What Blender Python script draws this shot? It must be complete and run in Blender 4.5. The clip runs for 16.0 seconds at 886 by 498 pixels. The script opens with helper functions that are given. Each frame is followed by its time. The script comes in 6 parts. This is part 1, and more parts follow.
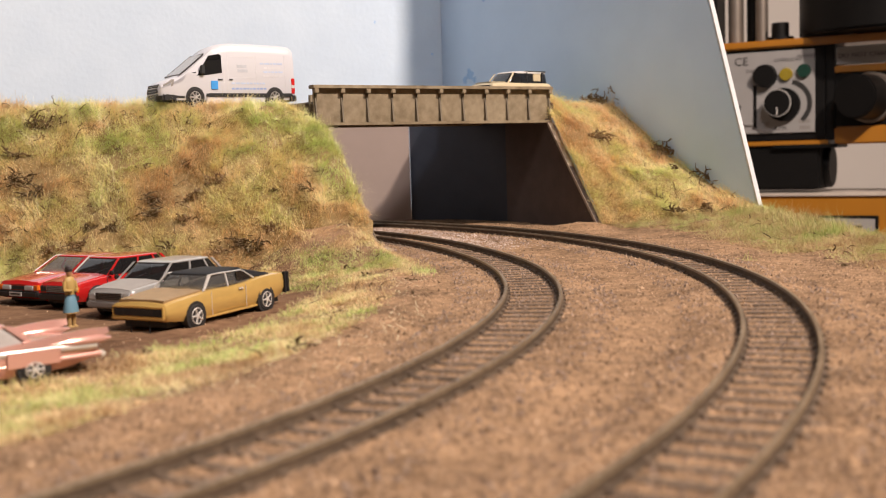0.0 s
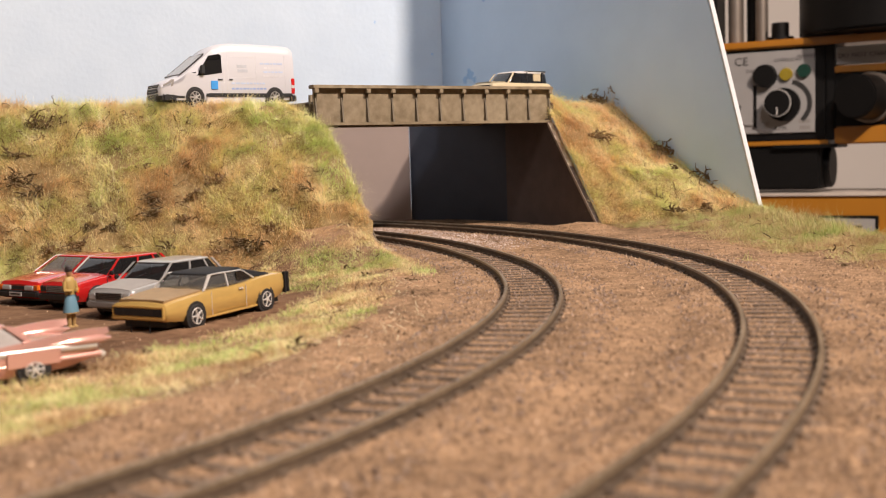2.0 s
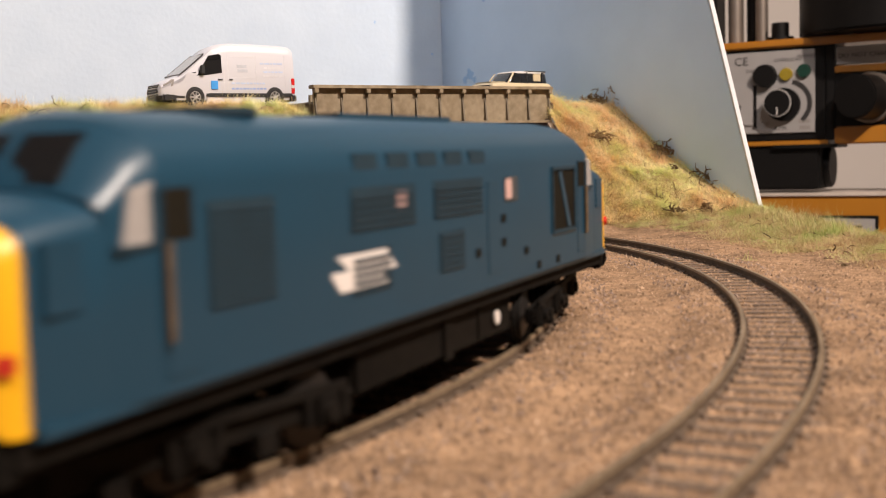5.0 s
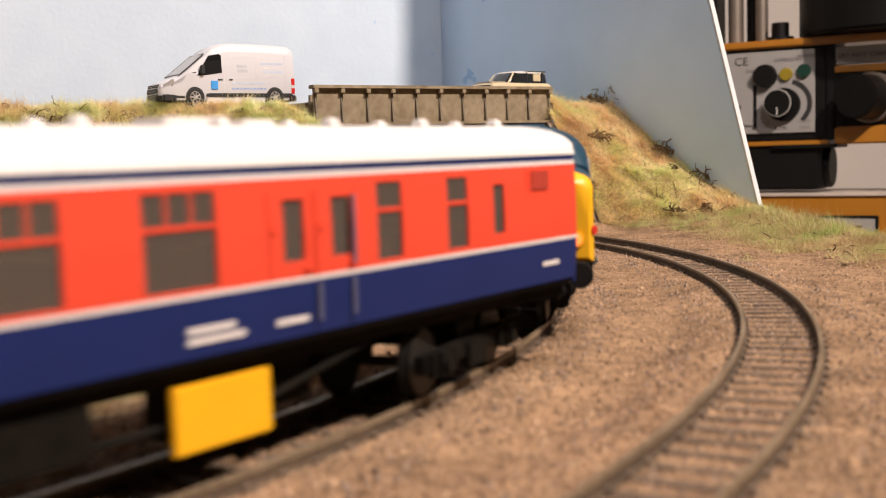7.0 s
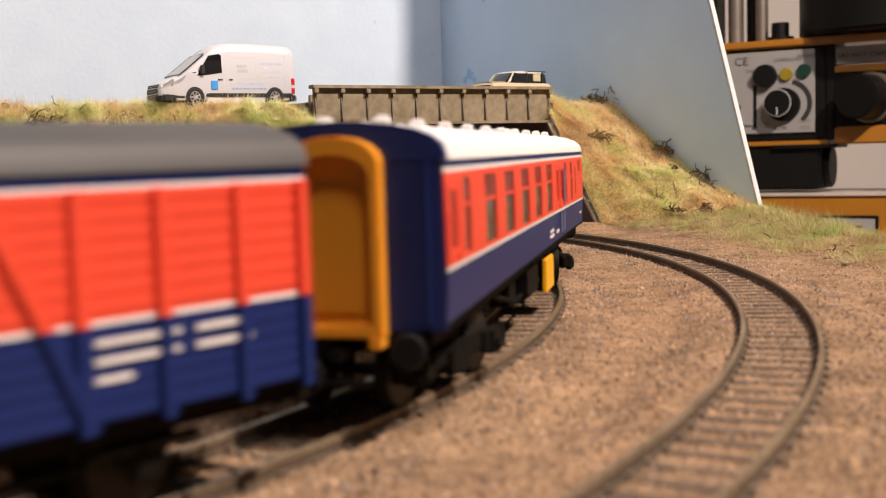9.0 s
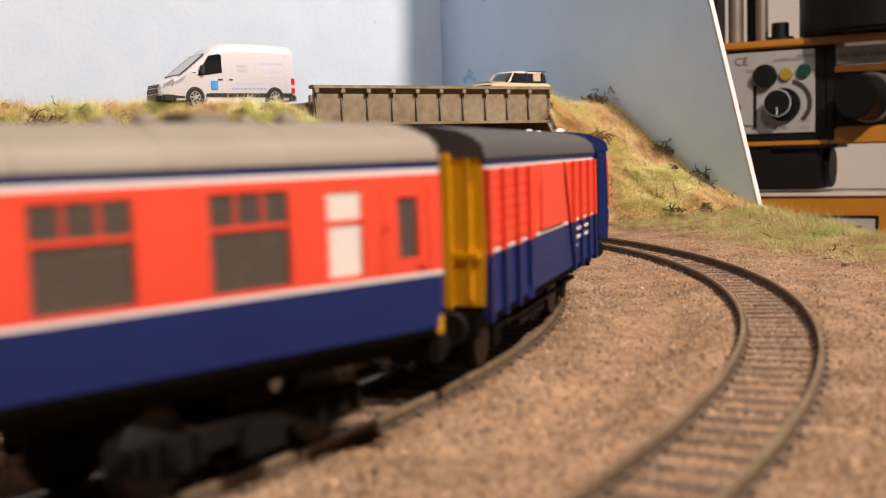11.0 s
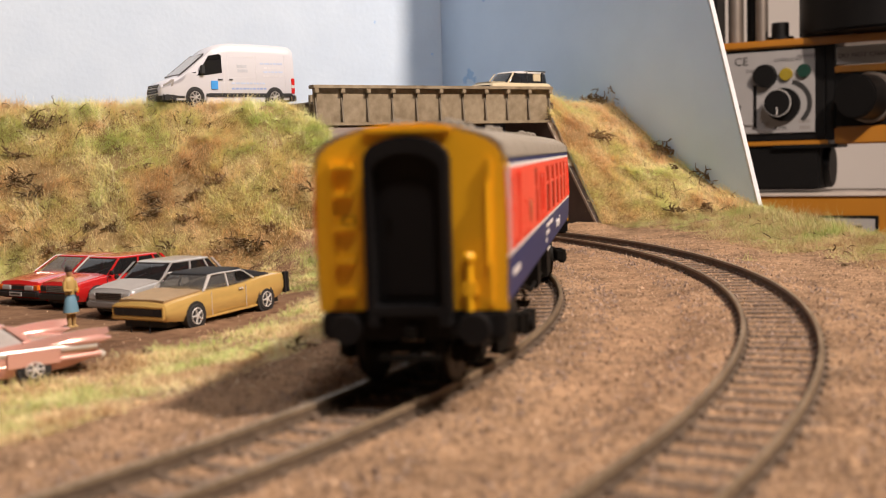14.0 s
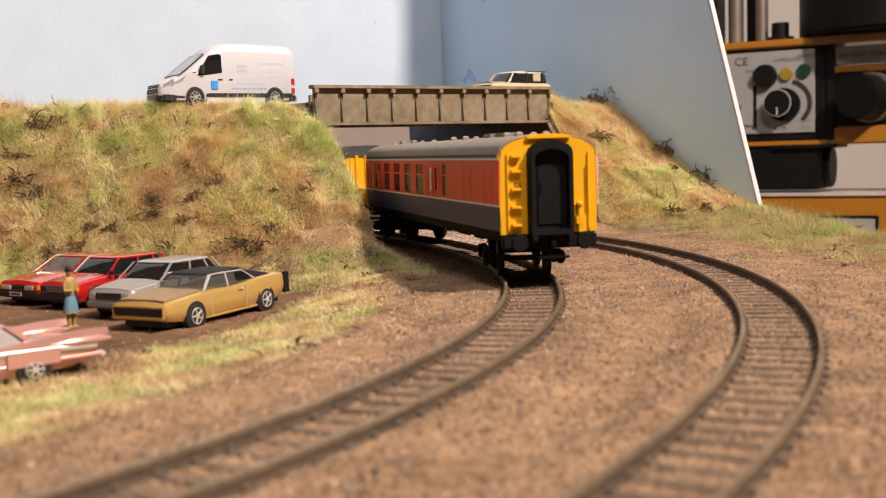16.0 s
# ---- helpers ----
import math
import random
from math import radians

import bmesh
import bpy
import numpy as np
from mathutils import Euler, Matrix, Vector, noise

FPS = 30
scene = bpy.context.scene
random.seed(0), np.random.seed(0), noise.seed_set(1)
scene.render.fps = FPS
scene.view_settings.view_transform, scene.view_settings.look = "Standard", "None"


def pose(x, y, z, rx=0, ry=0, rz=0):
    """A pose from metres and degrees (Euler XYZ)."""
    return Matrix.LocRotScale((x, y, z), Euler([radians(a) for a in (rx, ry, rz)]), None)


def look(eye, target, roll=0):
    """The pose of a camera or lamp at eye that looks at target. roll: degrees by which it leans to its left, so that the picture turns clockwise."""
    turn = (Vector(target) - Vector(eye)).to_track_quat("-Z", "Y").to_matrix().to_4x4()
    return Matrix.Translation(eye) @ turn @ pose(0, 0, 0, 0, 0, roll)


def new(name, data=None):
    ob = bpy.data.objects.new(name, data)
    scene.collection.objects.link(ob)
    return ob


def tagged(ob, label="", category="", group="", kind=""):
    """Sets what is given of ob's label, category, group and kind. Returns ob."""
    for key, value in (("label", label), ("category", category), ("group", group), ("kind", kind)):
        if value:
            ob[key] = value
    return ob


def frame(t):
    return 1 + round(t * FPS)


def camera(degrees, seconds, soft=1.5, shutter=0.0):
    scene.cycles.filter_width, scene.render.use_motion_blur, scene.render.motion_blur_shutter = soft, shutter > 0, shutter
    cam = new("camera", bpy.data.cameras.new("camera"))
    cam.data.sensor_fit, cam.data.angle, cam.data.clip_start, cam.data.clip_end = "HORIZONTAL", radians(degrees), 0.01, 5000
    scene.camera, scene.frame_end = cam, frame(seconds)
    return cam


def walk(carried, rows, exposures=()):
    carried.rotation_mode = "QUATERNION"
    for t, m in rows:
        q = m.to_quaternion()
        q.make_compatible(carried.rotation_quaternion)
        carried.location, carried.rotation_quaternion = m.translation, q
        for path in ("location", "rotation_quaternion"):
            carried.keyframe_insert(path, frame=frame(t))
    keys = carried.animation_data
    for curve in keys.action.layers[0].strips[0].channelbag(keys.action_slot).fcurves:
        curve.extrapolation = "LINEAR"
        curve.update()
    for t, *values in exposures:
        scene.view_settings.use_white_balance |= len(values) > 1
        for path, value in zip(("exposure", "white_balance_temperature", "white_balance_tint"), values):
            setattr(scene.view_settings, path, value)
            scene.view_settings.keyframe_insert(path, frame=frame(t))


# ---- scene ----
# A model railway at 1:76, true size. Plans are in millimetres, origin under the lens, rail tops at z = 0.
MM = 0.001
cam = camera(42.33, 16.0, soft=1.0, shutter=0.5)
cam.data.dof.use_dof = True
cam.data.dof.focus_distance = 0.54
cam.data.dof.aperture_fstop = 25.0
EYE = look((0, 0, 0.04413), (0, 1.0, 0.04413 - 0.0843), -1.68)
walk(cam, [(0.0, EYE), (16.0, EYE)], [(0.0, 0.0), (16.0, 0.0)])

# ---- light: one lamp high to the front right, added fill, darkened room round it ----
world = bpy.data.worlds.new("room_air")
scene.world = world
world.use_nodes = True
world.node_tree.nodes["Background"].inputs[0].default_value = (1.0, 0.9, 0.8, 1)
world.node_tree.nodes["Background"].inputs[1].default_value = 0.015


def area_lamp(name, eye, target, size, watts, colour):
    data = bpy.data.lights.new(name, "AREA")
    data.shape, data.size, data.energy, data.color = "DISK", size, watts, colour
    ob = new(name, data)
    ob.matrix_world = look(eye, target)
    return ob


area_lamp("ceiling_lamp", (0.86, -0.06, 1.32), (0.0, 0.45, 0.0), 0.10, 47, (1.0, 0.83, 0.71))
# Added cool fill from the front; brightens what the ceiling lamp leaves in shade.
area_lamp("far_ceiling_lamp", (0.25, -0.45, 1.44), (0.0, 0.45, 0.0), 0.25, 11, (1.0, 0.92, 0.90))

# ---- materials ----


def nodes_of(name):
    m = bpy.data.materials.new(name)
    m.use_nodes = True
    nt = m.node_tree
    return m, nt, nt.nodes["Principled BSDF"], nt.nodes.new, nt.links.new


def mat(name, col, rough=0.5, metal=0.0, var=0.15, scale=300.0, bump=0.0, bump_scale=2000.0, tint=None, rnd=0.0, coat=0.0, spec=0.5, island=False):
    """A surface with two scales of colour noise, fine relief and, where asked, a difference from piece to piece."""
    m, nt, b, N, Lk = nodes_of(name)
    b.inputs["Roughness"].default_value, b.inputs["Metallic"].default_value = rough, metal
    b.inputs["Coat Weight"].default_value = coat
    b.inputs["Coat Roughness"].default_value = 0.08
    b.inputs["Specular IOR Level"].default_value = spec
    co = N("ShaderNodeTexCoord")
    big, small = N("ShaderNodeTexNoise"), N("ShaderNodeTexNoise")
    big.inputs["Scale"].default_value, small.inputs["Scale"].default_value = scale * 0.12, scale
    big.inputs["Detail"].default_value = small.inputs["Detail"].default_value = 4
    for n in (big, small):
        Lk(co.outputs["Object"], n.inputs["Vector"])
    add = N("ShaderNodeMath")
    add.operation = "ADD"
    Lk(big.outputs[0], add.inputs[0]), Lk(small.outputs[0], add.inputs[1])
    src = add.outputs[0]
    if rnd:
        if island:
            r = N("ShaderNodeNewGeometry").outputs["Random Per Island"]
        else:
            r = N("ShaderNodeObjectInfo").outputs["Random"]
        mu = N("ShaderNodeMath")
        mu.operation, mu.inputs[1].default_value = "MULTIPLY_ADD", rnd
        Lk(r, mu.inputs[0]), Lk(src, mu.inputs[2])
        src = mu.outputs[0]
    ramp = N("ShaderNodeValToRGB")
    e = ramp.color_ramp.elements
    e[0].position, e[1].position = 0.6, 1.4 + rnd
    lo, hi = [c * (1 - var) for c in col], [min(1, c * (1 + var)) for c in col]
    if tint:
        hi = tint
    e[0].color, e[1].color = (*lo, 1), (*hi, 1)
    mp = N("ShaderNodeMapRange")
    mp.inputs["From Min"].default_value, mp.inputs["From Max"].default_value = 0.6, 1.4 + rnd
    e[0].position, e[1].position = 0.0, 1.0
    Lk(src, mp.inputs["Value"]), Lk(mp.outputs[0], ramp.inputs[0])
    Lk(ramp.outputs[0], b.inputs["Base Color"])
    if bump:
        bn, bp = N("ShaderNodeTexNoise"), N("ShaderNodeBump")
        bn.inputs["Scale"].default_value, bn.inputs["Detail"].default_value = bump_scale, 5
        Lk(co.outputs["Object"], bn.inputs["Vector"])
        bp.inputs["Strength"].default_value, bp.inputs["Distance"].default_value = bump, 0.4 / bump_scale
        Lk(bn.outputs[0], bp.inputs["Height"]), Lk(bp.outputs[0], b.inputs["Normal"])
    return m


def glass(name, tint, clear, rough=0.05):
    m, nt, b, N, Lk = nodes_of(name)
    b.inputs["Base Color"].default_value, b.inputs["Roughness"].default_value = (*tint, 1), rough
    t, mix = N("ShaderNodeBsdfTransparent"), N("ShaderNodeMixShader")
    t.inputs[0].default_value = (0.75, 0.75, 0.72, 1)
    mix.inputs[0].default_value = clear
    Lk(b.outputs[0], mix.inputs[1]), Lk(t.outputs[0], mix.inputs[2])
    Lk(mix.outputs[0], nt.nodes["Material Output"].inputs[0])
    return m


def glow(name, col, strength):
    m, nt, b, N, Lk = nodes_of(name)
    b.inputs["Base Color"].default_value = (*col, 1)
    b.inputs["Emission Color"].default_value, b.inputs["Emission Strength"].default_value = (*col, 1), strength
    return m


M_EARTH = mat("brown_earth_grit", (0.115, 0.068, 0.040), 0.95, var=0.5, scale=420, bump=1.0, bump_scale=900, tint=(0.44, 0.28, 0.165), spec=0.15)
M_GRAIN = mat("loose_grit", (0.13, 0.078, 0.045), 0.9, var=0.4, scale=500, rnd=1.2, tint=(0.60, 0.42, 0.28), island=True, spec=0.15)
M_BALLAST = mat("pinkish_ballast", (0.20, 0.14, 0.105), 0.9, var=0.4, scale=300, bump=0.8, bump_scale=1100, tint=(0.42, 0.31, 0.245), rnd=0.6, island=True)
M_SLEEPER = mat("weathered_sleeper", (0.080, 0.056, 0.039), 0.85, var=0.4, scale=900, bump=0.5, rnd=0.5, tint=(0.185, 0.13, 0.09))
M_RAILTOP = mat("worn_rail_head", (0.19, 0.135, 0.082), 0.40, metal=0.4, var=0.35, scale=400, tint=(0.36, 0.27, 0.175))
M_RAIL = mat("rusty_rail_web", (0.070, 0.047, 0.030), 0.75, var=0.4, scale=500, tint=(0.13, 0.088, 0.055))
M_SOIL = mat("slope_soil", (0.36, 0.24, 0.11), 0.95, var=0.4, scale=120, bump=0.8, bump_scale=700, tint=(0.36, 0.27, 0.12))
M_LOT = mat("brown_car_park_surface", (0.115, 0.060, 0.034), 0.95, var=0.4, scale=200, bump=0.8, bump_scale=700, tint=(0.25, 0.15, 0.09), spec=0.1)
M_ROAD = mat("grey_road_surface", (0.20, 0.19, 0.18), 0.9, var=0.2, scale=300, bump=0.3)
M_SKYLIGHT = mat("pale_sky_blue_paint", (0.56, 0.67, 0.80), 0.7, var=0.06, scale=30, bump=0.15, bump_scale=260, tint=(0.62, 0.72, 0.83))
# Left board's paint again, with the blue cast of shade in the colour.
M_SKYSHADED = mat("sky_blue_paint", (0.54, 0.70, 0.90), 0.65, var=0.06, scale=30, bump=0.08, bump_scale=200, tint=(0.59, 0.75, 0.94))
M_SMUDGE = mat("deeper_blue_smudge", (0.34, 0.54, 0.80), 0.7, var=0.15, scale=150)
M_RAWEDGE = mat("raw_white_board_edge", (0.60, 0.61, 0.63), 0.8, var=0.08, scale=200, bump=0.5, bump_scale=500)
M_PINKBOARD = mat("pinkish_grey_board", (0.50, 0.40, 0.36), 0.8, var=0.06, scale=60)
# Blue backdrop board, darkened so the shade under the bridge is in its colour.
M_SHADEDBOARD = mat("dark_blue_board", (0.060, 0.072, 0.105), 0.6, var=0.15, scale=60, bump=0.1, bump_scale=200)
M_CARD = mat("brown_card_abutment", (0.085, 0.060, 0.052), 0.85, var=0.2, scale=120, bump=0.2, bump_scale=600)
M_GIRDER = mat("weathered_tan_girder", (0.22, 0.16, 0.09), 0.75, var=0.35, scale=220, bump=0.3, bump_scale=1500, tint=(0.34, 0.275, 0.185))
M_GIRDER_RIB = mat("grimy_girder_rib", (0.15, 0.125, 0.09), 0.75, var=0.35, scale=300, tint=(0.24, 0.20, 0.145))
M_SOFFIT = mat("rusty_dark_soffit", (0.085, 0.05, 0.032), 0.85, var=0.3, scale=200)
M_RED = mat("bright_red_coach_paint", (0.75, 0.074, 0.038), 0.46, var=0.05, scale=60, spec=0.22)
M_BLUE = mat("dark_blue_coach_paint", (0.010, 0.022, 0.115), 0.45, var=0.08, scale=60, spec=0.25)
M_LINE = mat("white_lining", (0.72, 0.68, 0.66), 0.5, var=0.05)
M_ROOFWHITE = mat("white_coach_roof", (0.72, 0.69, 0.68), 0.6, var=0.04, scale=60)
M_ROOFGREY = mat("mid_grey_coach_roof", (0.235, 0.205, 0.165), 0.6, var=0.12, scale=70)
M_ROOFDARK = mat("dark_grey_van_roof", (0.062, 0.060, 0.062), 0.6, var=0.15, scale=70)
M_YELLOW = mat("warning_yellow_paint", (0.84, 0.44, 0.012), 0.4, var=0.06, scale=80, spec=0.4)
M_ORANGE = mat("orange_gangway_shield", (0.74, 0.29, 0.015), 0.45, var=0.08, scale=80)
M_BLACK = mat("black_gangway", (0.008, 0.0075, 0.008), 0.65, var=0.2, scale=150, spec=0.15)
M_UNDER = mat("black_underframe", (0.0045, 0.004, 0.0035), 0.75, var=0.4, scale=300, tint=(0.011, 0.009, 0.007), spec=0.10)
M_WHEEL = mat("blackened_wheel", (0.012, 0.011, 0.010), 0.6, var=0.3, spec=0.2)
M_TREAD = mat("dull_wheel_tread", (0.035, 0.030, 0.027), 0.5, metal=0.5, var=0.2)
M_LOCO = mat("rail_blue_paint", (0.0105, 0.047, 0.082), 0.36, var=0.06, scale=60, spec=0.45)
# Loco blue darkened: shade of louvres, frames and recesses put into the colour.
M_LOCOSHADE = mat("shadowy_blue_grille", (0.008, 0.030, 0.048), 0.6, var=0.2, scale=200)
M_GRILLE = mat("brown_black_mesh", (0.014, 0.012, 0.008), 0.8, var=0.3, scale=400, spec=0.08)
M_PANEL = mat("off_white_marking", (0.75, 0.70, 0.66), 0.5, var=0.05)
M_PINKMARK = mat("pinkish_marking", (0.62, 0.40, 0.36), 0.5, var=0.05)
M_GLASS = glass("coach_glazing", (0.17, 0.14, 0.12), 0.55)
M_CARGLASS = glass("tinted_car_glass", (0.012, 0.012, 0.013), 0.12)
M_CLEARGLASS = glass("clear_car_glass", (0.15, 0.145, 0.14), 0.6)
M_SEAT = mat("brown_coach_interior", (0.16, 0.12, 0.09), 0.8, var=0.3)
# Opaque pale colour that stands in for a reflection on the glass.
M_PALEREFLECT = mat("pale_reflecting_glass", (0.38, 0.36, 0.345), 0.14)
M_LAMP = glow("lit_orange_marker_lamp", (1.0, 0.26, 0.05), 1.3)

# ---- building helpers ----


class Shape:
    """Collects vertices and faces in millimetres."""

    def __init__(self):
        self.v, self.f = [], []

    def add(self, vs, fs):
        n = len(self.v)
        self.v += [tuple(p) for p in vs]
        self.f += [tuple(n + i for i in f) for f in fs]
        return self

    def both(self):
        return self.v, self.f

    def box(self, x0, x1, y0, y1, z0, z1, taper=0.0):
        t = taper
        return self.add([(x0, y0, z0), (x1, y0, z0), (x1, y1, z0), (x0, y1, z0), (x0 + t, y0 + t, z1), (x1 - t, y0 + t, z1), (x1 - t, y1 - t, z1), (x0 + t, y1 - t, z1)],
                        [(3, 2, 1, 0), (4, 5, 6, 7), (0, 1, 5, 4), (1, 2, 6, 5), (2, 3, 7, 6), (3, 0, 4, 7)])

    def prism(self, poly, lo, hi, axis="y"):
        """A polygon in the other two axes, drawn out along one."""
        n = len(poly)

        def put(a, b, c):
            return {"y": (a, c, b), "x": (c, a, b), "z": (a, b, c)}[axis]
        return self.add([put(a, b, lo) for a, b in poly] + [put(a, b, hi) for a, b in poly],
                        [tuple(range(n)), tuple(range(2 * n - 1, n - 1, -1))] + [(i, n + i, n + (i + 1) % n, (i + 1) % n) for i in range(n)])

    def tube(self, p, q, r, r2=None, n=8):
        p, q = Vector(p), Vector(q)
        a = (q - p).normalized()
        s = a.orthogonal().normalized()
        t = a.cross(s)
        r2 = r if r2 is None else r2
        ring = [(s * math.cos(k * math.tau / n) + t * math.sin(k * math.tau / n)) for k in range(n)]
        return self.add([p + d * r for d in ring] + [q + d * r2 for d in ring],
                        [tuple(range(n - 1, -1, -1)), tuple(range(n, 2 * n))] + [(i, (i + 1) % n, n + (i + 1) % n, n + i) for i in range(n)])

    def loft(self, rings, closed=True, caps=True):
        n = len(rings[0])
        vs = [p for r in rings for p in r]
        fs = []
        for k in range(len(rings) - 1):
            for i in range(n if closed else n - 1):
                j = (i + 1) % n
                fs.append((k * n + i, k * n + j, (k + 1) * n + j, (k + 1) * n + i))
        if caps:
            fs += [tuple(range(n - 1, -1, -1)), tuple((len(rings) - 1) * n + i for i in range(n))]
        return self.add(vs, fs)

    def ball(self, c, r, n=8, m=5, squash=1.0):
        rings = []
        for k in range(1, m):
            a = math.pi * k / m
            rings.append([(c[0] + r * math.sin(a) * math.cos(i * math.tau / n), c[1] + r * math.sin(a) * math.sin(i * math.tau / n), c[2] - r * squash * math.cos(a)) for i in range(n)])
        return self.loft(rings)

    def mesh(self, name, material, smooth=False, bevel=0.0, seg=2, weld=False):
        me = bpy.data.meshes.new(name)
        me.from_pydata([(a * MM, b * MM, c * MM) for a, b, c in self.v], [], self.f)
        me.materials.append(material)
        bm = bmesh.new()
        bm.from_mesh(me)
        bmesh.ops.recalc_face_normals(bm, faces=bm.faces)
        if weld:
            bmesh.ops.remove_doubles(bm, verts=bm.verts, dist=1e-7)
        if bevel:
            es = [e for e in bm.edges if e.is_manifold and e.calc_face_angle(0) > 0.6]
            bmesh.ops.bevel(bm, geom=es, offset=bevel * MM, segments=seg, affect="EDGES", clamp_overlap=True)
        if smooth:
            for fc in bm.faces:
                fc.smooth = True
            for e in bm.edges:
                if e.is_manifold and e.calc_face_angle(0) > 0.7:
                    e.smooth = False
        bm.to_mesh(me)
        bm.free()
        return me


def at(x, y, z, rx=0, ry=0, rz=0):
    return pose(x * MM, y * MM, z * MM, rx, ry, rz)


def part(name, shape, material, parent=None, label="", smooth=False, bevel=0.0, where=None, seg=2, weld=False):
    ob = new(name, shape.mesh(name, material, smooth, bevel, seg, weld))
    if parent is not None:
        ob.parent = parent
    if where is not None:
        ob.matrix_basis = where
    if label:
        tagged(ob, label)
    return ob


def again(ob, parent, where=None):
    """One more object on the same mesh."""
    c = new(ob.name.split(".")[0], ob.data)
    c.parent = parent
    if where is not None:
        c.matrix_basis = where
    return c


def root(name, where, label, category, group=""):
    ob = new(name)
    ob.empty_display_size = 0.01
    ob.matrix_basis = where
    return tagged(ob, label, category, group)


def structure(name, shape, material, label, category, smooth=False, bevel=0.0):
    return tagged(part(name, shape, material, None, "", smooth, bevel), label, category, "", "structure")


def text_on(name, words, size, material, parent, where, label=""):
    """Letters of the built-in font as a thin mesh."""
    cu = bpy.data.curves.new(name, "FONT")
    cu.body, cu.size, cu.extrude = words, size * MM, 0.06 * MM
    cu.resolution_u = 2
    tmp = bpy.data.objects.new(name, cu)
    me = bpy.data.meshes.new_from_object(tmp)
    bpy.data.objects.remove(tmp)
    me.materials.clear()
    me.materials.append(material)
    ob = new(name, me)
    ob.parent = parent
    ob.matrix_basis = where
    if label:
        tagged(ob, label)
    return ob


# ---- plan of the layout ----
CA, RA = (-408.5, 395.1), 438.0
CB, RB = (-406.7, 405.2), 505.0
GAUGE = 8.65


def ease(a):
    """How far the inner line runs outside its circle as it straightens under the bridge."""
    d = 100 * max(0.0, a - 0.2) ** 2
    return d / (1 + d / 25)


def radius_a(x, y):
    return math.hypot(x - CA[0], y - CA[1])


def lumps(x, y, s, k=0.0):
    return noise.noise(Vector((x * s, y * s, k)))


def ground_z(x, y):
    z = -4.2 + 0.7 * lumps(x, y, 0.03) + 0.55 * lumps(x, y, 0.11, 3.0) + 0.3 * lumps(x, y, 0.26, 6.0)
    ra, rb = radius_a(x, y), math.hypot(x - CB[0], y - CB[1])
    bed = max(0.0, 1 - max(0.0, abs(ra - RA) - 17) / 9) + max(0.0, 1 - max(0.0, abs(rb - RB) - 17) / 9)
    z = z * (1 - min(1, bed)) + min(1, bed) * ((-3.05 if min(abs(ra - RA), abs(rb - RB)) < 10 else -2.62) + 0.22 * lumps(x, y, 0.2, 7.0))
    if ra < 408 and y < 560:
        # low grassy shoulder between the car park and the line
        shoulder = math.exp(-((ra - 392) / 17.0) ** 2)
        z += 0.8 * shoulder * min(1, max(0, (y - 90) / 80))
        z -= 5.8 * min(1, max(0, (393 - ra) / 50))
    if 480 < y < 580 and ra < 408:
        z += 15.0 * min(1, max(0, (y - 485) / 70)) * min(1, max(0, (408 - ra) / 12)) * min(1, max(0, (ra - 345) / 30))
    if x > 100:
        t = max(0.0, (x - (150 if y < 520 else 150 - (y - 520) * 0.32)) / 50)
        z += min(1.0, t) * (3.0 + 3.0 * max(0, min(1, (y - 400) / 300)) + 1.5 * lumps(x, y, 0.06, 5))
    if 640 < y < 720 and 60 < x < 130:
        z += 4.0 * math.exp(-((x - 85) / 22.0) ** 2 - ((y - 690) / 14.0) ** 2)
    return z


def sheet(name, x0, x1, y0, y1, step, height, material, keep=None):
    nx, ny = int((x1 - x0) / step) + 1, int((y1 - y0) / step) + 1
    vs = [(x0 + i * (x1 - x0) / (nx - 1), y0 + j * (y1 - y0) / (ny - 1)) for j in range(ny) for i in range(nx)]
    fs = [(j * nx + i, j * nx + i + 1, (j + 1) * nx + i + 1, (j + 1) * nx + i) for j in range(ny - 1) for i in range(nx - 1)]
    if keep:
        fs = [f for f in fs if keep(sum(vs[i][0] for i in f) / 4, sum(vs[i][1] for i in f) / 4)]
    me = bpy.data.meshes.new(name)
    me.from_pydata([(x * MM, y * MM, height(x, y) * MM) for x, y in vs], [], fs)
    me.materials.append(material)
    me.shade_smooth()
    bm = bmesh.new()
    bm.from_mesh(me)
    bmesh.ops.delete(bm, geom=[v for v in bm.verts if not v.link_faces], context="VERTS")
    bm.to_mesh(me)
    bm.free()
    return new(name, me)


tagged(sheet("ground", -920, 203, -130, 1080, 4.0, ground_z, M_EARTH), "brown gritty earth over a model railway baseboard", "ground", "", "structure")
M_PLY = mat("baseboard_plywood", (0.42, 0.29, 0.17), 0.7, var=0.2, scale=40)
structure("baseboard", Shape().box(-919, 201, -129, 1079, -70, -16), M_PLY, "plywood baseboard under the layout", "baseboard")

for lx in (-880, 160):
    for ly in (-90, 1040):
        structure("baseboard_leg", Shape().box(lx - 25, lx + 25, ly - 25, ly + 25, -950, -70), M_PLY, "plain wooden leg under the baseboard", "leg")

# ---- car park at the foot of the bank ----


def lot_z(x, y):
    return ground_z(x, y) + 0.2


tagged(sheet("car_park", -330, -40, 215, 545, 5.0, lot_z, M_LOT, lambda x, y: radius_a(x, y) < min(362, 318 + (y - 286) * 0.33) + 6 * lumps(x, y, 0.04) and y > 225),
       "dark brown earth car park beside the line", "car park", "", "structure")

# ---- left bank: sloping front, flat top with the road ----


def crest_z(x):
    return 75 + max(0.0, -x - 70) * 0.03


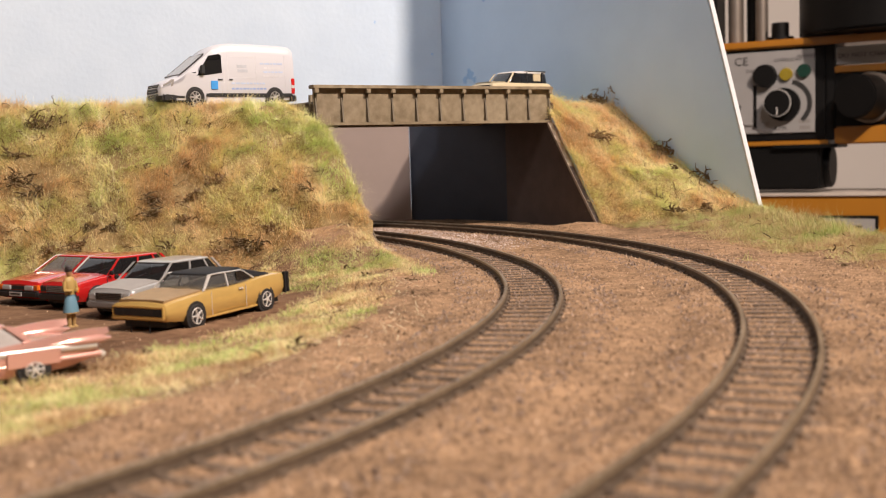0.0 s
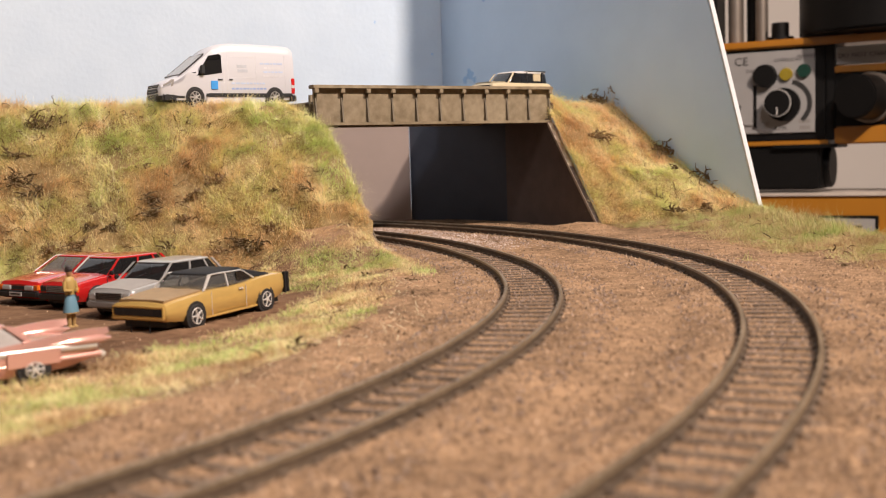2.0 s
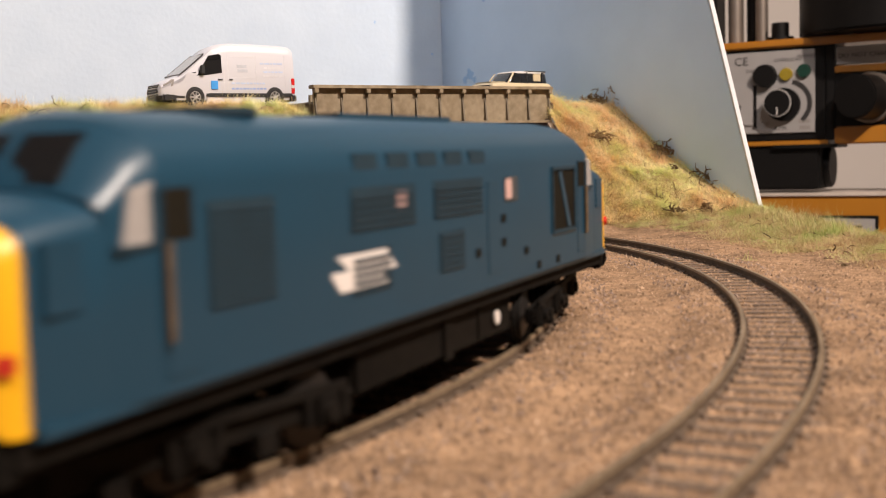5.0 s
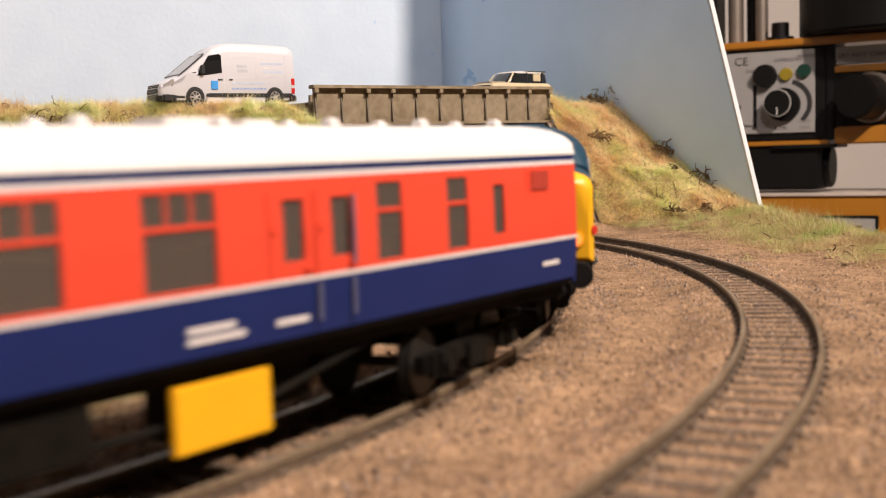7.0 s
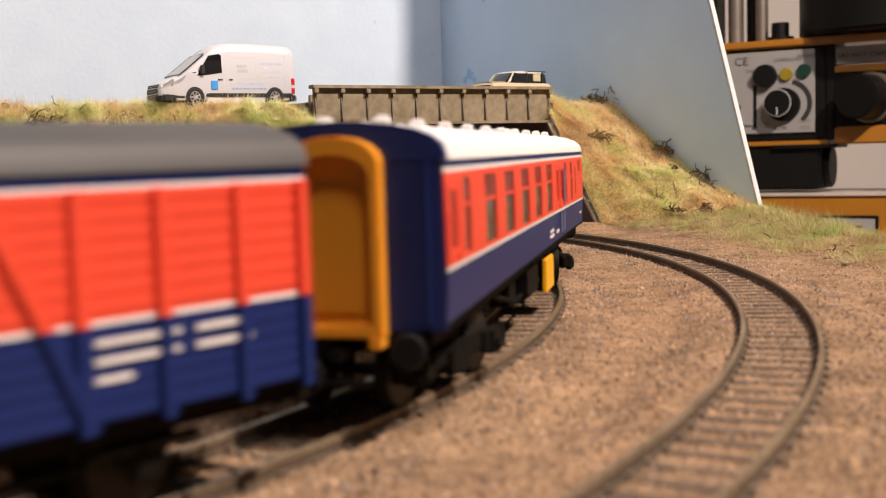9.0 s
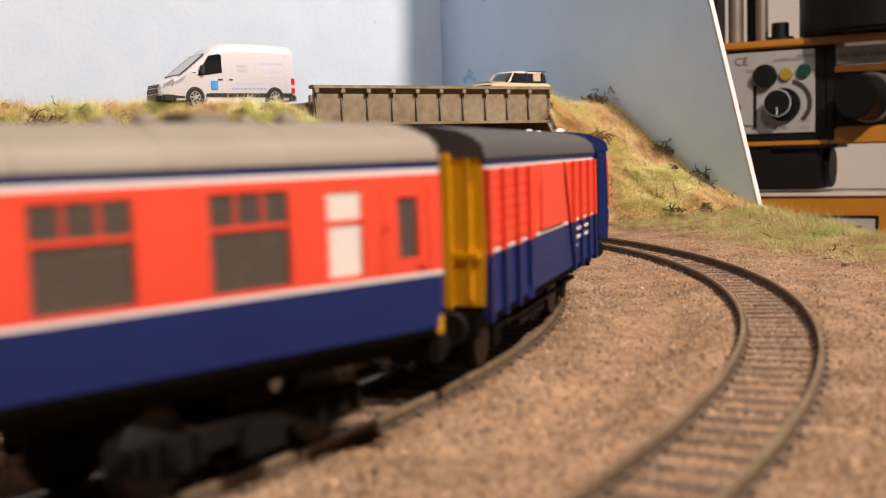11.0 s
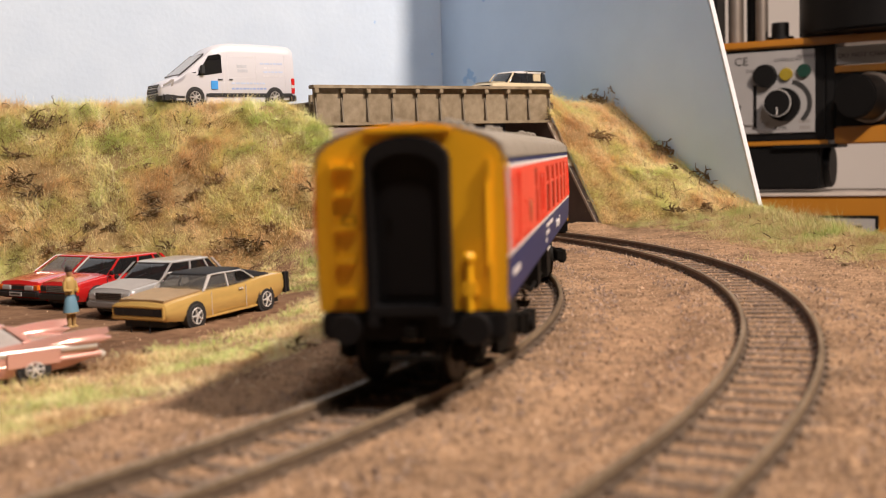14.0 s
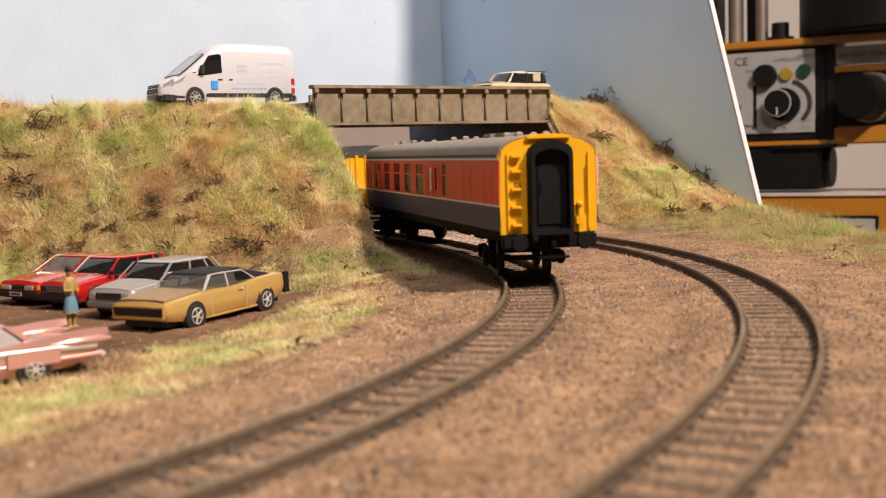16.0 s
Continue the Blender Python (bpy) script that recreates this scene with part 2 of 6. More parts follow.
def bank_z(x, y):
    top = crest_z(x) - 1.0
    n = 5.0 * lumps(x, y, 0.022) + 3.4 * lumps(x, y, 0.06, 2) + 1.2 * lumps(x, y, 0.17, 8)
    up = (y - 546 + n * 1.4) * 0.97
    k = 9.0
    z = -k * math.log(math.exp(-min(up, 200) / k) + math.exp(-top / k))
    z -= 4.5 * min(1.0, max(0.0, (y - 636) / 8))
    edge = max(0.0, radius_a(x, y) - 399)
    return max(z - edge * edge * 0.035, -12)


tagged(sheet("left_bank", -345, -30, 525, 705, 4.0, bank_z, M_SOIL, lambda x, y: radius_a(x, y) < 409), "grassy embankment slope carrying a road above the railway", "embankment", "", "structure")
W_LEFT = Shape()
angles = [math.atan2(548 - CA[1], 375) + k * 0.045 for k in range(0, 15)]
rows_in = [(CA[0] + 407.5 * math.cos(a), CA[1] + 407.5 * math.sin(a)) for a in angles]
rows_out = [(CA[0] + 410.5 * math.cos(a), CA[1] + 410.5 * math.sin(a)) for a in angles]
W_LEFT.loft([[(p[0], p[1], -6), (q[0], q[1], -6), (q[0], q[1], max(-5.5, bank_z(*p) - 5.0)), (p[0], p[1], max(-5.5, bank_z(*p) - 5.0))] for p, q in zip(rows_in, rows_out)])
structure("left_abutment", W_LEFT, M_CARD, "brown card retaining wall under the embankment end", "abutment")
structure("bank_road", Shape().prism([(-345, 640), (-98, 648), (-92, 668), (-140, 790), (-345, 720)], 70.5, 74.2, "z"), M_ROAD, "grey road along the top of the embankment", "road", bevel=0.6)

# ---- bridge ----
GX, GY = (-70.0, 650.0), (72.0, 741.0)
GLEN = math.hypot(GY[0] - GX[0], GY[1] - GX[1])
GANG = math.degrees(math.atan2(GY[1] - GX[1], GY[0] - GX[0]))
bridge = root("girder_bridge", at(GX[0], GX[1], 0, 0, 0, GANG), "weathered tan plate girder road bridge over two tracks", "bridge")
part("girder_plate", Shape().box(0, GLEN, 1.2, 2.4, 63, 82.2), M_GIRDER, bridge, "weathered tan plate", bevel=0.1)
part("top_flange", Shape().box(-1.2, GLEN + 1.0, -1.6, 4.6, 82.2, 84.2), M_GIRDER, bridge, bevel=0.25)
part("bottom_flange", Shape().box(0, GLEN, -1.2, 4.6, 61.2, 63), M_GIRDER, bridge, bevel=0.2)
rib = None
for k in range(11):
    x = 1.0 + k * (GLEN - 2.0) / 10
    if rib is None:
        rib = part("stiffener_rib", Shape().prism([(-1.2, 63), (1.2, 63), (1.2, 66), (0.6, 79), (0.6, 80), (-0.4, 82.2), (1.2, 82.2)], -0.45, 0.45, "x"), M_GIRDER_RIB, bridge, "grimy stiffener rib", where=at(x, 0, 0))
        blk = part("rib_cap", Shape().box(-1.3, 1.3, -1.9, 1.2, 79.6, 82.2), M_GIRDER, bridge, bevel=0.25, where=at(x, 0, 0))
    else:
        again(rib, bridge, at(x, 0, 0))
        again(blk, bridge, at(x, 0, 0))
part("deck", Shape().box(1, GLEN + 4, 2.4, 74, 66, 74), M_SOFFIT, bridge, "dark brown deck underside")
part("far_parapet", Shape().box(34, GLEN + 2, 74, 77, 62, 83), M_GIRDER, bridge, bevel=0.3)
part("deck_road", Shape().box(1, GLEN + 4, 4.7, 73.9, 74.1, 75), M_ROAD, bridge)
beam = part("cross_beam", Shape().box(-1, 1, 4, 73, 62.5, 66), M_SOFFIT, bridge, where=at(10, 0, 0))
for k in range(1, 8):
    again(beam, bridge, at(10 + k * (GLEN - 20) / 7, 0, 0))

# ---- right bank and its abutment ----
AB0, AD = (97.0, 688.0), (-0.44, 0.898)
BB0, BD = (198.0, 700.0), (-0.531, 0.847)
board_profile = ((0, 6), (30, 16), (55, 27), (81, 39), (105, 56), (133, 73), (150, 76), (356, 76))


def interp(table, s):
    for (a, p), (b, q) in zip(table, table[1:]):
        if s <= b:
            return p + (q - p) * (s - a) / (b - a)
    return table[-1][1]


def right_point(u, v):
    """u up the slope from its foot, v from the abutment (0) to the board (1)."""
    q, s = u * 58, u * 136
    ax, ay, az = AB0[0] + AD[0] * q, AB0[1] + AD[1] * q, min(0 + 1.18 * q, 78)
    bx, by, bz = BB0[0] + BD[0] * s, BB0[1] + BD[1] * s, interp(board_profile, s)
    x, y = ax + (bx - ax) * v, ay + (by - ay) * v
    z = az + (bz - az) * v + (4.0 * lumps(x, y, 0.05, 9) + 2.0 * lumps(x, y, 0.14, 4)) * (0.3 + min(v, 1 - v) * 2) - 3.0 * math.sin(v * math.pi) * u
    return x, y, z


NU, NV = 40, 26
vs = [right_point(1.6 * i / (NU - 1) - 0.06, j / (NV - 1)) for i in range(NU) for j in range(NV)]
structure("right_bank", Shape().add(vs, [(i * NV + j, i * NV + j + 1, (i + 1) * NV + j + 1, (i + 1) * NV + j) for i in range(NU - 1) for j in range(NV - 1)]), M_SOIL,
          "grassy embankment slope against the blue board", "embankment", smooth=True)
wall_top = [(-2.0, -6.0), (1.0, -2.0), (30, 31), (56, 61), (62, 66), (112, 66), (112, -6)]
W_RIGHT = Shape().prism([(a, b) for a, b in wall_top], 0, 3, "y")
abut = structure("right_abutment", W_RIGHT, M_CARD, "brown card abutment under the bridge end", "abutment")
abut.matrix_basis = at(AB0[0], AB0[1], 0, 0, 0, math.degrees(math.atan2(AD[1], AD[0])) )
part("raw_edge", Shape().prism([(-1.0, -3.6), (1.2, -2.0), (30.2, 31.2), (56, 61.4), (57.2, 60.6), (31.4, 30.2), (2.4, -3.4)], -0.9, 3.4, "y"), mat("pale_torn_card_edge", (0.42, 0.34, 0.28), 0.9, var=0.35, scale=300, bump=0.6, bump_scale=700), abut, "pale torn edge of the card")
structure("under_bridge_panel", Shape().prism([(48, 788), (50, 791), (-20, 841), (-22, 838)], -6, 66, "z"), M_SHADEDBOARD, "blue board behind the bridge, shade put into its colour", "board")
structure("tunnel_back_board", Shape().prism([(-22.5, 836), (-22.5, 840), (-215, 905), (-215, 901)], -6, 70, "z"), M_PINKBOARD, "plain pinkish grey board behind the bridge", "board")

# ---- painted sky boards ----
CORNER = (8.0, 1003.0)
ang_r = math.degrees(math.atan2(-BD[1], -BD[0]))
len_r = 356
right_board = structure("right_sky_board", Shape().prism([(0, -10), (len_r + 1, -10), (len_r, 6), (len_r - 158, 520), (0, 520)], -5, -2, "y"), M_SKYSHADED, "blue painted board with a slanting edge", "backdrop board", bevel=0.4)
right_board.matrix_basis = at(CORNER[0], CORNER[1], 0, 0, 0, ang_r)
edge = part("raw_edge", Shape().prism([(len_r + 1.1, -4), (len_r + 0.15, 6), (len_r - 157.9, 520), (len_r - 156.8, 520), (len_r + 1.4, 6), (len_r + 2.2, -4)], -5.3, -1.8, "y"), M_RAWEDGE, right_board, "raw white edge of the board")
left_board = structure("left_sky_board", Shape().box(-560, -0.5, 0, 5, 60, 520).box(-215, -0.5, 0, 5, -10, 60), M_SKYLIGHT, "pale blue painted sky board", "backdrop board", bevel=0.4)
left_board.matrix_basis = at(CORNER[0], CORNER[1], 0, 0, 0, ang_r + 90)

def blotch(board, a, z, w, h, seed, face):
    rng = random.Random(seed)
    pts = [(a + w * math.cos(k * math.tau / 14) * rng.uniform(0.5, 1.1), z + h * math.sin(k * math.tau / 14) * rng.uniform(0.5, 1.1)) for k in range(14)]
    part("paint_smudge", Shape().prism(pts, face - 0.15, face + 0.1, "y"), M_SMUDGE, board, "deeper blue paint smudge")


for a, z, w, h in ((44, 108, 6.5, 7), (36, 104, 4, 4), (50, 104, 3, 3), (67, 168, 5, 3.5)):
    blotch(right_board, a, z, w, h, int(a), -5.0)
blotch(left_board, -14.6, 128.5, 1.4, 1.2, 3, 0.0)
blotch(left_board, -70, 154, 1.2, 1.6, 4, 0.0)

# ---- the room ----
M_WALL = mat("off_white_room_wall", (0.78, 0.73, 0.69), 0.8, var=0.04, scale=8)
# For the unseen walls and ceiling: darkened copy that cuts the bounced light.
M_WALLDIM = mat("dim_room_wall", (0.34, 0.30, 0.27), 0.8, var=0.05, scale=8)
M_FLOORROOM = mat("room_floor", (0.30, 0.24, 0.18), 0.6, var=0.2, scale=10)
structure("wall_north", Shape().box(-2600, 2600, 2260, 2360, -950, 1500), M_WALL, "plain room wall", "wall")
structure("wall_south", Shape().box(-2600, 2600, -2300, -2200, -950, 1500), M_WALLDIM, "plain room wall", "wall")
structure("wall_east", Shape().box(2600, 2700, -2300, 2360, -950, 1500), M_WALLDIM, "plain room wall", "wall")
structure("wall_west", Shape().box(-2700, -2600, -2300, 2360, -950, 1500), M_WALLDIM, "plain room wall", "wall")
structure("floor", Shape().box(-2700, 2700, -2300, 2360, -1000, -950), M_FLOORROOM, "plain brown room floor", "floor")
structure("ceiling", Shape().box(-2700, 2700, -2300, 2360, 1500, 1560), M_WALLDIM, "unseen ceiling, darkened to cut bounced light", "ceiling")

# ---- the train ----
SPEED = 0.2035
UNEVEN = ((0, -0.003), (4.2, -0.003), (6.5, 0.002), (7.5, -0.002), (9.0, 0.003), (11.3, -0.004), (12.0, 0.001), (13.0, 0.003), (14.5, 0.004), (15.5, 0.006), (16.0, 0.009))
OFFSET = {"loco": 1.317, "coach": 0.707, "van": 0.225, "lab": -0.258}


def travel(t):
    """Angle that the train has run by, with a slight gain at the end."""
    return SPEED * (t - 13.5) + 0.0045 * max(0.0, t - 14.5) ** 2 + 0.010 * max(0.0, 4.0 - t) + interp(UNEVEN, t)


def on_line(theta, span):
    """Pose of a vehicle whose two pivots, span apart, ride on the inner track."""
    d = math.asin(span / 2 / RA)
    (x0, y0), (x1, y1) = [(CA[0] + (RA - 0.8 + ease(a)) * math.cos(a), CA[1] + (RA - 0.8 + ease(a)) * math.sin(a)) for a in (theta - d, theta + d)]
    return at((x0 + x1) / 2, (y0 + y1) / 2, 0, 0, 0, math.degrees(math.atan2(y1 - y0, x1 - x0)) % 360)


def coach_ring(x, z0, z1, half=17.5, top=49.3, end=1.0):
    """Roof section from eave to eave."""
    pts = []
    for k in range(13):
        a = math.pi * k / 12
        y = -half * end * math.cos(a)
        pts.append((x, y, z1 + (top - z1) * end * math.sin(a) ** 0.72))
    return pts


def side_y(z):
    """Half width of the body at a height, with its tumblehome."""
    return 17.6 - 0.0032 * (z - 30) ** 2


def side_panel(x0, x1, z0, z1, holes, s):
    """A curved body side with openings through it; s is -1 or 1."""
    xs = sorted({x0, x1, *[h[0] for h in holes], *[h[1] for h in holes]})
    zs = sorted({z0, z1, (z0 + z1) / 2, *[h[2] for h in holes], *[h[3] for h in holes]})
    sh = Shape()

    def solid(a, b, c, d):
        m, n = (a + b) / 2, (c + d) / 2
        return not any(h[0] < m < h[1] and h[2] < n < h[3] for h in holes)
    for a, b in zip(xs, xs[1:]):
        for c, d in zip(zs, zs[1:]):
            if solid(a, b, c, d):
                o0, o1 = s * side_y(c), s * side_y(d)
                i0, i1 = o0 - s * 0.7, o1 - s * 0.7
                sh.add([(a, o0, c), (b, o0, c), (b, o1, d), (a, o1, d), (a, i0, c), (b, i0, c), (b, i1, d), (a, i1, d)],
                       [(0, 1, 2, 3), (7, 6, 5, 4), (0, 4, 5, 1), (1, 5, 6, 2), (2, 6, 7, 3), (3, 7, 4, 0)])
    return sh


WHEELS = []
M_GRABRAIL = mat("dull_grab_rail", (0.16, 0.17, 0.26), 0.5)


def wheelset(parent, x, r=6.3):
    w = part("wheelset", Shape().tube((0, -8.0, 0), (0, -9.2, 0), r, n=20).tube((0, -7.2, 0), (0, -8.0, 0), r + 0.8, n=20).tube((0, 8.0, 0), (0, 9.2, 0), r, n=20)
             .tube((0, 7.2, 0), (0, 8.0, 0), r + 0.8, n=20).tube((0, -7.2, 0), (0, 7.2, 0), 1.0, n=8), M_WHEEL, parent, where=at(x, 0, r))
    part("wheel_rim", Shape().tube((0, -9.25, 0), (0, -9.35, 0), r - 0.3, r - 0.5, n=20).box(-0.5, 0.5, -9.5, -9.3, -4, 4), M_TREAD, w, "dull metal rim")
    WHEELS.append((w, x, r))
    return w


def bogie(parent, x, base, turn, heavy=False, axles=2):
    b = part("bogie", Shape().box(-base / 2 - 7, base / 2 + 7, -12.6, -10.4, 5.2, 8.6).box(-base / 2 - 7, base / 2 + 7, 10.4, 12.6, 5.2, 8.6).box(-5, 5, -11, 11, 7, 12)
             .box(-4.5, 4.5, -13.4, -11.5, 3.0, 7.8).box(-4.5, 4.5, 11.5, 13.4, 3.0, 7.8), M_UNDER, parent, where=at(x, 0, 0, 0, 0, turn), bevel=0.3)
    xs = [-base / 2, base / 2] if axles == 2 else [-base / 2, 0, base / 2]
    for ax in xs:
        wheelset(b, ax)
        for s in (-1, 1):
            part("axlebox", Shape().box(ax - 2.4, ax + 2.4, s * 13.1 - 0.9, s * 13.1 + 0.9, 4.0, 8.8), M_UNDER, b, bevel=0.25)
        part("axle_cover", Shape().tube((ax, -14.0, 6.2), (ax, -14.8, 6.2), 1.5, n=10), M_UNDER, b)
        for dx in (-4.2, 4.2):
            part("spring", Shape().tube((ax + dx, -12.9, 4.6), (ax + dx, -12.9, 8.8), 1.1, n=8), M_UNDER, b)
    if heavy:
        for s in (-1, 1):
            part("sand_pipe", Shape().tube((s * (base / 2 + 6), -13, 8), (s * (base / 2 + 6.5), -10, 1.4), 0.5), M_UNDER, b)
        part("brake_gear", Shape().box(-base / 2 - 5, base / 2 + 5, -13.6, -12.7, 8.6, 10.2).box(-base / 4 - 2, -base / 4 + 2, -13.8, -12.2, 2.4, 6).box(base / 4 - 2, base / 4 + 2, -13.8, -12.2, 2.4, 6), M_UNDER, b, bevel=0.2)
    return b


def buffers(parent, x, z=13.2, r=3.0, span=11.5):
    s = 1 if x > 0 else -1
    for y in (-span, span):
        part("buffer", Shape().tube((x, y, z), (x + s * 3.2, y, z), 1.6, n=12).tube((x + s * 3.2, y, z), (x + s * 4.2, y, z), r, r * 0.9, n=16), M_BLACK, parent, smooth=True)
    part("coupling_hook", Shape().box(x, x + s * 4.5, -1, 1, 11.6, 13.6).box(x + s * 3.5, x + s * 4.5, -5.5, 5.5, 7.6, 8.6).tube((x - s * 3, 0, 8), (x + s * 4.4, 0, 8), 1.0), M_UNDER, parent, bevel=0.2)


def gangway(parent, x, frame_mat, door_mat, s, label):
    """Corridor connection at a coach end."""
    def arch(w, z0, z1, n=9):
        return [(-w, z0), *[(-w * math.cos(math.pi * k / n), z1 - w * 0.55 + w * 0.55 * math.sin(math.pi * k / n)) for k in range(n + 1)], (w, z0)]
    outer, inner = arch(7.6, 15.4, 47.2), arch(5.9, 17.4, 44.0)
    sh = Shape()
    n = len(outer)
    for a, b in ((0.0, 4.2),):
        for ring0, ring1 in ((outer, inner),):
            vs = [(x + s * b, p[0], p[1]) for p in ring0] + [(x + s * b, p[0], p[1]) for p in ring1] + [(x, p[0], p[1]) for p in ring0] + [(x + s * 1.2, p[0], p[1]) for p in ring1]
            fs = []
            for i in range(n):
                j = (i + 1) % n
                fs += [(i, j, n + j, n + i), (i, 2 * n + i, 2 * n + j, j), (n + i, n + j, 3 * n + j, 3 * n + i)]
            sh.add(vs, fs)
    g = part("gangway_frame", sh, frame_mat, parent, label, bevel=0.3)
    part("gangway_door", Shape().prism(inner, x + s * 0.4, x + s * 1.3, "x"), door_mat, g)
    lo = arch(4.4, 19.0, 39.5)
    part("door_panel", Shape().prism(lo, x + s * 1.3, x + s * 1.7, "x"), door_mat, g, bevel=0.15)
    if door_mat is M_BLACK:
        part("door_handle", Shape().box(x + s * 1.6, x + s * 2.1, 3.0, 3.6, 30, 33), M_UNDER, g)
    for y in (-6.4, 6.4):
        part("suspension_block", Shape().box(x + s * 0.2, x + s * 4.4, y - 1.0, y + 1.0, 13.6, 15.6), frame_mat, g, bevel=0.2)
    return g


def end_wall(parent, x, s, material, label, steps=True, half=17.1):
    outline = [(-half, 15.9), (-half - 0.3, 26), (-half, 41)] + [(y, z) for _, y, z in coach_ring(0, 0, 41, half, 49.0)][1:-1] + [(half, 41), (half + 0.3, 26), (half, 15.9)]
    e = part("end_wall", Shape().prism(outline, x - s * 0.8, x + s * 0.15, "x"), material, parent, label, bevel=0.15)
    for y in (-half + 2.8, half - 2.8):
        part("corner_rib", Shape().box(x, x + s * 0.7, y - 0.4, y + 0.4, 17, 43), material, e)
    if steps:
        for z in (18.5, 24.5, 30.5, 36.5, 41.5):
            part("step", Shape().box(x, x + s * 1.8, half - 7.2, half - 3.6, z, z + 1.1), material, e, bevel=0.2)
        part("handrail", Shape().tube((x + s * 0.9, -half + 3.2, 24), (x + s * 0.9, -half + 3.2, 39), 0.35), material, e)
        part("brake_pipe", Shape().tube((x + s * 1.0, -half + 6.6, 16), (x + s * 1.0, -half + 6.6, 25), 0.7, n=8).ball((x + s * 1.2, -half + 6.6, 25.5), 1.2), material, e)
        part("cable_box", Shape().box(x, x + s * 1.6, -half + 5.2, -half + 8.0, 18.5, 21.5), material, e, bevel=0.3)
    return e


def window(panel, x0, x1, z0, z1, s, pane=None, rail=True):
    """Glazing set back in the opening, with its frame and ventilator bars."""
    y = s * (side_y((z0 + z1) / 2) - 0.55)
    part("window_pane", Shape().box(x0, x1, y - 0.12, y + 0.12, z0, z1), pane or M_GLASS, panel)
    if rail:
        zt = z0 + (z1 - z0) * 0.64
        sh = Shape().box(x0, x1, y - 0.3, y + 0.45, zt - 0.35, zt + 0.35)
        if x1 - x0 > 9:
            for f in (0.33, 0.67):
                sh.box(x0 + (x1 - x0) * f - 0.22, x0 + (x1 - x0) * f + 0.22, y - 0.25, y + 0.3, zt, z1)
        part("ventilator_bar", sh, M_RED, panel)


def coach_body(parent, half_len, wins, roof_mat, left_wins):
    """Sides in red over blue with white lining, floor, roof with ribs."""
    for s, ws in ((-1, wins), (1, left_wins)):
        up = part("upper_panel", side_panel(-half_len, half_len, 26.0, 41.0, [w[:4] for w in ws], s), M_RED, parent, "bright red upper side", weld=True)
        for w in ws:
            window(up, *w[:4], s, w[4] if len(w) > 4 else None, w[1] - w[0] > 6.2 or (w[1] - w[0] > 5.2 and len(w) == 4))
        part("lower_panel", side_panel(-half_len, half_len, 17.0, 25.3, [], s), M_BLUE, parent, "dark blue lower side")
        part("waist_line", side_panel(-half_len, half_len, 25.3, 26.0, [], s), M_LINE, parent, "thin white line")
        part("cantrail_line", side_panel(-half_len, half_len, 41.0, 41.8, [], s), M_LINE, parent, "thin white line")
        part("cantrail_band", side_panel(-half_len, half_len, 41.8, 43.0, [], s), M_BLUE, parent, "dark blue band under the roof")
        part("solebar", Shape().box(-half_len + 1, half_len - 1, s * 13.6 - 0.9, s * 13.6 + 0.9, 13.2, 17.0), M_UNDER, parent)
        part("footboard", Shape().box(-half_len + 4, half_len - 4, s * 15.2 - 1.0, s * 15.2 + 1.0, 16.2, 17.0), M_UNDER, parent)
    part("floor_pan", Shape().box(-half_len, half_len, -16.6, 16.6, 16.0, 17.4), M_UNDER, parent)
    rings = []
    for x in (-half_len, -half_len + 0.8, -half_len + 5, half_len - 5, half_len - 0.8, half_len):
        rings.append(coach_ring(x, 0, 43.0, 17.35, 49.4 if abs(x) < half_len - 0.5 else 49.1))
    part("roof", Shape().loft(rings, closed=True), roof_mat, parent, smooth=True)
    ribs = Shape()
    for k in range(-6, 7):
        x = k * (half_len - 8) / 6.0
        ribs.loft([[(x + dx, y * 1.004, z + 0.12 - (0.2 if abs(dx) > 0.4 else 0)) for _, y, z in coach_ring(0, 0, 43.0, 17.35, 49.4)] for dx in (-0.5, -0.3, 0.3, 0.5)], closed=False, caps=False)
    part("roof_seam", ribs, roof_mat, parent, smooth=True)
    seats = Shape()
    for k in range(-8, 9):
        for y in (-9, 9):
            seats.box(k * 13 - 1.2, k * 13 + 1.2, y - 6.5, y + 6.5, 17.4, 30)
    part("seat_backs", seats, M_SEAT, parent)


def vents(parent, xs, material, side=0.0):
    v = None
    for x in xs:
        if v is None:
            v = part("roof_vent", Shape().loft([[(a * f, b * f, z) for a, b in ((-1.3, -1.3), (1.3, -1.3), (1.3, 1.3), (-1.3, 1.3))] for f, z in ((1.0, 48.0), (1.0, 50.0), (0.6, 50.6))]), material, parent, where=at(x, side, 0), bevel=0.25)
        else:
            again(v, parent, at(x, side, 0))


def door_lines(parent, x0, x1, s=-1):
    """Raised edges, hinges and handle of a slam door."""
    sh = Shape()
    for x in (x0, x1):
        for c, d in ((26.2, 32), (32, 39)):
            o0, o1 = s * side_y(c), s * side_y(d)
            sh.add([(x - 0.2, o0, c), (x + 0.2, o0, c), (x + 0.2, o1, d), (x - 0.2, o1, d), (x - 0.2, o0 + s * 0.18, c), (x + 0.2, o0 + s * 0.18, c), (x + 0.2, o1 + s * 0.18, d), (x - 0.2, o1 + s * 0.18, d)],
                   [(4, 5, 6, 7), (0, 1, 5, 4), (1, 2, 6, 5), (2, 3, 7, 6), (3, 0, 4, 7)])
    part("door_edge", sh, M_RED, parent)
    part("door_handle", Shape().box(x1 - 2.2, x1 - 0.8, s * side_y(27) - 0.4, s * side_y(27) + 0.4, 26.8, 27.6).box(x0 + 0.3, x0 + 1.1, s * side_y(34) - 0.35, s * side_y(34) + 0.35, 33, 34), M_RED, parent)


